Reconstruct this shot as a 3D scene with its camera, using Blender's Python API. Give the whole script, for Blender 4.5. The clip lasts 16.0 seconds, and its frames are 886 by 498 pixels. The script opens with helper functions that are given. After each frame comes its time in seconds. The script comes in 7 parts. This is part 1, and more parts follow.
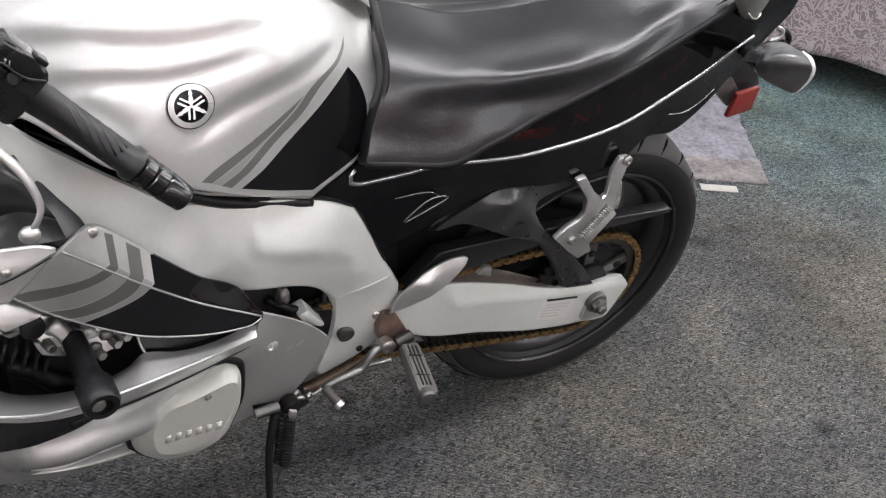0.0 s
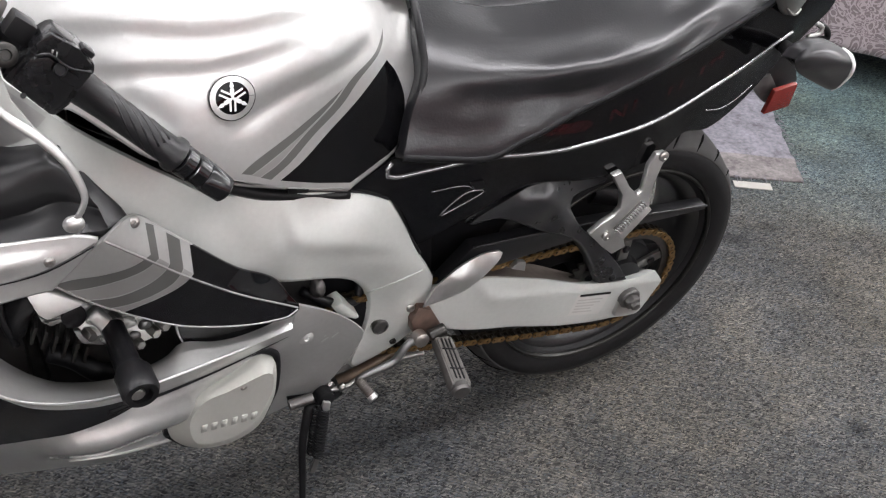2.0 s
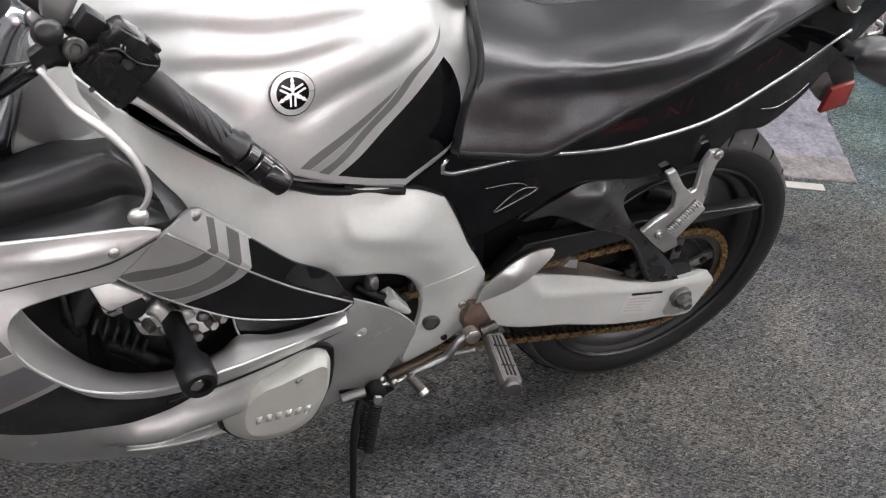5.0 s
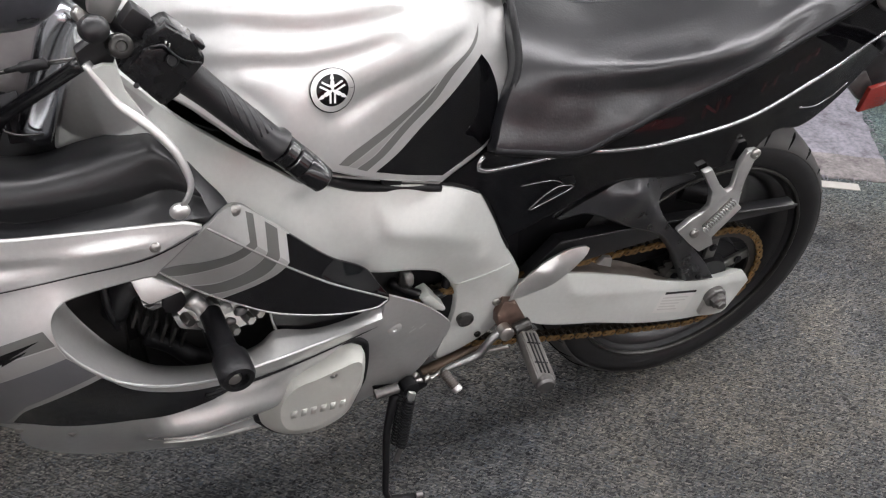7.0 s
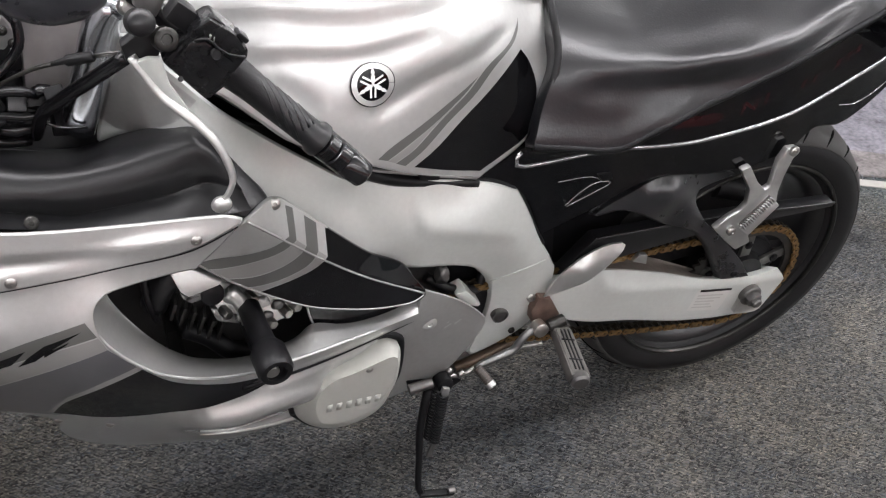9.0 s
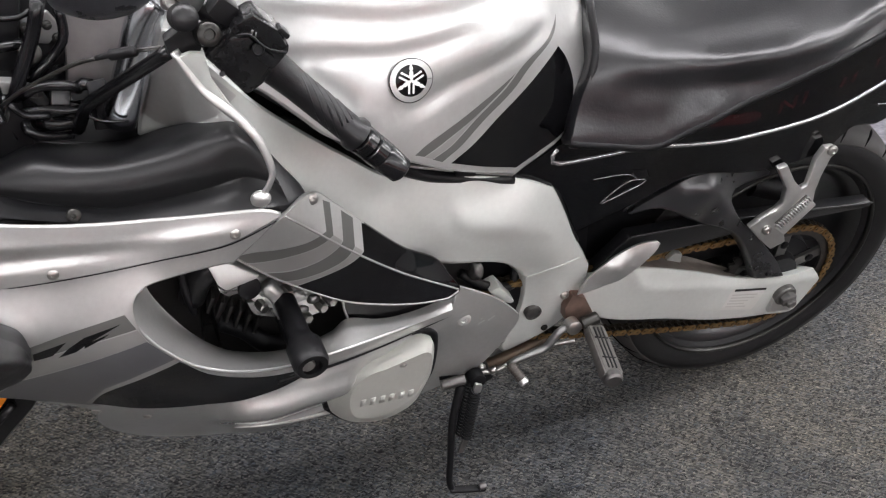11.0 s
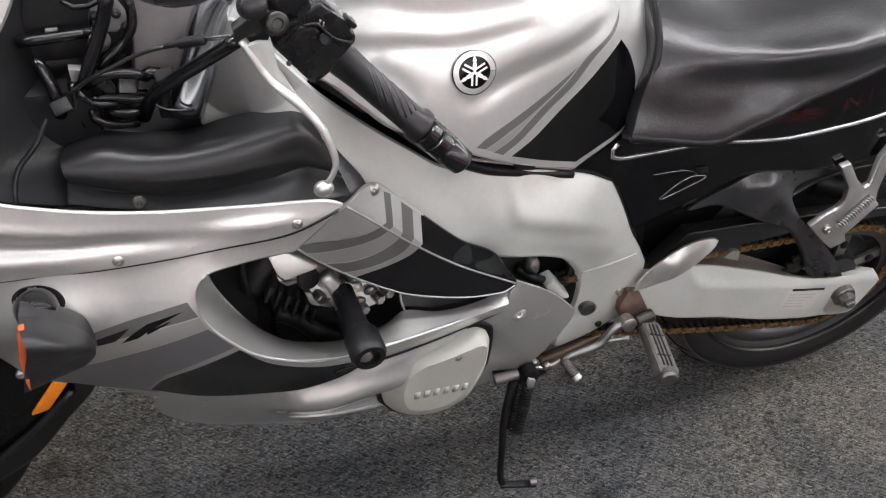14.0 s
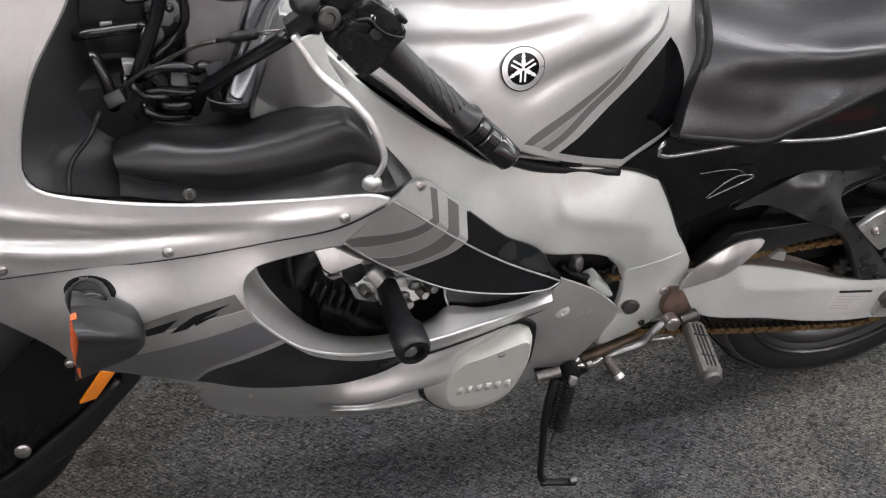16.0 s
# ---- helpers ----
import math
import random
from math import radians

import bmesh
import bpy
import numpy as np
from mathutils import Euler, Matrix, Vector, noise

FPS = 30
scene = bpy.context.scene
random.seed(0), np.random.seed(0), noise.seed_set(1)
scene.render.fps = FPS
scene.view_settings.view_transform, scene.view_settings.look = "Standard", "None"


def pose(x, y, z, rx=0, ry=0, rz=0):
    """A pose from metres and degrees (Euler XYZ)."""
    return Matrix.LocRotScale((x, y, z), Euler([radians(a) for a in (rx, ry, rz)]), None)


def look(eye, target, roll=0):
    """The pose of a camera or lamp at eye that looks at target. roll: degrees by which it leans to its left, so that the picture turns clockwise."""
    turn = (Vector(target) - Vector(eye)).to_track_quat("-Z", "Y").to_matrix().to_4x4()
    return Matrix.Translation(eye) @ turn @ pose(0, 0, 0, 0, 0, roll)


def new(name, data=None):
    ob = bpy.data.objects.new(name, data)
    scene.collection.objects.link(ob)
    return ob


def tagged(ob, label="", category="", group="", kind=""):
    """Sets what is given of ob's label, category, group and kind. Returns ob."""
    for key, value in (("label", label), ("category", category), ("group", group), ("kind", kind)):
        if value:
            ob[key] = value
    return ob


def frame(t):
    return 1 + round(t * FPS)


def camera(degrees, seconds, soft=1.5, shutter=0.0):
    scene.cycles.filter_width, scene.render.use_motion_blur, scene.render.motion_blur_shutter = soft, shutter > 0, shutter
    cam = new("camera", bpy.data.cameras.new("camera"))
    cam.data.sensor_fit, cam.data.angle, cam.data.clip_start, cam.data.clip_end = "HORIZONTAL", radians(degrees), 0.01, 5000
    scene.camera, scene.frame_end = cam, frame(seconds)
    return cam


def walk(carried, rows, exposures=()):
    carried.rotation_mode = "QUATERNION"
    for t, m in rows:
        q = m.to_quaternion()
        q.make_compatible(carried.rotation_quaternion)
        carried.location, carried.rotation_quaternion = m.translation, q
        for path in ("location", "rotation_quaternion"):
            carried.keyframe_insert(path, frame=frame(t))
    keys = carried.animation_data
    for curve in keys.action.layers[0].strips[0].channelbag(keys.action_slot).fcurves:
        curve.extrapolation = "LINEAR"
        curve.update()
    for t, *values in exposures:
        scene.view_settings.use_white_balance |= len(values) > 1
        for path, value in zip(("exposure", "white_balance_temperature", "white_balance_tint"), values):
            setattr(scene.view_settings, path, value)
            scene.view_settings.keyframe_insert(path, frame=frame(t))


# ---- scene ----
cam = camera(46.47, 16.0, 1.2)
PATH = [
    (0, (-1.0824, -1.3793, 1.4129), (-0.3356, -0.1789, 0.4689), 5.07),
    (0.5, (-1.0852, -1.3794, 1.4128), (-0.3479, -0.1752, 0.4661), 5.00),
    (1, (-1.0895, -1.3793, 1.4126), (-0.3660, -0.1692, 0.4628), 4.84),
    (1.5, (-1.0924, -1.3776, 1.4120), (-0.3768, -0.1642, 0.4604), 4.79),
    (2, (-1.0960, -1.3757, 1.4118), (-0.3887, -0.1591, 0.4580), 4.74),
    (2.5, (-1.0990, -1.3772, 1.4114), (-0.4012, -0.1552, 0.4576), 4.55),
    (3, (-1.1023, -1.3770, 1.4107), (-0.4132, -0.1508, 0.4560), 4.43),
    (3.5, (-1.1061, -1.3756, 1.4086), (-0.4278, -0.1436, 0.4536), 4.24),
    (6, (-1.1217, -1.3726, 1.4103), (-0.4949, -0.1189, 0.4484), 3.54),
    (6.5, (-1.1256, -1.3693, 1.4106), (-0.5084, -0.1122, 0.4468), 3.44),
    (7, (-1.1286, -1.3713, 1.4113), (-0.5229, -0.1097, 0.4462), 3.26),
    (7.5, (-1.1326, -1.3688, 1.4095), (-0.5368, -0.1038, 0.4427), 3.11),
    (8, (-1.1360, -1.3667, 1.4096), (-0.5487, -0.0992, 0.4408), 3.04),
    (8.5, (-1.1417, -1.3634, 1.4093), (-0.5643, -0.0932, 0.4382), 2.95),
    (9, (-1.1449, -1.3638, 1.4089), (-0.5767, -0.0902, 0.4368), 2.83),
    (11.5, (-1.1604, -1.3622, 1.4085), (-0.6427, -0.0714, 0.4308), 2.26),
    (12, (-1.1643, -1.3621, 1.4078), (-0.6554, -0.0680, 0.4298), 2.16),
    (12.5, (-1.1673, -1.3635, 1.4090), (-0.6726, -0.0658, 0.4287), 2.00),
    (13, (-1.1713, -1.3600, 1.4066), (-0.6841, -0.0600, 0.4254), 1.93),
    (13.5, (-1.1760, -1.3567, 1.4038), (-0.7029, -0.0524, 0.4215), 1.80),
    (14, (-1.1786, -1.3537, 1.4021), (-0.7160, -0.0472, 0.4177), 1.71),
    (14.5, (-1.1821, -1.3535, 1.4008), (-0.7289, -0.0439, 0.4162), 1.61),
    (15, (-1.1844, -1.3528, 1.4008), (-0.7437, -0.0401, 0.4146), 1.50),
    (15.5, (-1.1870, -1.3523, 1.4004), (-0.7590, -0.0363, 0.4131), 1.37),
    (16, (-1.1908, -1.3515, 1.4014), (-0.7852, -0.0302, 0.4116), 1.08),
]
walk(cam, [(t, look(eye, target, roll)) for t, eye, target, roll in PATH])

# ---- light ----
world = bpy.data.worlds.new("room_air")
world.use_nodes = True
scene.world = world
world.node_tree.nodes["Background"].inputs[0].default_value = (0.8, 0.9, 1.0, 1)
world.node_tree.nodes["Background"].inputs[1].default_value = 0.05
LEAN = radians(8.76)


def lamp(name, eye, target, size_x, size_y, power, colour=(1, 1, 1), turn=0):
    data = bpy.data.lights.new(name, "AREA")
    data.shape, data.size, data.size_y, data.energy, data.color = "RECTANGLE", size_x, size_y, power, colour
    ob = new(name, data)
    ob.matrix_world = look(eye, target, turn)
    return ob


# unseen strips inferred from reflections; the upward lamps are added to brighten the ceiling
def strip_lamp(x, y, power, colour):
    power *= 1.12
    lamp("ceiling_lamp", (x, y, 2.55), (x, y, 0), 2.4, 0.12, power, colour)
    lamp("ceiling_fill_lamp", (x, y, 2.58), (x, y, 3), 2.4, 0.12, power * 0.8, colour)


for lx in (-3.0, -0.5, 2.0):
    # the -4.5 row stands close to the south wall to wash it brighter
    for ly, power in ((-4.5, 30), (-2.6, 5), (-0.7, 27), (1.4, 14)):
        strip_lamp(lx, ly, power, (1.0, 0.975, 1.02))
# extra lamps off to the right, added to brighten the floor there
for ly in (-2.6, -0.7, 1.6):
    strip_lamp(4.2, ly, 52, (1.0, 0.975, 1.0))


# ---- materials ----
def rgba(c):
    return (c[0], c[1], c[2], 1.0)


def material(name, base, rough, metal=0.0, coat=0.0, vary=0.06, scale=30.0, bump=0.0, bump_scale=400.0, rough_vary=0.08, spec=0.5):
    """Principled surface with two scales of colour and gloss variation and a fine relief."""
    m = bpy.data.materials.new(name)
    m.use_nodes = True
    nt = m.node_tree
    p = nt.nodes["Principled BSDF"]
    co = nt.nodes.new("ShaderNodeTexCoord")
    n1 = nt.nodes.new("ShaderNodeTexNoise")
    n1.inputs["Scale"].default_value, n1.inputs["Detail"].default_value = scale, 6
    n2 = nt.nodes.new("ShaderNodeTexNoise")
    n2.inputs["Scale"].default_value, n2.inputs["Detail"].default_value = scale * 0.15, 3
    nt.links.new(co.outputs["Object"], n1.inputs["Vector"])
    nt.links.new(co.outputs["Object"], n2.inputs["Vector"])
    add = nt.nodes.new("ShaderNodeMath")
    add.operation = "ADD"
    nt.links.new(n1.outputs["Fac"], add.inputs[0])
    nt.links.new(n2.outputs["Fac"], add.inputs[1])
    mul = nt.nodes.new("ShaderNodeMapRange")
    mul.inputs["From Min"].default_value, mul.inputs["From Max"].default_value = 0.6, 1.4
    mul.inputs["To Min"].default_value, mul.inputs["To Max"].default_value = 1 - vary, 1 + vary
    nt.links.new(add.outputs[0], mul.inputs["Value"])
    mix = nt.nodes.new("ShaderNodeVectorMath")
    mix.operation = "SCALE"
    mix.inputs[0].default_value = base
    nt.links.new(mul.outputs[0], mix.inputs["Scale"])
    nt.links.new(mix.outputs[0], p.inputs["Base Color"])
    r = nt.nodes.new("ShaderNodeMapRange")
    r.inputs["To Min"].default_value, r.inputs["To Max"].default_value = max(rough - rough_vary, 0.02), min(rough + rough_vary, 1)
    nt.links.new(n1.outputs["Fac"], r.inputs["Value"])
    nt.links.new(r.outputs[0], p.inputs["Roughness"])
    p.inputs["Metallic"].default_value = metal
    p.inputs["Coat Weight"].default_value = coat
    p.inputs["Coat Roughness"].default_value = 0.04
    p.inputs["Specular IOR Level"].default_value = spec
    if bump:
        n3 = nt.nodes.new("ShaderNodeTexNoise")
        n3.inputs["Scale"].default_value, n3.inputs["Detail"].default_value = bump_scale, 3
        nt.links.new(co.outputs["Object"], n3.inputs["Vector"])
        b = nt.nodes.new("ShaderNodeBump")
        b.inputs["Strength"].default_value, b.inputs["Distance"].default_value = bump, 0.001
        nt.links.new(n3.outputs["Fac"], b.inputs["Height"])
        nt.links.new(b.outputs[0], p.inputs["Normal"])
    return m


def flake_paint(name, base, broad, tight, share, metal=0.9, coat=1.0):
    """Metallic paint: a broad flake lobe and a tighter one under a clear coat."""
    m = material(name, base, broad, metal, coat, 0.05, 900, 0.03, 1800, 0.04)
    nt = m.node_tree
    first = nt.nodes["Principled BSDF"]
    second = nt.nodes.new("ShaderNodeBsdfPrincipled")
    nt.links.new(first.inputs["Base Color"].links[0].from_socket, second.inputs["Base Color"])
    second.inputs["Metallic"].default_value = min(1.0, metal + 0.1)
    second.inputs["Roughness"].default_value = tight
    second.inputs["Coat Weight"].default_value, second.inputs["Coat Roughness"].default_value = coat, 0.04
    mix = nt.nodes.new("ShaderNodeMixShader")
    mix.inputs[0].default_value = share
    nt.links.new(first.outputs[0], mix.inputs[1])
    nt.links.new(second.outputs[0], mix.inputs[2])
    nt.links.new(mix.outputs[0], nt.nodes["Material Output"].inputs["Surface"])
    return m


SILVER = flake_paint("silver_paint", (0.61, 0.612, 0.598), 0.62, 0.29, 0.24)
PALE = flake_paint("pale_frame_paint", (0.64, 0.66, 0.63), 0.50, 0.30, 0.30, metal=0.2, coat=0.5)
# light grey metal that paints highlight lines along black edges
EDGE_GLINT = material("grey_edge_highlight", (0.42, 0.42, 0.43), 0.22, 0.8, 1.0, 0.1, 20, 0, 0, 0.03, 1.0)
BLACK = material("gloss_black_paint", (0.003, 0.003, 0.0036), 0.05, 0.0, 0.0, 0.1, 6, 0, 0, 0.005, 0.36)
SATIN = material("satin_black_plastic", (0.009, 0.009, 0.010), 0.33, 0.0, 0.0, 0.25, 40, 0.1, 1800, 0.07, 0.55)
SCUFF = material("scuffed_black_plastic", (0.017, 0.017, 0.018), 0.40, 0.0, 0.0, 0.55, 70, 0.3, 500, 0.14, 0.5)
HOUSING = material("black_switch_plastic", (0.008, 0.008, 0.009), 0.27, 0.0, 0.0, 0.25, 60, 0.12, 900, 0.08, 0.6)
GRIP = material("grip_rubber", (0.008, 0.008, 0.009), 0.33, 0.0, 0.0, 0.25, 60, 0.4, 700, 0.08, 0.5)
BAR_END = material("gloss_black_bar_end", (0.006, 0.006, 0.007), 0.16, 0.0, 0.0, 0.2, 60, 0, 0, 0.05, 0.6)
FORK = material("dull_chrome", (0.70, 0.72, 0.76), 0.2, 1.0, 0.0, 0.03, 60, 0, 0, 0.04)
DUCT_BLACK = material("matt_black_moulding", (0.010, 0.010, 0.011), 0.37, 0.0, 0.0, 0.15, 40, 0.08, 1800, 0.06, 0.5)
DARK = material("matt_black_metal", (0.007, 0.007, 0.008), 0.5, 0.1, 0.0, 0.3, 60, 0.1, 600, 0.1, 0.25)
VINYL = material("seat_vinyl", (0.007, 0.007, 0.0085), 0.31, 0.0, 0.0, 0.2, 40, 0.3, 260, 0.03, 0.72)
RUBBER = material("rubber", (0.008, 0.008, 0.009), 0.40, 0.0, 0.0, 0.2, 40, 0.2, 500, 0.1, 0.3)
TYRE = material("tyre_rubber", (0.012, 0.012, 0.0125), 0.50, 0.0, 0.0, 0.3, 25, 0.15, 700, 0.1, 0.26)
ALU = material("cast_aluminium", (0.60, 0.60, 0.585), 0.43, 0.9, 0.0, 0.12, 60, 0.15, 700, 0.12)
STEEL = material("zinc_bolt", (0.42, 0.41, 0.39), 0.34, 1.0, 0.0, 0.15, 120, 0.05, 900, 0.12)
COVER = material("engine_cover_paint", (0.43, 0.435, 0.40), 0.5, 0.1, 0.05, 0.05, 120, 0.1, 900, 0.08)
GOLD = material("dirty_gold_chain", (0.22, 0.135, 0.055), 0.42, 0.75, 0.0, 0.75, 90, 0.2, 700, 0.15)
INK = material("black_graphic", (0.006, 0.006, 0.007), 0.07, 0.0, 0.0, 0.1, 6, 0, 0, 0.005, 0.4)
CAST = material("dull_cast_alloy", (0.20, 0.20, 0.197), 0.42, 0.9, 0.0, 0.25, 60, 0.06, 600, 0.12)
DULL = material("dull_steel", (0.18, 0.175, 0.17), 0.42, 0.9, 0.0, 0.3, 80, 0.1, 600, 0.1)
GREY1 = material("mid_grey_stripe", (0.165, 0.165, 0.155), 0.40, 0.5, 1.0, 0.03, 600, 0, 0, 0.05)
GREY2 = material("pale_grey_stripe", (0.40, 0.395, 0.38), 0.42, 0.55, 1.0, 0.03, 600, 0, 0, 0.05)
GREY3 = material("slate_grey_stripe", (0.15, 0.15, 0.16), 0.30, 0.4, 0.5, 0.03, 600, 0, 0, 0.05)
WHITE = material("white_print", (0.75, 0.75, 0.73), 0.35, 0, 0.2)
RED = material("red_reflector", (0.20, 0.02, 0.015), 0.2, 0, 0.5, 0.1, 200, 0.5, 900)
AMBER = material("amber_reflector", (0.75, 0.22, 0.01), 0.2, 0, 0.5, 0.1, 200, 0.5, 900)
ORANGE = material("orange_lens", (0.65, 0.13, 0.04), 0.25, 0, 0.5, 0.2, 100)
SMOKE = material("smoked_lens", (0.035, 0.035, 0.037), 0.33, 0, 0.0, 0.1, 60)
WALLM = material("wall_paint", (0.60, 0.595, 0.59), 0.8, 0, 0, 0.05, 4, 0.1, 200)
REFLECTION_RED = material("red_reflection_tint", (0.38, 0.075, 0.065), 0.7, 0, 0, 0.1, 4, 0.1, 200)
WHITEWALL = material("white_wall_paint", (0.85, 0.85, 0.84), 0.7, 0, 0, 0.04, 4, 0.1, 200)
CEIL = material("ceiling_tiles", (0.78, 0.78, 0.76), 0.9, 0, 0, 0.06, 20, 0.3, 150)


def carpet_material():
    m = bpy.data.materials.new("loop_pile_carpet")
    m.use_nodes = True
    nt = m.node_tree
    p = nt.nodes["Principled BSDF"]
    p.inputs["Roughness"].default_value = 0.95
    p.inputs["Specular IOR Level"].default_value = 0.1
    co = nt.nodes.new("ShaderNodeTexCoord")

    def tex(scale, detail, rough=0.6):
        n = nt.nodes.new("ShaderNodeTexNoise")
        n.inputs["Scale"].default_value, n.inputs["Detail"].default_value, n.inputs["Roughness"].default_value = scale, detail, rough
        nt.links.new(co.outputs["Object"], n.inputs["Vector"])
        return n

    lay = nt.nodes.new("ShaderNodeMapping")
    lay.inputs["Rotation"].default_value, lay.inputs["Scale"].default_value = (0, 0, radians(32)), (0.42, 1.0, 1.0)
    fleck = nt.nodes.new("ShaderNodeTexVoronoi")
    fleck.inputs["Scale"].default_value = 370
    warp = tex(60, 2)
    mixv = nt.nodes.new("ShaderNodeMix")
    mixv.data_type = "VECTOR"
    mixv.inputs["Factor"].default_value = 0.02
    nt.links.new(co.outputs["Object"], mixv.inputs[4])
    nt.links.new(warp.outputs["Color"], mixv.inputs[5])
    nt.links.new(mixv.outputs[1], lay.inputs["Vector"])
    nt.links.new(lay.outputs[0], fleck.inputs["Vector"])
    sep = nt.nodes.new("ShaderNodeSeparateColor")
    nt.links.new(fleck.outputs["Color"], sep.inputs[0])
    ramp = nt.nodes.new("ShaderNodeValToRGB")
    ramp.color_ramp.interpolation = "LINEAR"
    stops = [(0.0, (0.026, 0.026, 0.027)), (0.3, (0.064, 0.065, 0.066)), (0.5, (0.098, 0.098, 0.094)), (0.72, (0.142, 0.138, 0.125)), (0.86, (0.072, 0.082, 0.094)), (1.0, (0.21, 0.20, 0.18))]
    el = ramp.color_ramp.elements
    el[0].position, el[0].color = stops[0][0], rgba(stops[0][1])
    el[1].position, el[1].color = stops[-1][0], rgba(stops[-1][1])
    for pos, c in stops[1:-1]:
        e = el.new(pos)
        e.color = rgba(c)
    nt.links.new(sep.outputs[0], ramp.inputs[0])
    # broad wear and stains
    wear = tex(3.2, 5)
    wr = nt.nodes.new("ShaderNodeMapRange")
    wr.inputs["From Min"].default_value, wr.inputs["From Max"].default_value = 0.3, 0.7
    wr.inputs["To Min"].default_value, wr.inputs["To Max"].default_value = 0.62, 1.25
    nt.links.new(wear.outputs["Fac"], wr.inputs["Value"])
    sc = nt.nodes.new("ShaderNodeVectorMath")
    sc.operation = "SCALE"
    nt.links.new(ramp.outputs[0], sc.inputs[0])
    # scattered oil spots
    spot = nt.nodes.new("ShaderNodeTexVoronoi")
    spot.inputs["Scale"].default_value = 4.3
    nt.links.new(co.outputs["Object"], spot.inputs["Vector"])
    sp1 = nt.nodes.new("ShaderNodeMath")
    sp1.operation = "MULTIPLY_ADD"
    sp1.inputs[1].default_value = 0.12
    nt.links.new(tex(25, 3).outputs["Fac"], sp1.inputs[0])
    nt.links.new(spot.outputs["Distance"], sp1.inputs[2])
    sp2 = nt.nodes.new("ShaderNodeMapRange")
    sp2.inputs["From Min"].default_value, sp2.inputs["From Max"].default_value = 0.12, 0.22
    sp2.inputs["To Min"].default_value, sp2.inputs["To Max"].default_value = 0.55, 1.0
    nt.links.new(sp1.outputs[0], sp2.inputs["Value"])
    rows = nt.nodes.new("ShaderNodeTexWave")
    rows.inputs["Scale"].default_value, rows.inputs["Distortion"].default_value, rows.inputs["Detail"].default_value = 60, 6.0, 2
    rows.bands_direction = "DIAGONAL"
    nt.links.new(co.outputs["Object"], rows.inputs["Vector"])
    sp3 = nt.nodes.new("ShaderNodeMapRange")
    sp3.inputs["To Min"].default_value, sp3.inputs["To Max"].default_value = 0.78, 1.18
    nt.links.new(rows.outputs["Fac"], sp3.inputs["Value"])
    sp4 = nt.nodes.new("ShaderNodeMath")
    sp4.operation = "MULTIPLY"
    nt.links.new(sp2.outputs[0], sp4.inputs[0])
    nt.links.new(sp3.outputs[0], sp4.inputs[1])
    sp5 = nt.nodes.new("ShaderNodeMath")
    sp5.operation = "MULTIPLY"
    nt.links.new(sp4.outputs[0], sp5.inputs[0])
    nt.links.new(wr.outputs[0], sp5.inputs[1])
    nt.links.new(sp5.outputs[0], sc.inputs["Scale"])
    # warm and cool patches of old dirt
    patch = tex(1.7, 4, 0.65)
    pr = nt.nodes.new("ShaderNodeMapRange")
    pr.inputs["From Min"].default_value, pr.inputs["From Max"].default_value = 0.38, 0.62
    nt.links.new(patch.outputs["Fac"], pr.inputs["Value"])
    hue = nt.nodes.new("ShaderNodeMix")
    hue.data_type = "RGBA"
    hue.inputs[6].default_value, hue.inputs[7].default_value = (0.94, 0.98, 1.06, 1), (1.07, 1.015, 0.93, 1)
    nt.links.new(pr.outputs[0], hue.inputs["Factor"])
    dye = nt.nodes.new("ShaderNodeVectorMath")
    dye.operation = "MULTIPLY"
    nt.links.new(sc.outputs[0], dye.inputs[0])
    nt.links.new(hue.outputs[2], dye.inputs[1])
    # greener, lighter pile towards the far right
    sp = nt.nodes.new("ShaderNodeSeparateXYZ")
    nt.links.new(co.outputs["Object"], sp.inputs[0])
    dist = nt.nodes.new("ShaderNodeMath")
    dist.operation = "ADD"
    nt.links.new(sp.outputs["X"], dist.inputs[0])
    nt.links.new(sp.outputs["Y"], dist.inputs[1])
    jit = nt.nodes.new("ShaderNodeMath")
    jit.operation = "MULTIPLY_ADD"
    jit.inputs[1].default_value = 0.8
    nt.links.new(wear.outputs["Fac"], jit.inputs[0])
    nt.links.new(dist.outputs[0], jit.inputs[2])
    fr = nt.nodes.new("ShaderNodeMapRange")
    fr.inputs["From Min"].default_value, fr.inputs["From Max"].default_value = 1.4, 2.6
    nt.links.new(jit.outputs[0], fr.inputs["Value"])
    teal = nt.nodes.new("ShaderNodeMix")
    teal.data_type, teal.blend_type, teal.clamp_result = "RGBA", "MULTIPLY", False
    teal.inputs[7].default_value = (1.15, 1.60, 1.62, 1)
    nt.links.new(fr.outputs[0], teal.inputs["Factor"])
    nt.links.new(dye.outputs[0], teal.inputs[6])
    nt.links.new(teal.outputs[2], p.inputs["Base Color"])
    b = nt.nodes.new("ShaderNodeBump")
    b.inputs["Strength"].default_value, b.inputs["Distance"].default_value = 0.9, 0.003
    nt.links.new(fleck.outputs["Distance"], b.inputs["Height"])
    b.invert = True
    nt.links.new(b.outputs[0], p.inputs["Normal"])
    return m


CARPET = carpet_material()


# ---- building tools ----
PHI = radians(35)
CP, SP = math.cos(PHI), math.sin(PHI)


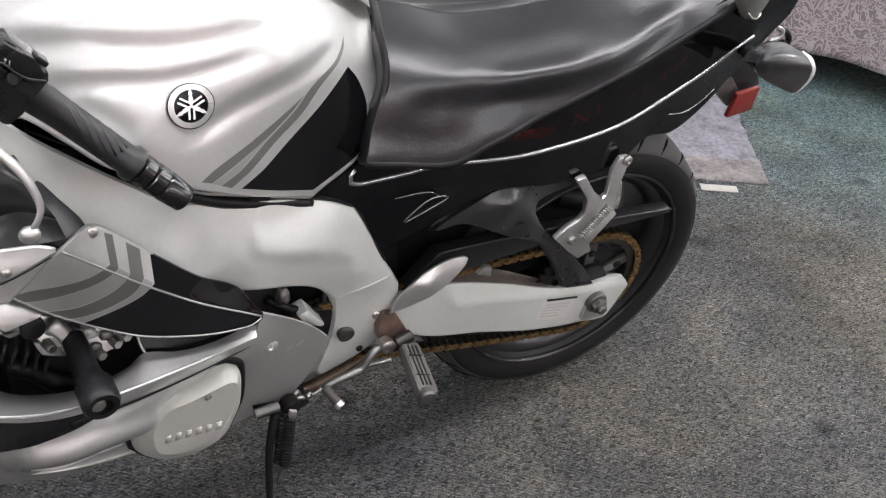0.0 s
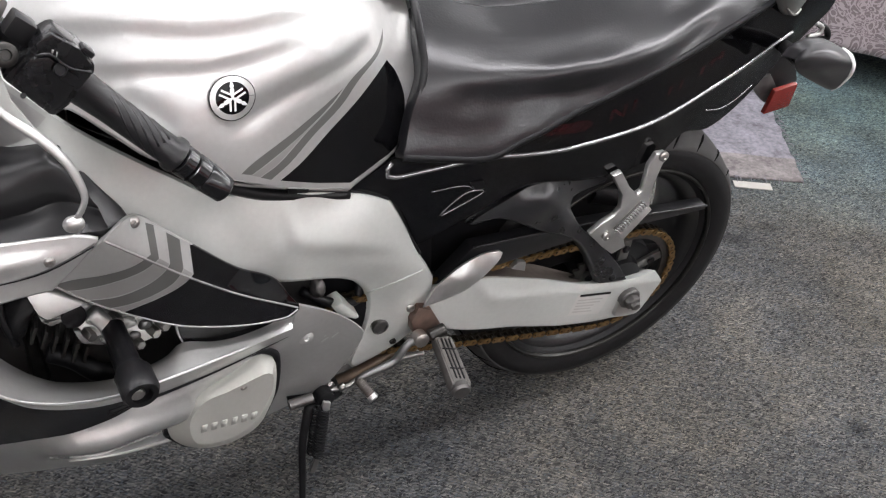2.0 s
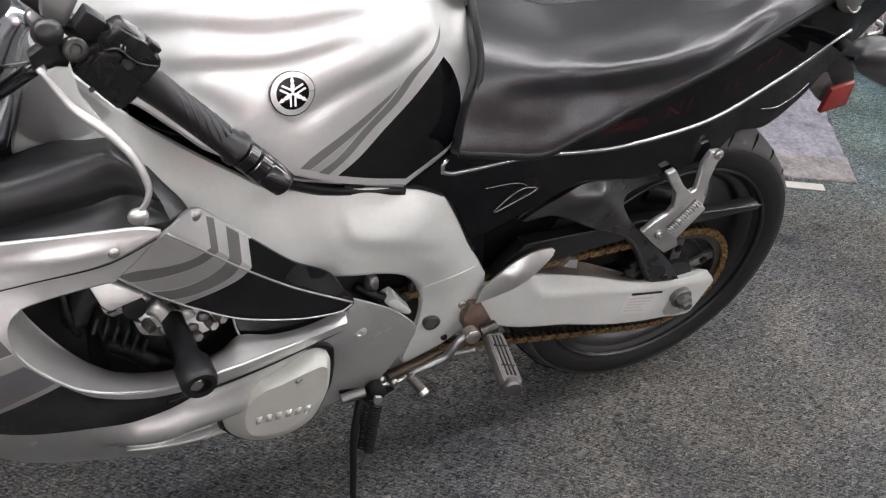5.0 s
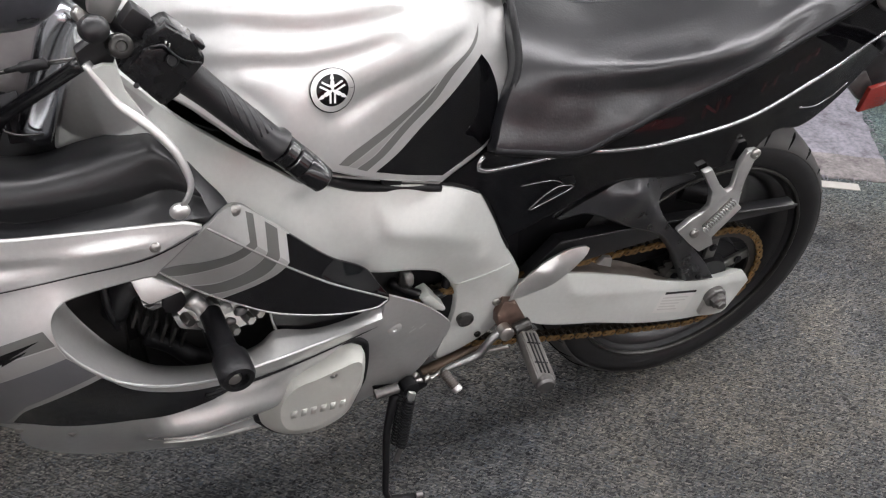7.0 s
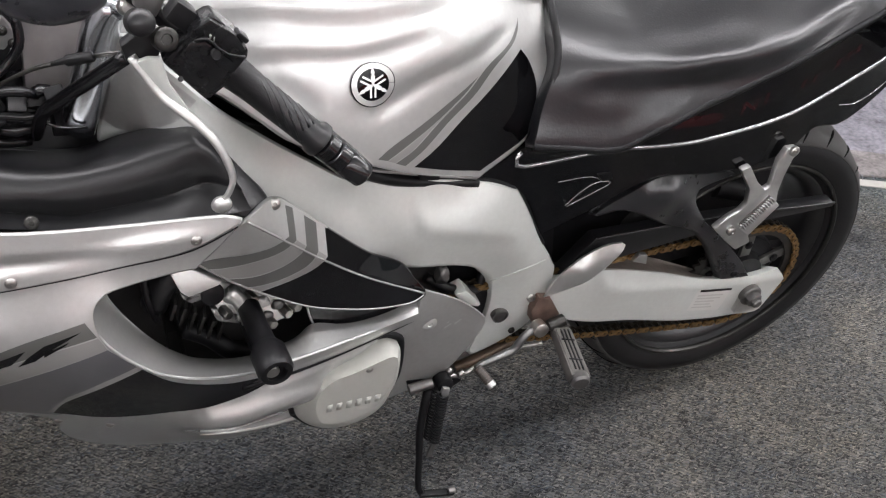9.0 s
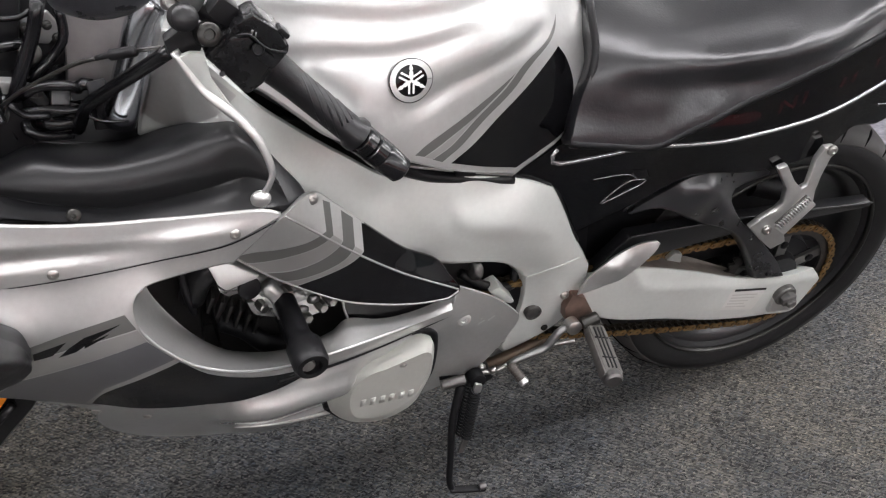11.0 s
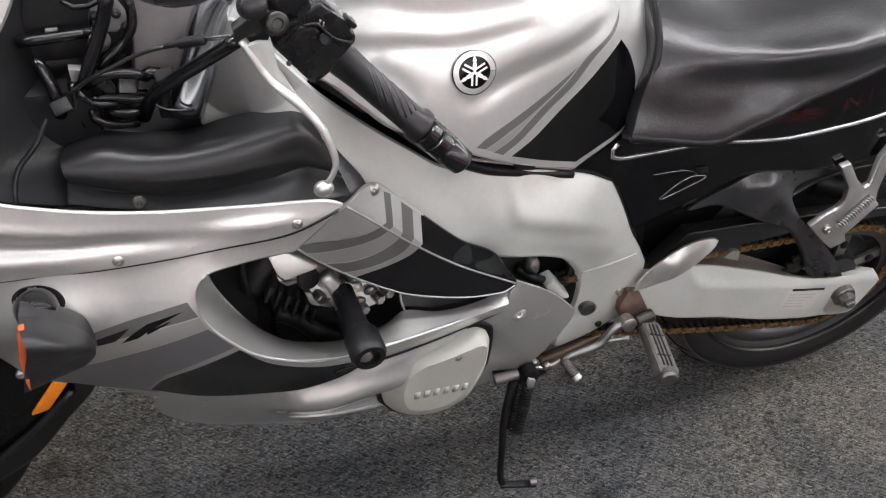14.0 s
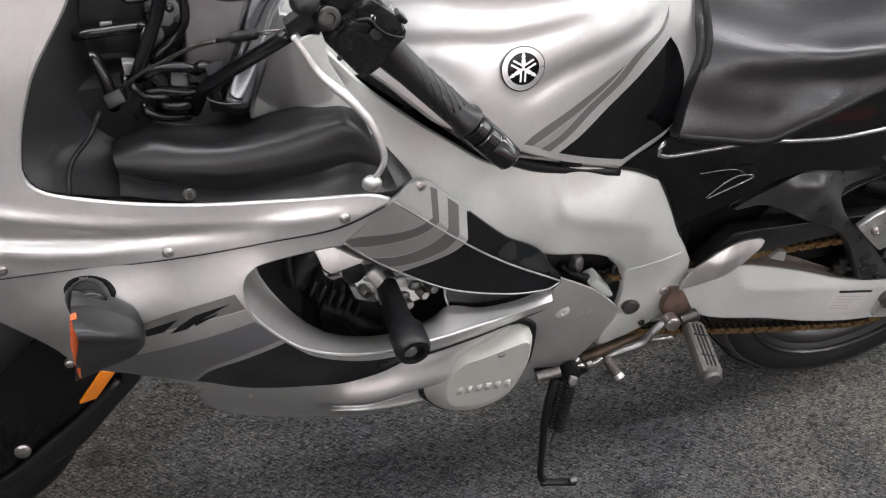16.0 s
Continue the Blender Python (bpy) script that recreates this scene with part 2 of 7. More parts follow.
def part(name, bm, mat, parent=None, label="", smooth=True):
    me = bpy.data.meshes.new(name)
    if isinstance(bm, bmesh.types.BMesh):
        bm.to_mesh(me)
        bm.free()
    else:
        me.from_pydata([tuple(v) for v in bm[0]], [], bm[1])
    me.materials.append(mat)
    me.polygons.foreach_set("use_smooth", [smooth] * len(me.polygons))
    ob = new(name, me)
    if parent:
        ob.parent = parent
    if label:
        tagged(ob, label)
    return ob


def soft(bm, angle=40):
    """Sharp edges where the surface turns more than angle."""
    bm.normal_update()
    for e in bm.edges:
        if len(e.link_faces) == 2 and e.calc_face_angle(0) > radians(angle):
            e.smooth = False
    return bm


def spline(points, step, closed=True):
    """Points along a smooth curve through the controls; a doubled control makes a corner."""
    P = [Vector(p) for p in points]
    n = len(P)
    out = []
    for i in range(n if closed else n - 1):
        p1, p2 = P[i], P[(i + 1) % n]
        d = (p2 - p1).length
        if d < 1e-7:
            continue
        p0 = P[i - 1] if (closed or i > 0) else p1
        p3 = P[(i + 2) % n] if (closed or i + 2 < n) else p2
        if (p1 - p0).length < 1e-7:
            p0 = p1 - (p2 - p1)
        if (p3 - p2).length < 1e-7:
            p3 = p2 + (p2 - p1)
        m1 = (p2 - p0) * (d / ((p2 - p1).length + (p1 - p0).length))
        m2 = (p3 - p1) * (d / ((p3 - p2).length + (p2 - p1).length))
        k = max(1, int(round(d / step)))
        for j in range(k):
            t = j / k
            out.append(p1 * (2 * t**3 - 3 * t**2 + 1) + m1 * (t**3 - 2 * t**2 + t) + p2 * (-2 * t**3 + 3 * t**2) + m2 * (t**3 - t**2))
    if not closed:
        out.append(P[-1])
    return out


def sharp(points):
    """Every control a corner."""
    return [p for q in points for p in (q, q)]


def tilt(p):
    """(x, outward, up) into sheet coordinates: along, across, height."""
    x, w, z = p
    return (x, z * CP - w * SP, w * CP + z * SP)


def untilt(u, v, h):
    return (u, -(h * CP - v * SP), h * SP + v * CP)


class Sheet:
    """A smooth bodywork surface through control points, as a thin-plate spline."""

    def __init__(self, controls, stiff=1e-4, creases=(), recline=(0.0, 0.0)):
        self.recline = recline
        self.creases = [(np.array([tilt(p)[:2] for p in spline(c, 0.003, False)]), amp, width) for c, amp, width in creases]
        q = sorted({tuple(round(c, 4) for c in tilt(p)) for p in controls})
        self.c = np.array(q)
        n = len(q)
        d = np.linalg.norm(self.c[:, None, :2] - self.c[None, :, :2], axis=2)
        K = np.where(d > 0, d * d * np.log(d + 1e-12), 0) + stiff * np.eye(n)
        Pm = np.c_[np.ones(n), self.c[:, :2]]
        A = np.block([[K, Pm], [Pm.T, np.zeros((3, 3))]])
        self.s = np.linalg.solve(A, np.r_[self.c[:, 2], np.zeros(3)])

    def height(self, uv):
        uv = np.asarray(uv)
        d = np.linalg.norm(uv[:, None, :] - self.c[None, :, :2], axis=2)
        K = np.where(d > 0, d * d * np.log(d + 1e-12), 0)
        h = K @ self.s[:-3] + self.s[-3] + uv @ self.s[-2:]
        v0, slope = self.recline
        h = h - slope * np.maximum(uv[:, 1] - v0, 0)
        for c, amp, width in self.creases:
            gap = np.linalg.norm(uv[:, None, :] - c[None], axis=2)
            far = gap.min(1)
            if width > 0:
                h = h + amp * np.exp(-np.hypot(far, 0.004) / width)
            else:
                k = gap.argmin(1) / (len(c) - 1)
                fade = np.clip(np.minimum(k, 1 - k) / 0.22, 0, 1)
                h = h + amp * fade * fade * (3 - 2 * fade) * np.exp(-((far / width) ** 2))
        return h


def ride(sheet, points, lift=0.0, step=0.01, closed=False):
    """Points of a curve laid onto a sheet, lifted by so much."""
    c = spline([tilt(p) for p in points], step, closed)
    H = sheet.height([(p[0], p[1]) for p in c]) + lift
    out = [untilt(p[0], p[1], h) for p, h in zip(c, H)]
    return [(x, -y, z) for x, y, z in out]


def seat_on(sheet, p, lift=0.0):
    u, v, _ = tilt(p)
    x, y, z = untilt(u, v, float(sheet.height([(u, v)])[0]) + lift)
    return (x, -y, z)


def inside(pts, poly):
    """Which of the points lie in the closed polygon."""
    P, Q = np.asarray(pts, float).reshape(-1, 2), np.asarray(poly, float)
    a, c = Q, np.roll(Q, 1, axis=0)
    x, y = P[:, 0:1], P[:, 1:2]
    cross = ((a[:, 1] > y) != (c[:, 1] > y)) & (x < (c[:, 0] - a[:, 0]) * (y - a[:, 1]) / (c[:, 1] - a[:, 1] + 1e-15) + a[:, 0])
    return cross.sum(1) % 2 == 1


def fill(poly, step, lines=(), loops=()):
    """Triangles that fill a closed outline, with inner points on a grid, along the lines and round the loops."""
    from mathutils import geometry
    arr = np.array(poly)
    lo, hi = arr.min(0), arr.max(0)
    pts = [tuple(p) for p in poly]
    edges = []
    for c in lines:
        c = np.asarray(c)[:, :2]
        near = np.linalg.norm(c[:, None] - arr[None], axis=2).min(1)
        pts += [tuple(p) for p, n, k in zip(c, near, inside(c, poly)) if n > step * 0.4 and k]
    for c in loops:
        n0 = len(pts)
        pts += [tuple(p) for p in c]
        edges += [(n0 + i, n0 + (i + 1) % len(c)) for i in range(len(c))]
    us, vs = np.arange(lo[0], hi[0], step), np.arange(lo[1], hi[1], step)
    grid = np.array([(u, v + (step / 2 if a % 2 else 0)) for a, u in enumerate(us) for v in vs])
    fixed = np.array(pts)
    if len(grid):
        keep = inside(grid, poly)
        grid = grid[keep]
        far = np.array([np.min(np.hypot(fixed[:, 0] - g[0], fixed[:, 1] - g[1])) for g in grid]) if len(grid) else np.array([])
        pts += [tuple(g) for g, d in zip(grid, far) if d > step * 0.6]
    V, _, F, *_ = geometry.delaunay_2d_cdt([Vector(p) for p in pts], edges, [list(range(len(poly)))], 1, 1e-7)
    V = [tuple(v) for v in V]
    mid = np.array([np.mean([V[i] for i in f], axis=0) for f in F])
    ok = inside(mid, poly)
    return V, [tuple(f) for f, k in zip(F, ok) if k], mid[ok]


def outline_uv(outline, step):
    poly = [(p[0], p[1]) for p in spline([tilt(p) for p in outline], step)]
    if sum(poly[i - 1][0] * poly[i][1] - poly[i][0] * poly[i - 1][1] for i in range(len(poly))) < 0:
        poly.reverse()
    return poly


def panel(name, mat, parent, outline, inner=(), depth=0.02, step=0.012, mirror=True, label="", lift=0.0, sheet=None, lip=0.002, stiff=1e-4, creases=(), paint=(), recline=(0.0, 0.0)):
    """A curved body panel: outline and inner controls as (x, outward, up); paint: areas (outline, material). Returns the object and its surface."""
    sheet = sheet or Sheet(list(outline) + list(inner), stiff, creases, recline)
    poly = outline_uv(outline, step)
    areas = [(outline_uv(o, step), m) for o, m in paint]
    V, F, mid = fill(poly, step, [c for c, _, width in sheet.creases if width > 0], [a for a, _ in areas])
    H = sheet.height(V) + lift
    verts = [untilt(u, v, h) for (u, v), h in zip(V, H)]
    faces = list(F)
    slots = np.zeros(len(F), int)
    mats = [mat]
    for area, m in areas:
        if m not in mats:
            mats.append(m)
        slots[inside(mid, area)] = mats.index(m)
    slots = list(slots)
    if depth:
        # rolled edge and skirt
        edges = {(a, b) for f in F for a, b in zip(f, f[1:] + f[:1])}
        rim = {a: b for (a, b) in edges if (b, a) not in edges}
        prev = {b: a for a, b in rim.items()}
        r0, r1, r2 = {}, {}, {}
        for a in rim:
            if a not in prev:
                continue
            t = Vector(V[rim[a]]) - Vector(V[prev[a]])
            o = Vector((t.y, -t.x)).normalized() if t.length else Vector((0, 0))
            r0[a] = len(verts)
            verts.append(verts[a])
            r1[a] = len(verts)
            verts.append(untilt(V[a][0] + o.x * lip, V[a][1] + o.y * lip, H[a] - lip * 1.6))
            r2[a] = len(verts)
            verts.append(untilt(V[a][0] + o.x * lip * 0.3, V[a][1] + o.y * lip * 0.3, H[a] - depth))
        side = {}
        for f, s in zip(F, slots):
            for a, c in zip(f, f[1:] + f[:1]):
                side[(a, c)] = s
        for a, c in rim.items():
            if a in r1 and c in r1:
                faces.append((r0[c], r0[a], r1[a], r1[c]))
                faces.append((r1[c], r1[a], r2[a], r2[c]))
                slots += [side[(a, c)]] * 2
    if mirror == "joined":
        n = len(verts)
        verts = verts + [(x, -y, z) for x, y, z in verts]
        faces = faces + [tuple(n + i for i in reversed(f)) for f in faces]
        slots = slots + slots
    made = [part(name, (verts, faces), mat, parent, label)]
    if mirror is True:
        made.append(part(name, ([(x, -y, z) for x, y, z in verts], [tuple(reversed(f)) for f in faces]), mat, parent, label))
    for ob in made:
        for m in mats[1:]:
            ob.data.materials.append(m)
        ob.data.polygons.foreach_set("material_index", [int(k) for k in slots])
    return made[0], sheet


def decal(name, mat, parent, sheet, outline, lift=0.0012, step=0.012, label="", mirror=False):
    step, lift = min(step, 0.006), lift + 0.0006
    return panel(name, mat, parent, outline, (), 0, step, mirror, label, lift, sheet)[0]


def tube(points, radius, sides=12, step=0.01, caps=True, flat=1.0):
    """A round bar along a smooth curve; radius is one number or one for each control. Points are (x, outward, up)."""
    pts = [Vector((p[0], -p[1], p[2])) for p in points]
    rad = radius if isinstance(radius, (list, tuple)) else [radius] * len(pts)
    c = spline([(p.x, p.y, p.z) for p in pts], step, False)
    total = [0.0]
    for a, b in zip(pts, pts[1:]):
        total.append(total[-1] + (b - a).length)
    run = [0.0]
    for a, b in zip(c, c[1:]):
        run.append(run[-1] + (b - a).length)
    R = np.interp(np.array(run) / run[-1], np.array(total) / total[-1], rad)
    verts, faces = [], []
    side = None
    for i, p in enumerate(c):
        t = (c[min(i + 1, len(c) - 1)] - c[max(i - 1, 0)]).normalized()
        if side is None:
            side = t.orthogonal().normalized()
        side = (side - t * side.dot(t)).normalized()
        up = t.cross(side)
        for k in range(sides):
            a = 2 * math.pi * k / sides
            verts.append(p + side * math.cos(a) * R[i] + up * math.sin(a) * R[i] * flat)
    for i in range(len(c) - 1):
        for k in range(sides):
            a, b = i * sides + k, i * sides + (k + 1) % sides
            faces.append((a, b, b + sides, a + sides))
    if caps:
        faces.append(tuple(range(sides))[::-1])
        faces.append(tuple((len(c) - 1) * sides + k for k in range(sides)))
    return verts, faces


def loft(rows, across=28, along=9):
    """A smooth skin through rows of (x, outward, up) controls."""
    def cr(P, n):
        P = np.asarray(P, float)
        m = len(P)
        u = np.linspace(0, m - 1, n)
        i = np.minimum(u.astype(int), m - 2)
        f = (u - i)[:, None]
        if P.ndim == 3:
            f = f[:, :, None]
        p1, p2 = P[i], P[i + 1]
        p0, p3 = P[np.maximum(i - 1, 0)], P[np.minimum(i + 2, m - 1)]
        return 0.5 * (2 * p1 + (p2 - p0) * f + (2 * p0 - 5 * p1 + 4 * p2 - p3) * f**2 + (3 * p1 - p0 - 3 * p2 + p3) * f**3)
    G = cr(np.asarray(rows), (len(rows) - 1) * along + 1)
    G = np.stack([cr(g, across) for g in G])
    n, m = G.shape[:2]
    V = [(x, -w, z) for x, w, z in G.reshape(-1, 3)]
    F = [(a * m + b, a * m + b + 1, (a + 1) * m + b + 1, (a + 1) * m + b) for a in range(n - 1) for b in range(m - 1)]
    return V, F


def lathe(profile, base, axis, sides=24):
    """A turned body: profile of (along, radius) about the axis from base; base and axis are (x, outward, up)."""
    b = Vector((base[0], -base[1], base[2]))
    t = Vector((axis[0], -axis[1], axis[2])).normalized()
    s = t.orthogonal().normalized()
    u = t.cross(s)
    verts, faces = [], []
    for h, r in profile:
        for k in range(sides):
            a = 2 * math.pi * k / sides
            verts.append(b + t * h + (s * math.cos(a) + u * math.sin(a)) * max(r, 1e-4))
    n = len(profile)
    for i in range(n - 1):
        for k in range(sides):
            a, c = i * sides + k, i * sides + (k + 1) % sides
            faces.append((a, c, c + sides, a + sides))
    faces.append(tuple(range(sides))[::-1])
    faces.append(tuple((n - 1) * sides + k for k in range(sides)))
    return verts, faces


def turned(name, mat, parent, profile, base, axis, sides=24, label=""):
    bm = bmesh.new()
    V, F = lathe(profile, base, axis, sides)
    vs = [bm.verts.new(v) for v in V]
    for f in F:
        bm.faces.new([vs[i] for i in f])
    bmesh.ops.recalc_face_normals(bm, faces=bm.faces)
    return part(name, soft(bm), mat, parent, label)


def solid(V, F, bevel=0.0, segments=2):
    bm = bmesh.new()
    vs = [bm.verts.new(v) for v in V]
    for f in F:
        bm.faces.new([vs[i] for i in f])
    bmesh.ops.recalc_face_normals(bm, faces=bm.faces)
    if bevel:
        es = [e for e in bm.edges if len(e.link_faces) == 2 and e.calc_face_angle(0) > radians(25)]
        bmesh.ops.bevel(bm, geom=es, offset=bevel, segments=segments, profile=0.6, affect="EDGES", clamp_overlap=True)
    return soft(bm)


def plate(outline, thick, bevel=0.002, push=(0, 0, 0)):
    """A flat plate with an outline of (x, outward, up) corners, thickened inward."""
    n = len(outline)
    V = [Vector((x, -w, z)) for x, w, z in outline] + [Vector((x, -(w - thick), z)) for x, w, z in outline]
    F = [tuple(range(n)), tuple(range(2 * n - 1, n - 1, -1))] + [(i, (i + 1) % n, n + (i + 1) % n, n + i) for i in range(n)]
    return solid(V, F, bevel)


def box(lo, hi, bevel=0.003):
    """A block between two corners (x, outward, up)."""
    x0, x1 = sorted((lo[0], hi[0]))
    y0, y1 = sorted((-lo[1], -hi[1]))
    z0, z1 = sorted((lo[2], hi[2]))
    V = [(x, y, z) for x in (x0, x1) for y in (y0, y1) for z in (z0, z1)]
    F = [(0, 1, 3, 2), (4, 6, 7, 5), (0, 4, 5, 1), (2, 3, 7, 6), (0, 2, 6, 4), (1, 5, 7, 3)]
    return solid(V, F, bevel)


def holder(name, label, category, m=None, kind="", group=""):
    ob = new(name)
    ob.empty_display_size = 0.1
    if m is not None:
        ob.matrix_world = m
    return tagged(ob, label, category, group, kind)


# ---- the room ----
def slab(name, lo, hi, mat, label, category, kind="structure"):
    bm = bmesh.new()
    bmesh.ops.create_cube(bm, size=1)
    for v in bm.verts:
        v.co = Vector([lo[i] + (hi[i] - lo[i]) * (v.co[i] + 0.5) for i in range(3)])
    return tagged(part(name, bm, mat, None, "", False), label, category, "", kind)


slab("floor", (-6, -5, -0.1), (6, 5, 0), CARPET, "worn grey green flecked loop pile carpet with dark stains", "carpet")
# out of view; whiter than the other walls to brighten the bike's flanks
slab("wall_south", (-6, -5.1, 0), (6, -5, 2.75), WHITEWALL, "unseen wall behind the camera, whiter than the others to bounce light", "wall")
# red band out of view, added so the silver paint reflects pink
slab("trim", (-6, -5, 0.35), (6, -4.985, 1.05), REFLECTION_RED, "unseen red band added to tint the silver paint's reflections", "wall band")
slab("wall_north", (-6, 5, 0), (6, 5.1, 2.75), WALLM, "plain painted wall", "wall")
slab("wall_west", (-6.1, -5.1, 0), (-6, 5.1, 2.75), WALLM, "plain painted wall", "wall")
slab("wall_east", (6, -5.1, 0), (6.1, 5.1, 2.75), WALLM, "plain painted wall", "wall")
slab("ceiling", (-6.1, -5.1, 2.75), (6.1, 5.1, 2.85), CEIL, "white ceiling", "ceiling")

# ---- motorcycle tools ----
FACE = Vector((0, -CP, SP))


def bv(p):
    return Vector((p[0], -p[1], p[2]))


def beam(p0, p1, half_wide, half_thick, face=FACE, bevel=0.002, taper=1.0):
    """A bevelled bar from p0 to p1; face is the direction of its thickness."""
    a, b = bv(p0), bv(p1)
    t = (b - a).normalized()
    f = (face - t * face.dot(t)).normalized()
    s = t.cross(f)
    V = []
    for c, k in ((a, 1.0), (b, taper)):
        for i, j in ((-1, -1), (1, -1), (1, 1), (-1, 1)):
            V.append(c + s * (i * half_wide * k) + f * (j * half_thick * k))
    F = [(0, 1, 2, 3), (7, 6, 5, 4), (0, 4, 5, 1), (1, 5, 6, 2), (2, 6, 7, 3), (3, 7, 4, 0)]
    return solid(V, F, bevel)


def bolt(parent, at, r=0.006, axis=(0, 1, 0.15), mat=None, name="bolt", label=""):
    return turned(name, mat or STEEL, parent, [(-0.004, r), (0.0008, r), (0.0018, r * 0.88), (0.0028, r * 0.62), (0.0032, r * 0.34), (0.0018, r * 0.26), (0.0018, r * 0.03)], at, axis, 14, label)


def coil(p0, p1, radius, wire, turns, parent, mat, name):
    a, b = Vector(p0), Vector(p1)
    t = (b - a).normalized()
    s = t.orthogonal().normalized()
    u = t.cross(s)
    n = turns * 10
    pts = [tuple(a + (b - a) * (i / n) + (s * math.cos(2 * math.pi * i / 10) + u * math.sin(2 * math.pi * i / 10)) * radius) for i in range(n + 1)]
    return part(name, tube(pts, wire, 6, 0.02), mat, parent)


def ring(profile, centre, sides=96):
    """A closed ring about the wheel axle from an (outward, radius) profile."""
    V, F = [], []
    n = len(profile)
    for k in range(sides):
        a = 2 * math.pi * k / sides
        for w, r in profile:
            V.append((centre[0] + r * math.cos(a), -(centre[1] + w), centre[2] + r * math.sin(a)))
    for k in range(sides):
        for i in range(n):
            a, b = k * n + i, k * n + (i + 1) % n
            c, d = ((k + 1) % sides) * n + (i + 1) % n, ((k + 1) % sides) * n + i
            F.append((a, b, c, d))
    return V, F


def blob(at, r, squash=(1, 1, 1), seed=0, rough=0.25):
    """A lumpy casting boss."""
    bm = bmesh.new()
    bmesh.ops.create_icosphere(bm, subdivisions=3, radius=1)
    for v in bm.verts:
        k = 1 + rough * noise.noise(v.co * 1.7 + Vector((seed, 0, 0)))
        v.co = bv(at) + Vector([v.co[i] * squash[i] * r * k for i in range(3)])
    return bm


GREASY = material("dark_plated_bolt", (0.05, 0.049, 0.046), 0.35, 0.8, 0, 0.3, 80)
WORN = material("worn_brown_rubber", (0.07, 0.060, 0.052), 0.5, 0, 0, 0.3, 80, 0.2)
CABLE = material("glossy_black_cable", (0.005, 0.005, 0.006), 0.18, 0, 0.0, 0.2, 60)
RED_MARK = material("red_reflection_paint", (0.024, 0.005, 0.006), 0.06, 0, 0.0, 0.5, 40, 0, 0, 0.02, 0.36)

# ---- the motorcycle ----
bike = holder("motorcycle", "silver and black sports motorcycle leaning on its side stand", "motorcycle", Matrix.Rotation(LEAN, 4, "X"))

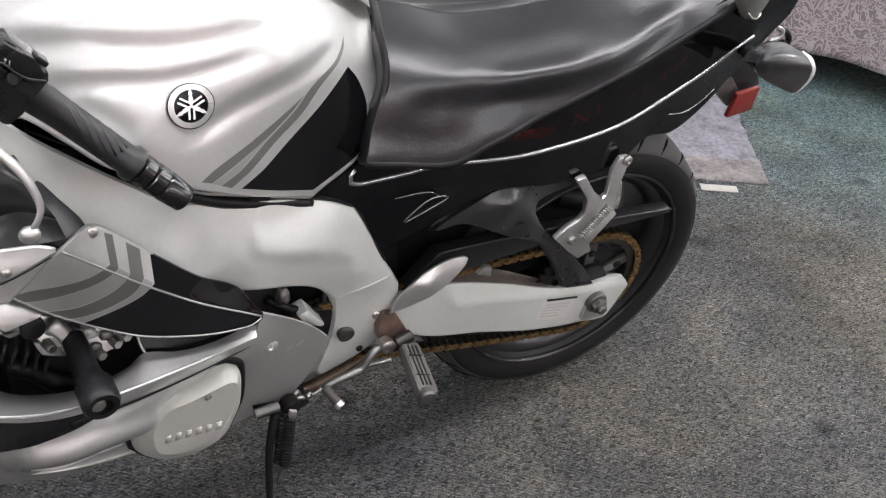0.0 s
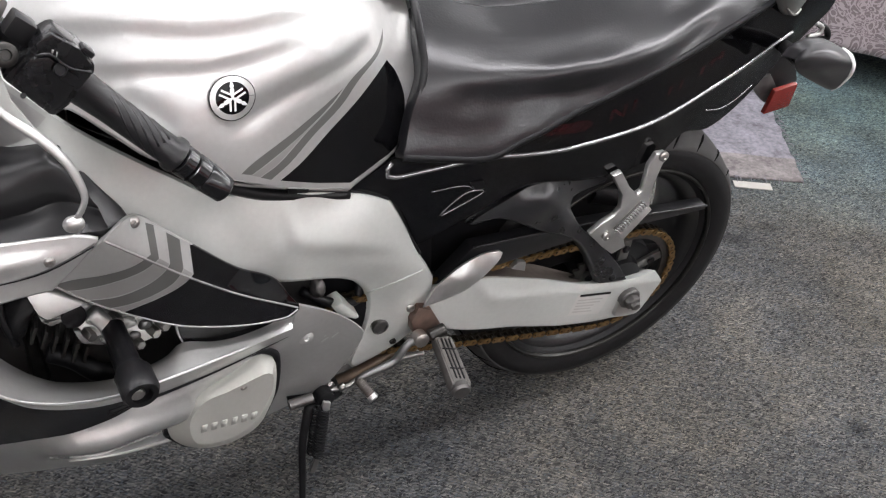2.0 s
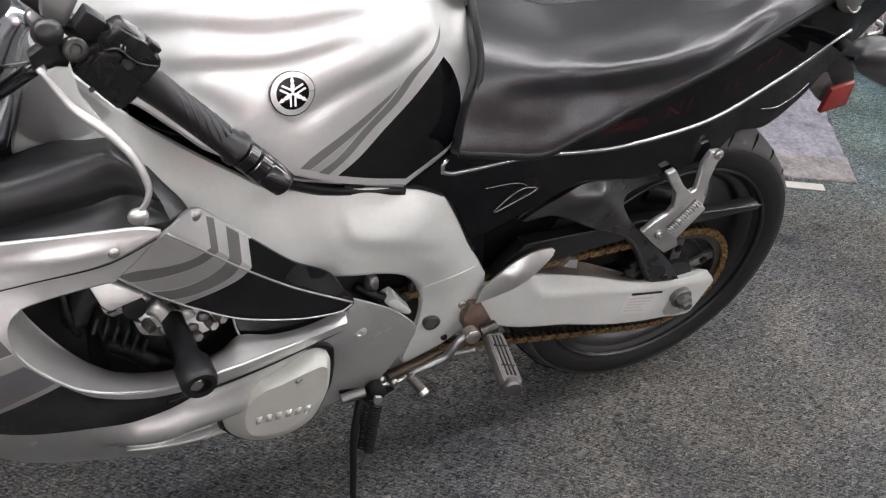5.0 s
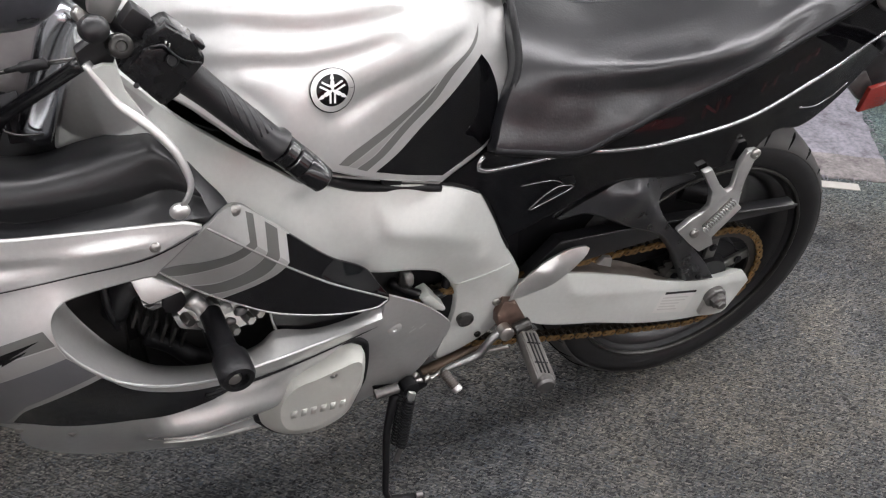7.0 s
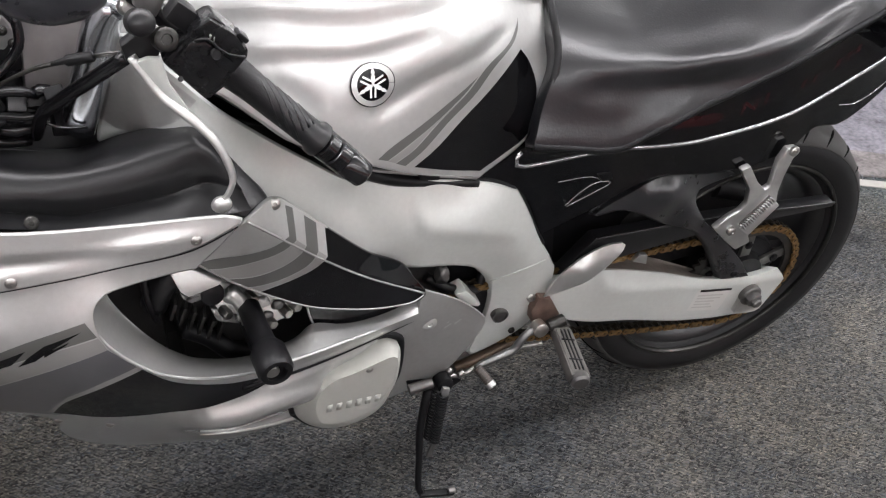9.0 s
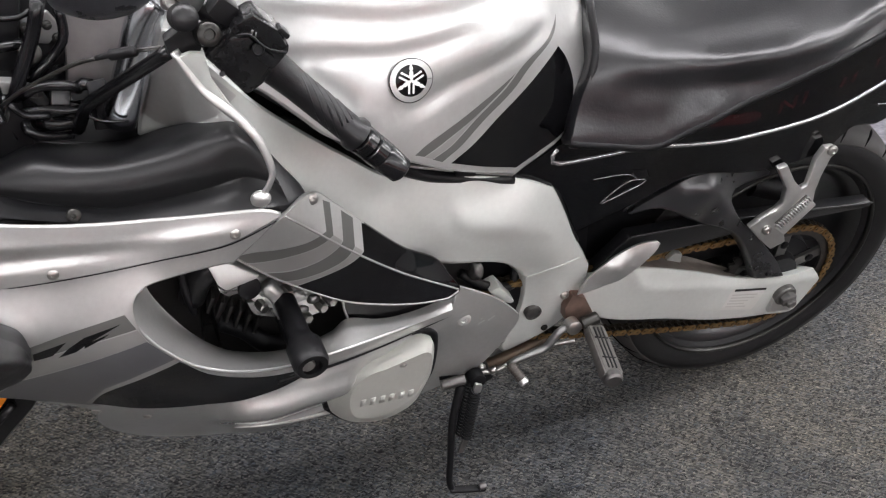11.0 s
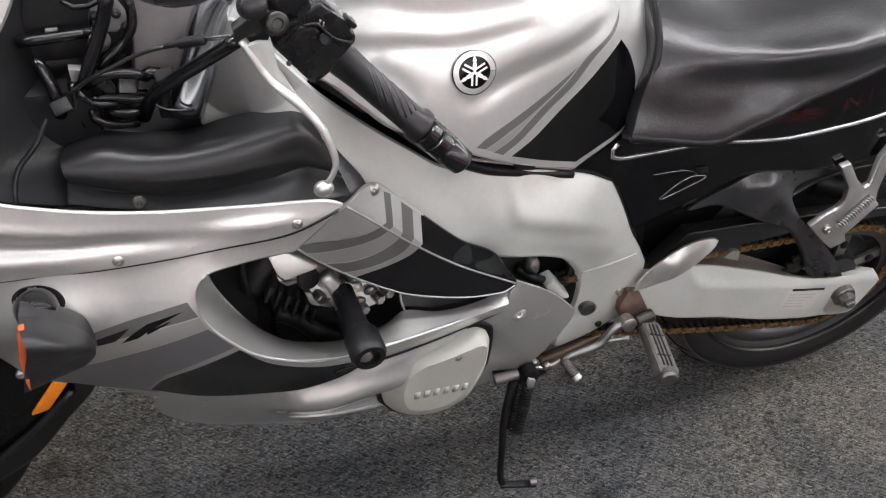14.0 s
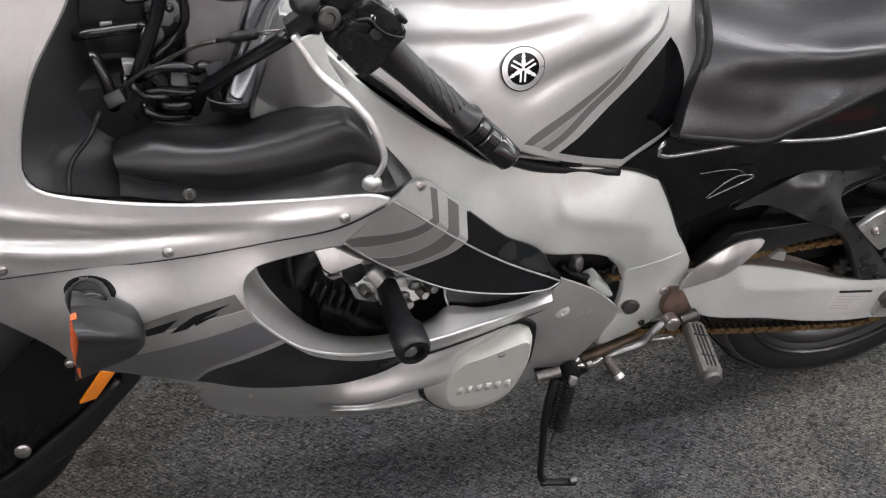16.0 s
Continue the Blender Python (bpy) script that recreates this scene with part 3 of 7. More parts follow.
# fuel tank with its stripes and badge
tank, TANK = panel("fuel_tank", SILVER, bike, [(-1.06, 0, 1.10), (-0.95, 0, 1.125), (-0.8, 0, 1.125), (-0.65, 0, 1.075), (-0.53, 0, 0.985), (-0.475, 0, 0.935), (-0.476, 0.02, 0.918), (-0.48, 0.07, 0.878), (-0.486, 0.095, 0.849), (-0.498, 0.115, 0.818), (-0.524, 0.135, 0.75), (-0.599, 0.14, 0.698), (-0.599, 0.14, 0.698), (-0.733, 0.194, 0.777), (-0.871, 0.19, 0.845), (-0.913, 0.172, 0.877), (-0.953, 0.15, 0.905), (-0.98, 0.12, 0.885), (-1.06, 0.1, 0.93)],
                   [(-0.776, 0.167, 0.898), (-0.853, 0.152, 1.01), (-0.724, 0.143, 0.994), (-0.603, 0.091, 0.961), (-0.855, 0.152, 0.974), (-0.727, 0.151, 0.97), (-0.857, 0.154, 0.942), (-0.728, 0.156, 0.943), (-0.924, 0.169, 0.911), (-0.855, 0.183, 0.903), (-0.808, 0.195, 0.886), (-0.702, 0.162, 0.903), (-0.624, 0.146, 0.924), (-0.811, 0.201, 0.856), (-0.736, 0.181, 0.875), (-0.642, 0.156, 0.907), (-0.566, 0.118, 0.923), (-0.776, 0.194, 0.818), (-0.696, 0.169, 0.838), (-0.603, 0.126, 0.856), (-0.537, 0.096, 0.884), (-0.699, 0.18, 0.796), (-0.595, 0.136, 0.787), (-0.534, 0.112, 0.823)], 0.03, 0.0055, "joined", "silver sculpted fuel tank with grey and black stripes", stiff=8e-3, recline=(0.55, 0.10),
                   creases=[([(-1.0, 0.1, 1.02), (-0.79, 0.12, 1.02), (-0.6, 0.08, 0.98)], -0.003, -0.045),
                            ([(-1.0, 0.12, 1.006), (-0.906, 0.126, 1.003), (-0.791, 0.149, 1.0), (-0.685, 0.13, 0.989), (-0.6, 0.1, 0.964)], 0.0030, -0.014),
                            ([(-1.0, 0.13, 0.984), (-0.909, 0.134, 0.982), (-0.794, 0.158, 0.974), (-0.691, 0.147, 0.972), (-0.62, 0.12, 0.962)], -0.0024, -0.014),
                            ([(-0.98, 0.145, 0.962), (-0.903, 0.148, 0.959), (-0.798, 0.168, 0.955), (-0.708, 0.156, 0.958), (-0.64, 0.135, 0.957)], 0.0020, -0.012),
                            ([(-0.95, 0.151, 0.941), (-0.86, 0.164, 0.941), (-0.799, 0.169, 0.940), (-0.73, 0.162, 0.944), (-0.655, 0.147, 0.951)], -0.0022, -0.011),
                            ([(-0.85, 0.184, 0.896), (-0.754, 0.172, 0.909), (-0.685, 0.16, 0.919), (-0.61, 0.14, 0.93)], 0.0035, -0.022),
                            ([(-0.905, 0.16, 0.93), (-0.865, 0.173, 0.898), (-0.838, 0.186, 0.872)], -0.003, -0.014),
                            ([(-0.798, 0.196, 0.858), (-0.77, 0.191, 0.872), (-0.713, 0.173, 0.888), (-0.604, 0.138, 0.904), (-0.538, 0.091, 0.918)], -0.0050, -0.012)],
                   paint=[
        ([(-0.717, 0.14, 0.742), (-0.717, 0.14, 0.742), (-0.683, 0.14, 0.764), (-0.641, 0.14, 0.801), (-0.599, 0.13, 0.83), (-0.574, 0.12, 0.848), (-0.539, 0.09, 0.865), (-0.539, 0.09, 0.865), (-0.524, 0.1, 0.851), (-0.512, 0.11, 0.818), (-0.514, 0.125, 0.789), (-0.525, 0.135, 0.754), (-0.563, 0.14, 0.729), (-0.599, 0.14, 0.708), (-0.599, 0.14, 0.708), (-0.658, 0.14, 0.723)], BLACK),
        ([(-0.772, 0.14, 0.766), (-0.772, 0.14, 0.766), (-0.754, 0.15, 0.787), (-0.698, 0.15, 0.819), (-0.647, 0.14, 0.845), (-0.616, 0.13, 0.86), (-0.616, 0.13, 0.86), (-0.637, 0.13, 0.837), (-0.682, 0.14, 0.808), (-0.734, 0.14, 0.775), (-0.758, 0.14, 0.761), (-0.758, 0.14, 0.761)], GREY1),
        ([(-0.758, 0.14, 0.76), (-0.758, 0.14, 0.76), (-0.733, 0.14, 0.774), (-0.681, 0.14, 0.808), (-0.635, 0.13, 0.836), (-0.617, 0.13, 0.857), (-0.617, 0.13, 0.857), (-0.634, 0.13, 0.835), (-0.679, 0.14, 0.807), (-0.719, 0.14, 0.771), (-0.746, 0.14, 0.755), (-0.746, 0.14, 0.755)], GREY2),
        ([(-0.746, 0.14, 0.754), (-0.746, 0.14, 0.754), (-0.717, 0.14, 0.771), (-0.677, 0.14, 0.807), (-0.634, 0.13, 0.836), (-0.602, 0.13, 0.872), (-0.563, 0.1, 0.882), (-0.547, 0.1, 0.905), (-0.539, 0.1, 0.923), (-0.539, 0.1, 0.923), (-0.543, 0.1, 0.902), (-0.555, 0.1, 0.881), (-0.588, 0.12, 0.863), (-0.619, 0.13, 0.833), (-0.662, 0.14, 0.804), (-0.702, 0.14, 0.767), (-0.731, 0.14, 0.747), (-0.731, 0.14, 0.747)], GREY1),
    ])
part("tank_seam", tube([(-0.856, 0.134, 0.823), (-0.814, 0.137, 0.782), (-0.766, 0.139, 0.746), (-0.713, 0.14, 0.728), (-0.657, 0.14, 0.711), (-0.599, 0.14, 0.695)], 0.0028, 8, 0.012), GREY2, bike, "silver lower seam of the tank")
part("tank_gasket", tube([(-0.919, 0.125, 0.864), (-0.853, 0.132, 0.805), (-0.794, 0.136, 0.754), (-0.72, 0.138, 0.715), (-0.596, 0.136, 0.682)], 0.009, 8, 0.012), RUBBER, bike)
part("tank_clip", plate([(-0.694, 0.155, 0.734), (-0.684, 0.155, 0.736), (-0.662, 0.155, 0.731), (-0.664, 0.155, 0.716), (-0.692, 0.155, 0.721)], 0.02, 0.002), RUBBER, bike, "black rubber tank clip")
# dark tube put where the gap between tank and seat lies in shadow
part("seat_gap_tube", tube([(-0.483, 0.03, 0.942), (-0.488, 0.08, 0.902), (-0.489, 0.112, 0.86), (-0.502, 0.13, 0.82), (-0.517, 0.137, 0.771), (-0.526, 0.14, 0.748)], 0.006, 8, 0.012), RUBBER, bike)

# round badge on the tank
BADGE_C = [(-0.776, 0.168, 0.898)][0]
bu, bvv, _ = tilt(BADGE_C)


def badge_shape(r0, r1, a0, a1, n=24):
    return [(bu + 1.11 * r * math.cos(a), bvv + r * math.sin(a)) for r, arc in ((r1, np.linspace(a0, a1, n)), (r0, np.linspace(a1, a0, n))) for a in arc]


def on_tank(poly, lift, name, mat, parent):
    V, F, _ = fill(poly, 0.008)
    H = TANK.height(V) + lift
    return part(name, ([untilt(u, v, h) for (u, v), h in zip(V, H)], F), mat, parent)


badge = on_tank([(bu + 0.0295 * math.cos(a), bvv + 0.0266 * math.sin(a)) for a in np.linspace(0, 2 * math.pi, 48, False)], 0.0030, "badge", BLACK, tank)
tagged(badge, "round black badge with a pale ring and spoked emblem")
on_tank(badge_shape(0.0190, 0.0255, 0, 2 * math.pi - 0.02, 40), 0.0040, "badge_ring", SILVER, badge)
for k in range(3):
    a = math.pi / 2 + k * 2 * math.pi / 3 - 0.05
    for off in (-0.0027, 0.0027):
        d, s = (math.cos(a), math.sin(a)), (-math.sin(a), math.cos(a))
        on_tank([(bu + 1.11 * (d[0] * r + s[0] * (off + e)), bvv + d[1] * r + s[1] * (off + e)) for r, e in ((-0.0155, -0.0012), (-0.004, -0.0012), (-0.004, 0.0012), (-0.0155, 0.0012))], 0.0040, "badge_bar", WHITE, badge)
    on_tank([(bu + 1.11 * (d[0] * r + s[0] * e), bvv + d[1] * r + s[1] * e) for r, e in ((0.0, -0.0009), (0.004, -0.0024), (0.010, -0.0024), (0.0115, -0.0012), (0.014, -0.0024), (0.0215, 0), (0.014, 0.0024), (0.0115, 0.0012), (0.010, 0.0024), (0.004, 0.0024), (0.0, 0.0009))], 0.0040, "badge_bar", WHITE, badge)

# seat and tail
seat, SEAT = panel("seat", VINYL, bike, [(-0.455, 0, 0.9), (-0.486, 0.08, 0.884), (-0.491, 0.115, 0.853), (-0.51, 0.137, 0.817), (-0.527, 0.15, 0.763), (-0.531, 0.15, 0.745), (-0.479, 0.154, 0.735), (-0.395, 0.155, 0.719), (-0.338, 0.15, 0.734), (-0.239, 0.141, 0.76), (-0.135, 0.131, 0.786), (-0.026, 0.119, 0.814), (0.088, 0.104, 0.85), (0.161, 0.092, 0.873), (0.26, 0, 0.93), (0.15, 0, 0.925), (0.05, 0, 0.905), (-0.05, 0, 0.882), (-0.15, 0, 0.868), (-0.25, 0, 0.862), (-0.35, 0, 0.868)],
                   [(-0.486, 0.15, 0.807), (-0.378, 0.15, 0.795), (-0.248, 0.137, 0.806), (-0.11, 0.121, 0.833), (-0.487, 0.141, 0.844), (-0.37, 0.139, 0.836), (-0.241, 0.127, 0.844), (-0.133, 0.113, 0.855), (-0.476, 0.113, 0.866), (-0.358, 0.11, 0.858), (-0.236, 0.097, 0.859), (-0.129, 0.087, 0.866)], 0.03, 0.009, "joined", "black grained vinyl seat", stiff=1.2e-2,
                   creases=[([(-0.486, 0.123, 0.848), (-0.395, 0.13, 0.838), (-0.296, 0.13, 0.832), (-0.199, 0.128, 0.834), (-0.134, 0.115, 0.843), (-0.06, 0.086, 0.856), (0.0, 0.06, 0.875)], 0.006, -0.022),
                            ([(-0.485, 0.141, 0.822), (-0.349, 0.143, 0.808), (-0.249, 0.139, 0.80), (-0.181, 0.137, 0.80)], -0.006, -0.022),
                            ([(-0.62, 0.15, 0.75), (-0.53, 0.15, 0.745), (-0.479, 0.154, 0.735), (-0.395, 0.155, 0.722), (-0.338, 0.15, 0.736), (-0.239, 0.141, 0.762)], 0.014, -0.030),
                            ([(-0.36, 0.13, 0.829), (-0.279, 0.13, 0.824), (-0.158, 0.12, 0.821), (-0.103, 0.11, 0.823), (-0.046, 0.095, 0.837), (0.011, 0.08, 0.853), (0.10, 0.07, 0.88)], 0.011, -0.018)])
tail, TAIL = panel("tail_fairing", BLACK, bike, [(-0.596, 0.135, 0.69), (-0.596, 0.135, 0.69), (-0.524, 0.13, 0.729), (-0.479, 0.134, 0.739), (-0.395, 0.135, 0.723), (-0.338, 0.13, 0.738), (-0.239, 0.121, 0.764), (-0.135, 0.111, 0.79), (-0.026, 0.099, 0.818), (0.088, 0.084, 0.854), (0.161, 0.072, 0.877), (0.327, 0.07, 0.889), (0.326, 0.065, 0.822), (0.288, 0.068, 0.784), (0.23, 0.073, 0.728), (0.173, 0.078, 0.664), (0.099, 0.102, 0.64), (0.02, 0.12, 0.655), (-0.029, 0.138, 0.632), (-0.068, 0.138, 0.621), (-0.109, 0.138, 0.614), (-0.187, 0.138, 0.616), (-0.281, 0.138, 0.63), (-0.335, 0.138, 0.613), (-0.354, 0.135, 0.6), (-0.467, 0.13, 0.546), (-0.467, 0.13, 0.546), (-0.52, 0.13, 0.645)],
                   [(-0.526, 0.148, 0.707), (-0.381, 0.15, 0.709), (-0.226, 0.146, 0.694), (-0.061, 0.138, 0.709), (0.112, 0.118, 0.764), (0.222, 0.1, 0.807), (-0.259, 0.133, 0.648), (-0.41, 0.135, 0.642), (-0.49, 0.132, 0.617)], 0.03, 0.007, True, "gloss black tail fairing", stiff=1.5e-2,
                   creases=[([(-0.541, 0.14, 0.704), (-0.526, 0.148, 0.706), (-0.381, 0.15, 0.711), (-0.321, 0.15, 0.702), (-0.226, 0.146, 0.693), (-0.06, 0.138, 0.708), (0.113, 0.118, 0.762), (0.228, 0.1, 0.809)], 0.007, 0.012)])
# the highlight along the crease is a grey metal bead
part("tail_edge", tube(ride(TAIL, [(-0.532, 0.135, 0.724), (-0.539, 0.14, 0.718), (-0.539, 0.145, 0.709), (-0.526, 0.148, 0.706), (-0.455, 0.149, 0.708), (-0.381, 0.15, 0.711), (-0.321, 0.15, 0.702), (-0.226, 0.146, 0.693), (-0.06, 0.138, 0.708), (0.113, 0.118, 0.762), (0.228, 0.1, 0.809)], -0.0008, 0.03), 0.0036, 14, 0.012), EDGE_GLINT, tail, "grey line standing in for the highlight on the tail's edge")
# red reflections in the gloss black tail, painted on as marks
for q in ([(-0.286, 0.14, 0.724), (-0.273, 0.14, 0.738), (-0.232, 0.14, 0.736), (-0.196, 0.14, 0.735), (-0.186, 0.14, 0.727), (-0.202, 0.14, 0.717), (-0.238, 0.14, 0.718)], [(-0.265, 0.14, 0.723), (-0.251, 0.14, 0.728), (-0.214, 0.14, 0.726), (-0.204, 0.14, 0.728), (-0.218, 0.14, 0.721)]):
    decal("red_mark", RED_MARK, tail, TAIL, q, -0.0002)
for q in ([(-0.157, 0.14, 0.723), (-0.15, 0.14, 0.725), (-0.146, 0.14, 0.748), (-0.153, 0.14, 0.746)], [(-0.133, 0.14, 0.729), (-0.126, 0.14, 0.731), (-0.122, 0.14, 0.754), (-0.129, 0.14, 0.752)], [(-0.115, 0.14, 0.734), (-0.108, 0.14, 0.736), (-0.104, 0.14, 0.759), (-0.111, 0.14, 0.757)], [(-0.153, 0.14, 0.746), (-0.147, 0.14, 0.748), (-0.13, 0.14, 0.734), (-0.136, 0.14, 0.732)], [(-0.13, 0.14, 0.74), (-0.125, 0.14, 0.742), (-0.109, 0.14, 0.746), (-0.114, 0.14, 0.745)], [(-0.045, 0.14, 0.753), (-0.038, 0.14, 0.755), (-0.033, 0.14, 0.773), (-0.04, 0.14, 0.771)], [(-0.022, 0.14, 0.76), (-0.015, 0.14, 0.762), (-0.01, 0.14, 0.78), (-0.017, 0.14, 0.778)], [(-0.039, 0.14, 0.761), (-0.033, 0.14, 0.762), (-0.015, 0.14, 0.767), (-0.02, 0.14, 0.766)], [(0.022, 0.14, 0.782), (0.029, 0.14, 0.784), (0.032, 0.14, 0.8), (0.025, 0.14, 0.798)], [(0.042, 0.14, 0.793), (0.049, 0.14, 0.795), (0.052, 0.14, 0.812), (0.045, 0.14, 0.81)], [(0.059, 0.14, 0.805), (0.067, 0.14, 0.807), (0.07, 0.14, 0.823), (0.062, 0.14, 0.821)], [(0.023, 0.14, 0.794), (0.028, 0.14, 0.796), (0.063, 0.14, 0.813), (0.058, 0.14, 0.812)]):
    decal("red_mark", RED_MARK, tail, TAIL, sharp(q), -0.0002)
part("seat_piping", tube(ride(SEAT, [(-0.531, 0.15, 0.745), (-0.479, 0.154, 0.735), (-0.395, 0.155, 0.719), (-0.338, 0.15, 0.734), (-0.239, 0.141, 0.76), (-0.135, 0.131, 0.786), (-0.026, 0.119, 0.814), (0.088, 0.104, 0.85), (0.161, 0.092, 0.873)], -0.004), 0.0065, 8, 0.012), DARK, seat, "black seam round the seat hem")
part("tail_vent", tube(ride(TAIL, [(-0.438, 0.139, 0.605), (-0.416, 0.139, 0.628), (-0.395, 0.139, 0.641), (-0.368, 0.139, 0.636), (-0.395, 0.139, 0.621), (-0.435, 0.139, 0.603)], 0.001, 0.01), 0.0012, 8, 0.006), EDGE_GLINT, tail)
part("tail_vent", tube(ride(TAIL, [(-0.46, 0.139, 0.656), (-0.413, 0.139, 0.656), (-0.394, 0.139, 0.65), (-0.384, 0.139, 0.641)], 0.0005, 0.01), 0.0009, 8, 0.006), EDGE_GLINT, tail)
part("tail_vent_slot", plate([(-0.398, 0.141, 0.66), (-0.374, 0.141, 0.658), (-0.367, 0.141, 0.644), (-0.386, 0.141, 0.644)], 0.004, 0.001), DARK, tail)

# aluminium frame
# the spar's head takes silver paint to stand in for its darker reflections
spar, SPAR = panel("frame_spar", PALE, bike, [(-1.011, 0.14, 0.939), (-0.96, 0.14, 0.877), (-0.904, 0.13, 0.818), (-0.843, 0.135, 0.769), (-0.788, 0.14, 0.73), (-0.714, 0.14, 0.715), (-0.602, 0.14, 0.69), (-0.53, 0.14, 0.657), (-0.53, 0.14, 0.657), (-0.48, 0.14, 0.559), (-0.427, 0.13, 0.463), (-0.427, 0.13, 0.463), (-0.423, 0.125, 0.395), (-0.441, 0.12, 0.339), (-0.454, 0.12, 0.324), (-0.486, 0.12, 0.303), (-0.52, 0.12, 0.289), (-0.545, 0.12, 0.282), (-0.55, 0.12, 0.291), (-0.543, 0.12, 0.321), (-0.534, 0.12, 0.356), (-0.528, 0.12, 0.392), (-0.529, 0.12, 0.43), (-0.544, 0.13, 0.479), (-0.578, 0.14, 0.518), (-0.624, 0.15, 0.544), (-0.707, 0.16, 0.573), (-0.78, 0.174, 0.623), (-0.823, 0.173, 0.658), (-0.857, 0.172, 0.689), (-0.895, 0.166, 0.725), (-0.94, 0.163, 0.768), (-0.973, 0.153, 0.823), (-1.005, 0.143, 0.858), (-1.054, 0.085, 0.806), (-1.084, 0.07, 0.795), (-1.068, 0.092, 0.888), (-1.049, 0.106, 0.965)],
                   [(-0.683, 0.155, 0.686), (-0.567, 0.155, 0.655), (-0.764, 0.15, 0.697), (-0.804, 0.152, 0.696), (-0.716, 0.168, 0.653), (-0.608, 0.166, 0.619), (-0.525, 0.158, 0.538), (-0.673, 0.168, 0.59), (-0.472, 0.135, 0.429), (-0.477, 0.13, 0.372)], 0.05, 0.008, True, "pale silver aluminium frame spar",
                   creases=[([(-0.701, 0.165, 0.724), (-0.704, 0.165, 0.698), (-0.7, 0.165, 0.661), (-0.69, 0.165, 0.631), (-0.664, 0.165, 0.61), (-0.59, 0.165, 0.587), (-0.492, 0.165, 0.555)], -0.0035, -0.009), ([(-0.689, 0.166, 0.71), (-0.69, 0.166, 0.685), (-0.685, 0.166, 0.653), (-0.675, 0.166, 0.637), (-0.593, 0.166, 0.609), (-0.507, 0.166, 0.582)], 0.0022, -0.012), ([(-0.542, 0.14, 0.471), (-0.506, 0.145, 0.488), (-0.454, 0.14, 0.498)], 0.007, 0.010), ([(-0.804, 0.14, 0.74), (-0.778, 0.15, 0.68), (-0.77, 0.16, 0.603)], -0.006, -0.03), ([(-0.722, 0.165, 0.646), (-0.655, 0.167, 0.64), (-0.565, 0.16, 0.594)], 0.004, -0.025)], lip=0.004, paint=[(sharp([(-1.091, 0.11, 0.873), (-1.054, 0.11, 0.928), (-1.038, 0.11, 0.94), (-0.979, 0.11, 0.869), (-1.003, 0.11, 0.844), (-1.043, 0.11, 0.832), (-1.067, 0.11, 0.846)]), SILVER)])
part("spar_trim", tube([(-0.594, 0.136, 0.689), (-0.534, 0.136, 0.66), (-0.534, 0.136, 0.66), (-0.463, 0.136, 0.532)], 0.003, 8, 0.01), RUBBER, spar, "black rubber trim on the frame edge")
# bead added along the crease so that it shows as a bright line
part("spar_crease", tube(ride(SPAR, [(-0.541, 0.14, 0.471), (-0.506, 0.145, 0.488), (-0.455, 0.14, 0.497)], 0.0004, 0.03), 0.0013, 8, 0.01), PALE, spar)
turned("frame_plug", DULL, spar, [(-0.012, 0.0145), (0.001, 0.0145), (0.002, 0.012), (-0.001, 0.0115), (-0.001, 0.001)], seat_on(SPAR, (-0.51, 0.134, 0.376), 0.007), (0, 1, 0), 24, "dark pivot plug")
bolt(spar, seat_on(SPAR, (-0.461, 0.136, 0.408), 0.003), 0.008)
bolt(spar, seat_on(SPAR, (-0.479, 0.13, 0.327), 0.003), 0.006, mat=GREASY)

# swingarm
swing, SWING = panel("swingarm", PALE, bike, [(-0.432, 0.13, 0.43), (-0.369, 0.13, 0.437), (-0.3, 0.132, 0.424), (-0.201, 0.133, 0.390), (-0.105, 0.134, 0.351), (-0.003, 0.135, 0.330), (0.064, 0.135, 0.332), (0.064, 0.135, 0.332), (0.088, 0.135, 0.300), (0.088, 0.135, 0.300), (0.068, 0.135, 0.243), (0.055, 0.135, 0.223), (-0.007, 0.135, 0.231), (-0.069, 0.134, 0.238), (-0.228, 0.132, 0.281), (-0.395, 0.13, 0.338)], [(-0.299, 0.138, 0.373), (-0.102, 0.142, 0.320), (-0.153, 0.142, 0.298), (-0.02, 0.14, 0.28)], 0.045, 0.007, True, "pale painted swingarm", creases=[([(-0.345, 0.13, 0.44), (-0.325, 0.134, 0.405), (-0.309, 0.137, 0.384), (-0.285, 0.137, 0.376), (-0.251, 0.137, 0.366), (-0.101, 0.137, 0.336), (0.075, 0.137, 0.306)], 0.008, 0.012)])
DIRT = material("dirty_frame_top", (0.20, 0.17, 0.15), 0.55, 0.1, 0, 0.5, 50, 0.2, 400)
panel("swingarm_top", DIRT, bike, [(-0.37, 0.124, 0.434), (-0.3, 0.126, 0.421), (-0.201, 0.127, 0.387), (-0.105, 0.128, 0.348), (-0.003, 0.120, 0.312), (0.06, 0.118, 0.308), (0.062, 0.100, 0.298), (-0.026, 0.09, 0.295), (-0.11, 0.085, 0.335), (-0.194, 0.075, 0.372), (-0.305, 0.07, 0.405)], (), 0.02, 0.014, False, "dirty brown top of the swingarm")
FAINT = material("faint_print", (0.52, 0.51, 0.49), 0.5)
PAPER = material("label_paper", (0.66, 0.66, 0.63), 0.4, 0, 0.2, 0.05, 60)
STICK = [(-0.128, 0.14, 0.282), (-0.119, 0.14, 0.333), (-0.038, 0.14, 0.315), (-0.048, 0.14, 0.259)]
stk = decal("warning_sticker", PAPER, swing, SWING, [p for q in STICK for p in (q, q)], 0.001, 0.012, "white label with unreadable print")
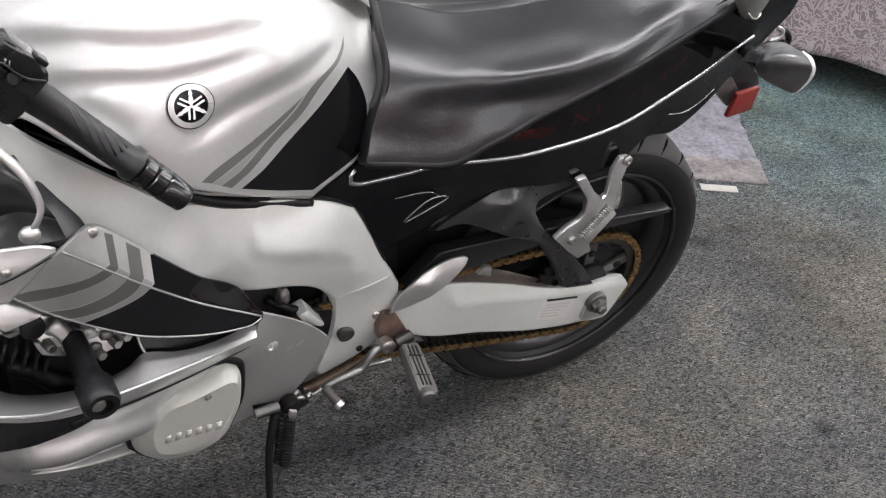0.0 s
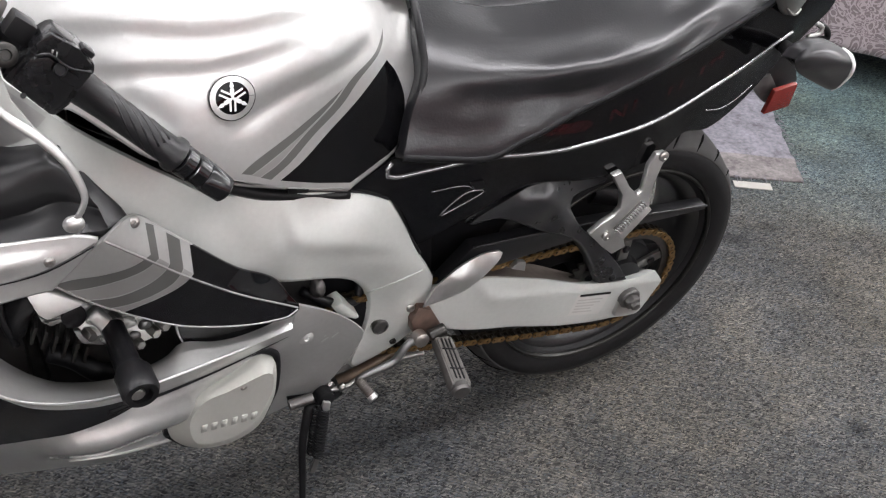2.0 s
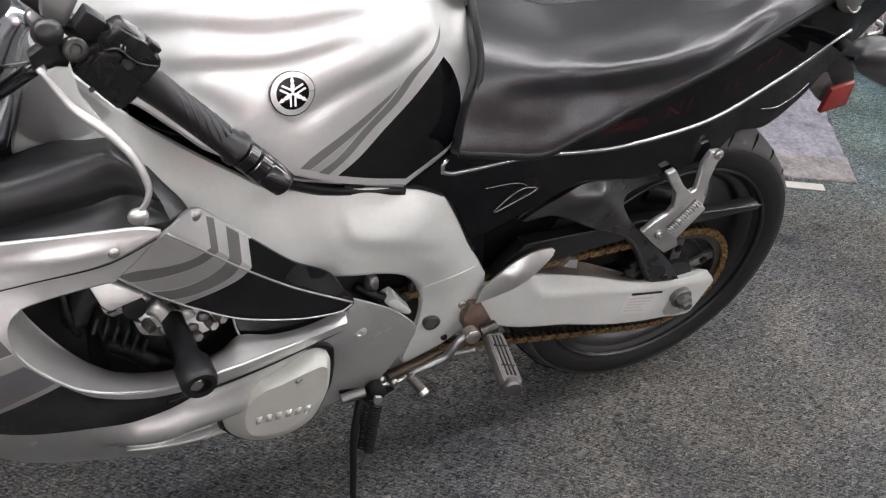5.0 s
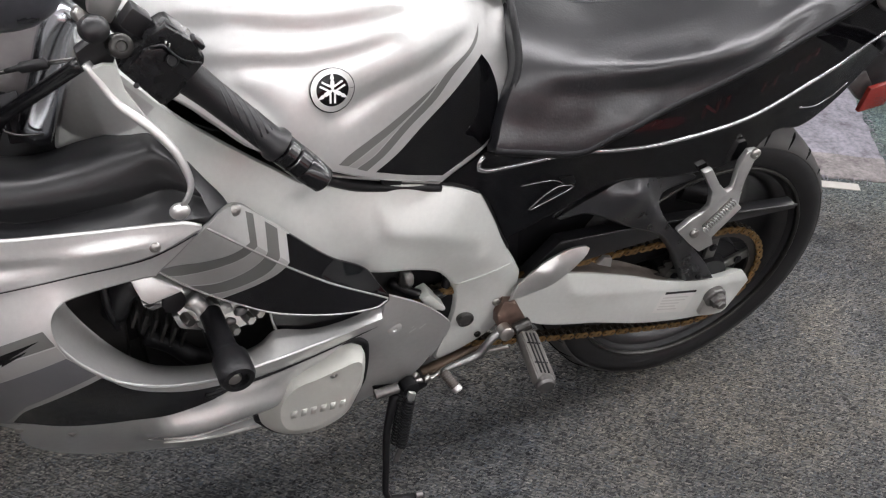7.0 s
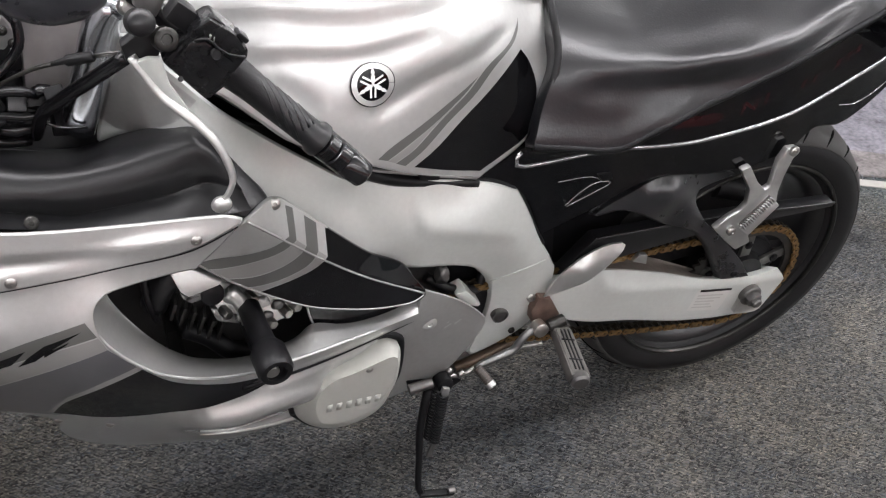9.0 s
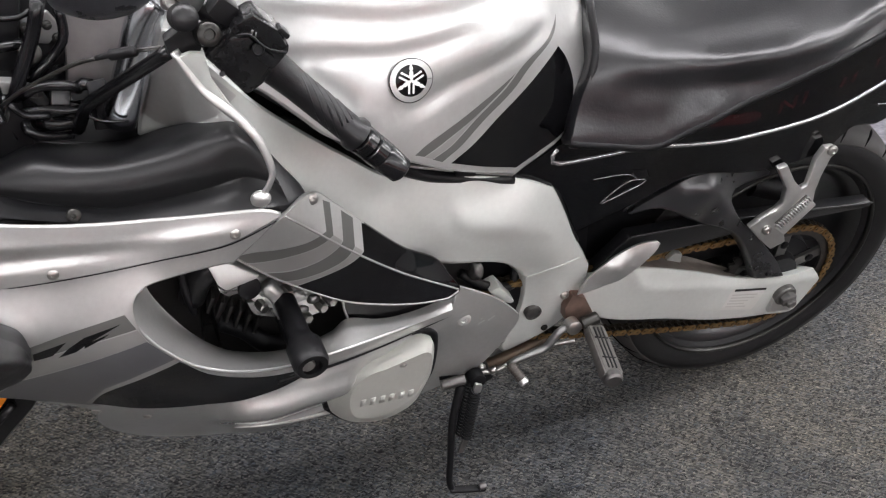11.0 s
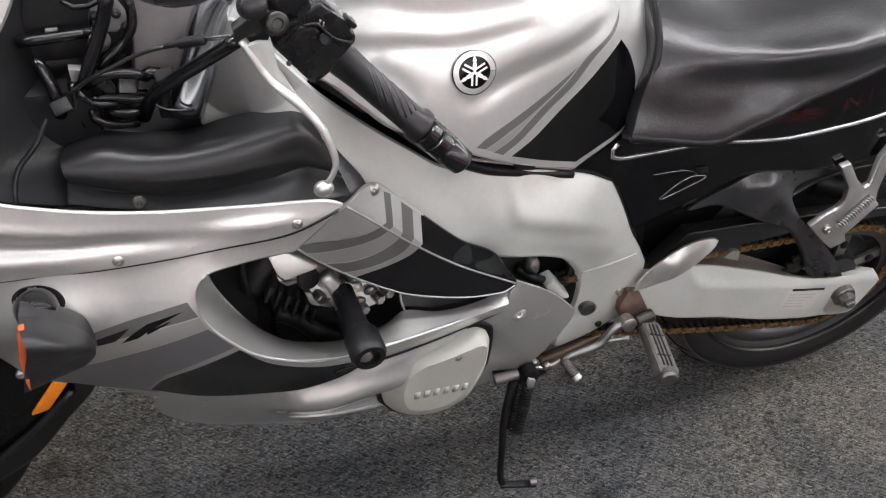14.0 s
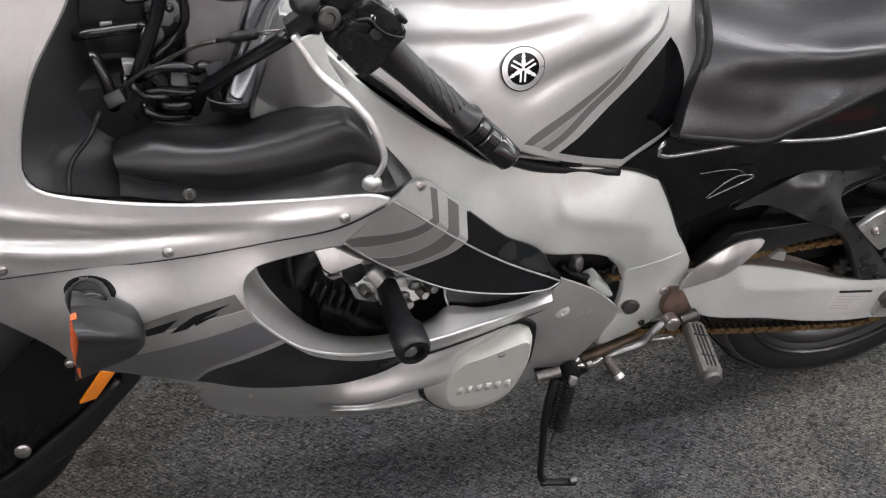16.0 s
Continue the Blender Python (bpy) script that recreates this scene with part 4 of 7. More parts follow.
decal("sticker_band", DARK, stk, SWING, [p for q in [(-0.113, 0.14, 0.326), (-0.113, 0.14, 0.332), (-0.039, 0.14, 0.316), (-0.0385, 0.14, 0.310)] for p in (q, q)], 0.0018, 0.01)
for k in range(5):
    f0 = k / 5
    A0, A1 = Vector(STICK[1]).lerp(Vector(STICK[0]), 0.24 + 0.7 * f0), Vector(STICK[2]).lerp(Vector(STICK[3]), 0.24 + 0.7 * f0)
    A2, A3 = Vector(STICK[1]).lerp(Vector(STICK[0]), 0.30 + 0.7 * f0), Vector(STICK[2]).lerp(Vector(STICK[3]), 0.30 + 0.7 * f0)
    e = 0.5 + 0.4 * random.random()
    bar = [A0.lerp(A1, 0.08), A0.lerp(A1, e), A2.lerp(A3, e), A2.lerp(A3, 0.08)]
    decal("sticker_line", FAINT, stk, SWING, [tuple(p) for q in bar for p in (q, q)], 0.0016, 0.01)
part("axle_adjuster", plate([(-0.013, 0.147, 0.246), (-0.013, 0.147, 0.279), (-0.005, 0.147, 0.304), (0.016, 0.147, 0.304), (0.037, 0.147, 0.285), (0.046, 0.147, 0.262), (0.041, 0.147, 0.24)], 0.012, 0.003), ALU, bike, "worn steel chain adjuster plate")
turned("axle_washer", DULL, bike, [(-0.01, 0.022), (0.002, 0.022), (0.004, 0.020), (0.004, 0.001)], (0.009, 0.148, 0.289), (0, 1, 0), 24)
turned("axle_nut", DULL, bike, [(0, 0.0155), (0.011, 0.0155), (0.013, 0.013), (0.013, 0.010), (0.019, 0.010), (0.021, 0.008), (0.021, 0.001)], (0.009, 0.152, 0.289), (0, 1, 0), 6)

# rear wheel
AXLE = (-0.005, 0.0, 0.308)
tyre_p = [(0.066, 0.222), (0.081, 0.240), (0.088, 0.262), (0.083, 0.283), (0.064, 0.298), (0.034, 0.306), (0, 0.309), (-0.034, 0.306), (-0.064, 0.298), (-0.083, 0.283), (-0.088, 0.262), (-0.081, 0.240), (-0.066, 0.222), (-0.05, 0.218), (0.05, 0.218)]
wheel = part("rear_wheel", ring([(0.064, 0.232), (0.068, 0.228), (0.064, 0.218), (0.056, 0.205), (0.03, 0.196), (-0.03, 0.196), (-0.056, 0.205), (-0.064, 0.218), (-0.068, 0.228), (-0.064, 0.232), (-0.05, 0.214), (0.05, 0.214)], AXLE), SATIN, bike, "black cast three spoke rear wheel")
tyre = part("tyre", ring(tyre_p, AXLE, 128), TYRE, wheel, "black road tyre with curved grooves")
# rim lip placed out on the sidewall so that it shows from the camera
part("rim_edge", ring([(0.070, 0.2385), (0.0815, 0.2375), (0.0835, 0.2345), (0.0815, 0.2315), (0.070, 0.2305)], AXLE, 96), GREASY, wheel, "dark metal rim lip set out on the sidewall to fit the view")
turned("hub", DARK, wheel, [(-0.07, 0.05), (-0.06, 0.06), (0.06, 0.06), (0.07, 0.05)], AXLE, (0, 1, 0), 32)
for k in range(3):
    a = radians(100 + 120 * k)
    for s in (-0.16, 0.16):
        part("spoke", beam((AXLE[0] + 0.05 * math.cos(a + s), 0.02, AXLE[2] + 0.05 * math.sin(a + s)), (AXLE[0] + 0.205 * math.cos(a + s * 0.9), 0.01, AXLE[2] + 0.205 * math.sin(a + s * 0.9)), 0.013, 0.016, Vector((0, -1, 0)), 0.005), SATIN, wheel)
TREAD = material("dusty_tread_rubber", (0.042, 0.041, 0.040), 0.65, 0, 0, 0.3, 40, 0.2, 500, 0.1, 0.3)
tread_p = [(0.0835, 0.2835), (0.075, 0.2912), (0.0645, 0.2986), (0.050, 0.3030), (0.034, 0.3070), (0.016, 0.3092), (0, 0.3100)]
tread_p = tread_p + [(-w, r) for w, r in tread_p[-2::-1]]
tread_p = tread_p + [(w, r - 0.004) for w, r in reversed(tread_p)]
part("tread", ring(tread_p, AXLE, 128), TREAD, tyre, "dusty tread band")
# tread grooves: raised black tubes, with the grooves' shade put into the colour
GROOVE = material("groove_shade_black", (0.003, 0.003, 0.003), 0.9, 0, 0, 0.2, 60, 0, 0, 0.05, 0.05)
for k in range(28):
    for side in (-1, 1):
        a = 2 * math.pi * (k + 0.25 * side) / 28
        pts = []
        for j in range(5):
            w = side * (0.032 + 0.0124 * j)
            r = float(np.interp(abs(w), [0, 0.034, 0.064, 0.083, 0.088], [0.309, 0.306, 0.298, 0.283, 0.262]))
            b = a + 0.05 * j * 0.9
            pts.append((AXLE[0] + (r - 0.0002) * math.cos(b), w, AXLE[2] + (r - 0.0002) * math.sin(b)))
        part("tread_groove", tube(pts, [0.0014, 0.0032, 0.0038, 0.0032, 0.0014], 5, 0.012), GROOVE, tyre)

# sprocket and chain
CH_W = 0.108
R_R, FRONT, R_F = 0.119, (-0.57, 0.378), 0.06
teeth = []
for k in range(47 * 4):
    a = 2 * math.pi * k / (47 * 4)
    teeth.append(((R_R - 0.002 + (0.007 if k % 4 in (1, 2) else -0.001)) * math.cos(a), (R_R - 0.002 + (0.007 if k % 4 in (1, 2) else -0.001)) * math.sin(a)))
n = len(teeth)
inner_r = [(0.099 * math.cos(2 * math.pi * k / n), 0.099 * math.sin(2 * math.pi * k / n)) for k in range(n)]
V = [(x, -(CH_W + o), 0.31 + z) for o in (-0.003, 0.003) for ringp in (teeth, inner_r) for x, z in ringp]
F = []
for i in range(n):
    j = (i + 1) % n
    F += [(2 * n + i, 2 * n + j, 3 * n + j, 3 * n + i), (i, n + i, n + j, j), (i, j, 2 * n + j, 2 * n + i), (n + i, 3 * n + i, 3 * n + j, n + j)]
part("rear_sprocket", (V, F), material("sprocket_steel", (0.09, 0.086, 0.082), 0.4, 0.9, 0, 0.3, 60), wheel, "dark steel rear sprocket", False)
turned("sprocket_carrier", DARK, wheel, [(0, 0.083), (0.012, 0.080), (0.014, 0.05), (0.03, 0.045), (0.03, 0.001)], (0, CH_W - 0.022, 0.31), (0, 1, 0), 40)
for k in range(5):
    a = radians(20 + 72 * k)
    turned("sprocket_nut", DARK, wheel, [(0, 0.008), (0.012, 0.008), (0.014, 0.005)], (0.075 * math.cos(a), CH_W - 0.008, 0.31 + 0.075 * math.sin(a)), (0, 1, 0), 6)
    part("sprocket_arm", beam((0.045 * math.cos(a), CH_W - 0.004, 0.31 + 0.045 * math.sin(a)), (0.103 * math.cos(a), CH_W - 0.004, 0.31 + 0.103 * math.sin(a)), 0.011, 0.004, Vector((0, -1, 0)), 0.002), DULL, wheel)


GRIME = material("greasy_chain_side", (0.022, 0.018, 0.013), 0.35, 0.3, 0, 0.5, 90, 0.2, 700, 0.15)


def chain_path():
    """Points of the chain's loop round both sprockets, one pitch apart."""
    rear, front = Vector((0, 0.31)), Vector(FRONT)
    d = front - rear
    ang, off = math.atan2(d.y, d.x), math.acos((R_R - R_F) / d.length)
    a_top, a_low = ang - off, ang + off
    loop = []
    for a in np.linspace(a_low - 2 * math.pi, a_top, 60):
        loop.append(rear + R_R * Vector((math.cos(a), math.sin(a))))
    for a in np.linspace(a_top, a_low, 30):
        loop.append(front + R_F * Vector((math.cos(a), math.sin(a))))
    loop.append(loop[0])
    run = np.cumsum([0] + [(b - a).length for a, b in zip(loop, loop[1:])])
    k = int(round(run[-1] / 0.015875 / 2)) * 2
    return [(float(np.interp(s, run, [p.x for p in loop])), float(np.interp(s, run, [p.y for p in loop]))) for s in np.linspace(0, run[-1], k, False)]


def link_mesh(outer, greasy=False):
    """One chain link of two waisted plates with its rollers, along x."""
    bm = bmesh.new()
    half = 0.0079
    outline = []
    for k in range(7):
        a = -math.pi / 2 + math.pi * k / 6
        outline.append((half + 0.0068 * math.cos(a), 0.0068 * math.sin(a)))
    outline.append((0, 0.0052))
    for k in range(7):
        a = math.pi / 2 + math.pi * k / 6
        outline.append((-half + 0.0068 * math.cos(a), 0.0068 * math.sin(a)))
    outline.append((0, -0.0052))
    for y in ((-0.0098, 0.0072) if outer else (-0.0070, 0.0046)):
        lo = [bm.verts.new((x, y, z)) for x, z in outline]
        hi = [bm.verts.new((x, y + 0.0024, z)) for x, z in outline]
        bm.faces.new(lo)
        bm.faces.new(hi[::-1])
        for i in range(len(lo)):
            bm.faces.new((lo[i], hi[i], hi[(i + 1) % len(lo)], lo[(i + 1) % len(lo)]))
    for x in (-half, half):
        m = Matrix.Translation((x, 0, 0)) @ Matrix.Rotation(math.pi / 2, 4, "X")
        bmesh.ops.create_cone(bm, cap_ends=True, segments=8, radius1=0.0026 if outer else 0.0045, radius2=0.0026 if outer else 0.0045, depth=0.0225 if outer else 0.011, matrix=m)
    bmesh.ops.recalc_face_normals(bm, faces=bm.faces)
    me = bpy.data.meshes.new("chain_link")
    bm.to_mesh(me)
    bm.free()
    me.materials.append(GOLD)
    me.materials.append(GRIME)
    me.polygons.foreach_set("material_index", [1 if greasy or q.center.y > -0.004 else 0 for q in me.polygons])
    return me


links = chain_path()
# the lower run is bowed down to fit the camera's view
links = [(x, z - (0.009 * math.sin(math.pi * min(1, max(0, -x / 0.57))) if z < 0.33 else 0)) for x, z in links]
chain = turned("front_sprocket", DARK, bike, [(-0.004, R_F), (0.004, R_F), (0.004, 0.001)], (FRONT[0], CH_W, FRONT[1]), (0, 1, 0), 16)
meshes = [link_mesh(False), link_mesh(True), link_mesh(False, True)]
for i, p in enumerate(links):
    q = links[(i + 1) % len(links)]
    low = p[1] < 0.30 and p[0] < 0.04
    ob = new("chain_link", meshes[2 if low and i % 2 == 0 else i % 2])
    ob.parent = chain
    ob.matrix_basis = Matrix.Translation(((p[0] + q[0]) / 2, -CH_W, (p[1] + q[1]) / 2)) @ Matrix.Rotation(-math.atan2(q[1] - p[1], q[0] - p[0]), 4, "Y")

# chain guard and under-tail bracket
part("chain_guard", plate([(-0.418, 0.125, 0.427), (-0.357, 0.125, 0.503), (-0.235, 0.125, 0.498), (-0.108, 0.125, 0.491), (0.143, 0.125, 0.468), (0.144, 0.125, 0.458), (0.023, 0.125, 0.459), (-0.134, 0.125, 0.462), (-0.256, 0.125, 0.451), (-0.331, 0.125, 0.442), (-0.364, 0.125, 0.423)], 0.025, 0.003), SATIN, bike, "black plastic chain guard")
part("chain_guard_edge", tube([(-0.356, 0.127, 0.506), (-0.237, 0.127, 0.502), (-0.111, 0.127, 0.495), (0.141, 0.127, 0.47)], 0.0022, 6, 0.02), SATIN, bike)
panel("peg_hanger", material("hanger_black_plastic", (0.020, 0.020, 0.022), 0.29, 0, 0, 0.3, 30, 0.1, 900, 0.08, 0.7), bike, [(-0.373, 0.13, 0.564), (-0.319, 0.13, 0.563), (-0.231, 0.13, 0.513), (-0.161, 0.132, 0.479), (-0.12, 0.135, 0.434), (-0.071, 0.142, 0.351), (-0.071, 0.142, 0.351), (-0.011, 0.142, 0.341), (-0.011, 0.142, 0.341), (-0.046, 0.14, 0.389), (-0.113, 0.138, 0.462), (-0.161, 0.135, 0.51), (-0.184, 0.13, 0.548), (-0.178, 0.125, 0.57), (-0.108, 0.115, 0.58), (-0.185, 0.12, 0.603), (-0.266, 0.125, 0.613), (-0.315, 0.128, 0.595)], [(-0.253, 0.148, 0.591), (-0.2, 0.142, 0.531), (-0.284, 0.138, 0.572)], 0.025, 0.01, True, "black moulded footrest hanger", creases=[([(-0.294, 0.138, 0.59), (-0.254, 0.146, 0.602), (-0.214, 0.146, 0.578), (-0.18, 0.142, 0.527), (-0.122, 0.14, 0.459), (-0.053, 0.144, 0.366)], 0.007, 0.012)])
bolt(bike, (-0.051, 0.146, 0.36), 0.007, mat=DARK)
part("inner_mudguard", plate([(-0.431, 0.06, 0.475), (-0.285, 0.06, 0.539), (-0.07, 0.06, 0.541), (0.056, 0.06, 0.528), (0.084, 0.05, 0.334), (-0.165, 0.05, 0.312), (-0.38, 0.06, 0.361)], 0.12, 0.01), DARK, bike, "dark inner mudguard")
turned("shock_reservoir", DARK, bike, [(-0.03, 0.022), (0.03, 0.022), (0.034, 0.018), (0.034, 0.001)], (-0.048, 0.06, 0.492), (1, 0.3, -0.2), 20)

# pillion footrest
part("pillion_bracket", plate([(-0.134, 0.155, 0.622), (-0.117, 0.155, 0.627), (-0.088, 0.155, 0.587), (-0.068, 0.155, 0.568), (-0.059, 0.155, 0.573), (-0.063, 0.155, 0.626), (-0.054, 0.155, 0.65), (-0.035, 0.155, 0.649), (-0.026, 0.155, 0.637), (-0.034, 0.155, 0.627), (-0.038, 0.155, 0.591), (-0.037, 0.155, 0.557), (-0.031, 0.155, 0.532), (-0.064, 0.155, 0.466), (-0.055, 0.155, 0.447), (-0.081, 0.155, 0.435), (-0.106, 0.155, 0.458), (-0.146, 0.155, 0.499), (-0.124, 0.155, 0.519), (-0.103, 0.155, 0.53), (-0.095, 0.155, 0.543), (-0.101, 0.155, 0.575)], 0.012, 0.003), ALU, bike, "silver cast pillion footrest bracket")
bolt(bike, (-0.041, 0.158, 0.645), 0.009)
bolt(bike, (-0.111, 0.16, 0.49), 0.0085)
pil = part("pillion_footrest", beam((-0.087, 0.16, 0.486), (-0.044, 0.16, 0.544), 0.011, 0.006, bevel=0.003), ALU, bike, "ribbed silver pillion footrest folded up")
a, b = Vector((-0.1, 0.166, 0.506)), Vector((-0.059, 0.166, 0.557))
# darker strip under the ribs, so the shade between them is in the colour
part("rib_bed", beam(tuple(a.lerp(b, -0.02)), tuple(a.lerp(b, 1.02)), 0.0062, 0.003, bevel=0.001), DULL, pil)
for k in range(15):
    p = a.lerp(b, k / 14)
    part("rib", beam((p.x - 0.0048, p.y + 0.004, p.z + 0.0055), (p.x + 0.0048, p.y + 0.004, p.z - 0.0045), 0.0013, 0.003, bevel=0.0005), ALU, pil)

part("guard_clip", plate([(-0.271, 0.128, 0.432), (-0.258, 0.128, 0.445), (-0.243, 0.128, 0.44), (-0.24, 0.128, 0.418)], 0.01, 0.002), ALU, bike, "small bright clip on the chain guard")

# rider footrest, heel guard and gear lever
part("footrest_bracket", plate([(-0.461, 0.145, 0.384), (-0.452, 0.145, 0.415), (-0.426, 0.145, 0.401), (-0.395, 0.145, 0.344), (-0.396, 0.145, 0.323), (-0.432, 0.145, 0.32), (-0.455, 0.145, 0.355)], 0.03, 0.004), material("rusty_bracket", (0.22, 0.15, 0.12), 0.45, 0.6, 0, 0.4, 60, 0.2), bike, "brown stained footrest bracket")
P0, P1 = Vector((-0.412, 0.165, 0.348)), Vector((-0.431, 0.275, 0.348))
peg = part("footrest", beam(tuple(P0), tuple(P1), 0.0178, 0.010, bevel=0.008, taper=1.08), material("worn_grey_casting", (0.10, 0.094, 0.088), 0.5, 0.4, 0, 0.3, 80, 0.2), bike, "aluminium footrest with grooved rubber pad")
fdir = Vector((0, CP, SP))
ax = (P1 - P0).normalized()
fo = (fdir - ax * fdir.dot(ax)).normalized() * 0.0098
sd = ax.cross(fo).normalized()
turned("footrest_tip", DULL, peg, [(-0.006, 0.0165), (0.004, 0.0165), (0.008, 0.013), (0.009, 0.001)], tuple(P1), tuple(P1 - P0), 24, "bright worn footrest end")
part("footrest_pad", beam(tuple(P0.lerp(P1, 0.06) + fo * 0.7), tuple(P0.lerp(P1, 0.93) + fo * 0.7), 0.0150, 0.004, bevel=0.003), material("worn_grey_rubber", (0.085, 0.08, 0.074), 0.55, 0, 0, 0.25, 80, 0.2), peg, "worn grey rubber pad")
for k in (-1, 0, 1):
    q0, q1 = P0.lerp(P1, 0.1) + sd * 0.0070 * k + fo * 1.08, P0.lerp(P1, 0.88) + sd * 0.0070 * k + fo * 1.08
    part("pad_groove", beam(tuple(q0), tuple(q1), 0.0014, 0.0014, bevel=0.0), DARK, peg)
for f in (0.3, 0.68):
    q0, q1 = P0.lerp(P1, f) + sd * 0.012 + fo * 1.08, P0.lerp(P1, f) - sd * 0.012 + fo * 1.08
    part("pad_groove", beam(tuple(q0), tuple(q1), 0.0014, 0.0014, bevel=0.0), DARK, peg)
turned("footrest_joint", GREASY, bike, [(-0.014, 0.011), (0.014, 0.011), (0.016, 0.008), (0.016, 0.001)], (-0.418, 0.16, 0.36), (1, 0, 0.3), 16)
panel("heel_guard", ALU, bike, [(-0.445, 0.15, 0.42), (-0.445, 0.15, 0.42), (-0.43, 0.146, 0.448), (-0.391, 0.141, 0.480), (-0.348, 0.139, 0.496), (-0.317, 0.142, 0.500), (-0.313, 0.15, 0.501), (-0.321, 0.15, 0.482), (-0.356, 0.15, 0.446), (-0.405, 0.15, 0.428)], [(-0.386, 0.156, 0.476)], 0.006, 0.01, False, "brushed aluminium heel guard")
part("gear_lever", tube([(-0.444, 0.16, 0.353), (-0.471, 0.165, 0.359), (-0.485, 0.168, 0.346), (-0.498, 0.17, 0.328), (-0.529, 0.172, 0.321), (-0.555, 0.174, 0.317), (-0.565, 0.174, 0.31)], [0.009, 0.007, 0.007, 0.0075, 0.0065, 0.006, 0.006], 10, 0.008), CAST, bike, "cast aluminium gear lever")
turned("gear_pivot", STEEL, bike, [(-0.012, 0.013), (0.006, 0.013), (0.008, 0.010), (0.008, 0.001)], (-0.453, 0.168, 0.364), (0, 1, 0.2), 20)
g0, g1 = Vector((-0.564, 0.176, 0.315)), Vector((-0.549, 0.204, 0.298))
toe = part("gear_toe_peg", tube([tuple(g0), tuple(g1)], 0.0072, 12, 0.01), WORN, bike, "ribbed worn rubber gear toe peg")
for k in range(7):
    turned("rib", WORN, toe, [(-0.0014, 0.0085), (0.0014, 0.0085)], tuple(g0.lerp(g1, 0.1 + k * 0.12)), tuple(g1 - g0), 14)
turned("peg_tip", ALU, toe, [(-0.004, 0.0085), (0.004, 0.0085), (0.006, 0.006), (0.006, 0.001)], tuple(g1), tuple(g1 - g0), 14)
part("gear_rod", tube([(-0.56, 0.165, 0.301), (-0.583, 0.165, 0.291), (-0.617, 0.162, 0.295)], 0.0045, 8, 0.01), STEEL, bike)
part("gear_rod", tube([(-0.429, 0.15, 0.302), (-0.482, 0.13, 0.279), (-0.516, 0.12, 0.251), (-0.574, 0.11, 0.243)], 0.004, 8, 0.02), STEEL, bike)
turned("rod_joint", DARK, bike, [(-0.01, 0.010), (0.01, 0.010), (0.012, 0.007)], (-0.622, 0.165, 0.295), (0.2, 1, 0.3), 14)
turned("rod_nut", STEEL, bike, [(-0.006, 0.0065), (0.006, 0.0065)], (-0.587, 0.166, 0.295), (1, 0, 0.4), 6)
turned("rod_nut", STEEL, bike, [(-0.006, 0.0065), (0.006, 0.0065)], (-0.607, 0.16, 0.303), (0.4, 1, 0.4), 6)

# side stand
part("stand_bracket", plate([(-0.681, 0.16, 0.301), (-0.631, 0.16, 0.291), (-0.595, 0.16, 0.29), (-0.577, 0.16, 0.266), (-0.606, 0.16, 0.247), (-0.633, 0.16, 0.257), (-0.674, 0.16, 0.277)], 0.05, 0.005), DARK, bike)
turned("stand_switch", DULL, bike, [(-0.02, 0.009), (0.02, 0.009)], (-0.662, 0.175, 0.3), (1, 0, 0.1), 14)
turned("stand_pivot", DARK, bike, [(-0.012, 0.014), (0.008, 0.014), (0.010, 0.010), (0.010, 0.001)], (-0.622, 0.178, 0.299), (0, 1, 0.1), 18)
stand = part("side_stand", tube([(-0.643, 0.172, 0.283), (-0.651, 0.18, 0.269), (-0.664, 0.198, 0.221), (-0.669, 0.22, 0.157), (-0.672, 0.236, 0.106), (-0.666, 0.24, 0.088)], [0.010, 0.0080, 0.0066, 0.0060, 0.0058, 0.0058], 12, 0.012), DARK, bike, "black steel side stand")
part("stand_foot", beam((-0.671, 0.241, 0.091), (-0.607, 0.247, 0.077), 0.006, 0.004, Vector((0, -0.15, 1)), 0.002), DARK, stand)
turned("foot_tip", DULL, stand, [(-0.006, 0.0065), (0.006, 0.0065)], (-0.613, 0.247, 0.085), (1, 0, 0), 12)
part("spring_hook", plate([(-0.632, 0.198, 0.311), (-0.619, 0.198, 0.304), (-0.621, 0.198, 0.283), (-0.63, 0.198, 0.283), (-0.634, 0.198, 0.298)], 0.006, 0.002), ALU, bike, "bright spring hook plate")
coil((-0.628, 0.192, 0.288), (-0.641, 0.21, 0.188), 0.0085, 0.0022, 17, bike, DARK, "stand_spring")
coil((-0.636, 0.182, 0.283), (-0.648, 0.200, 0.185), 0.007, 0.002, 15, bike, DARK, "stand_spring")
part("spring_anchor", plate([(-0.646, 0.214, 0.190), (-0.637, 0.214, 0.186), (-0.646, 0.219, 0.158), (-0.656, 0.219, 0.161)], 0.005, 0.001), DULL, bike, "grey spring anchor tab")

# engine behind the bodywork
CASING = material("dark_grey_casing", (0.030, 0.029, 0.028), 0.45, 0.2, 0.0, 0.4, 40, 0.2, 300, 0.1, 0.4)
part("engine_block", solid([bv(p) for p in [(-1.05, 0.13, 0.70), (-0.62, 0.11, 0.60), (-0.60, 0.11, 0.25), (-1.0, 0.13, 0.25), (-1.05, -0.13, 0.70), (-0.62, -0.11, 0.60), (-0.60, -0.11, 0.25), (-1.0, -0.13, 0.25)]], [(0, 1, 2, 3), (7, 6, 5, 4), (0, 4, 5, 1), (1, 5, 6, 2), (2, 6, 7, 3), (3, 7, 4, 0)], 0.02), CASING, bike, "dark engine block")
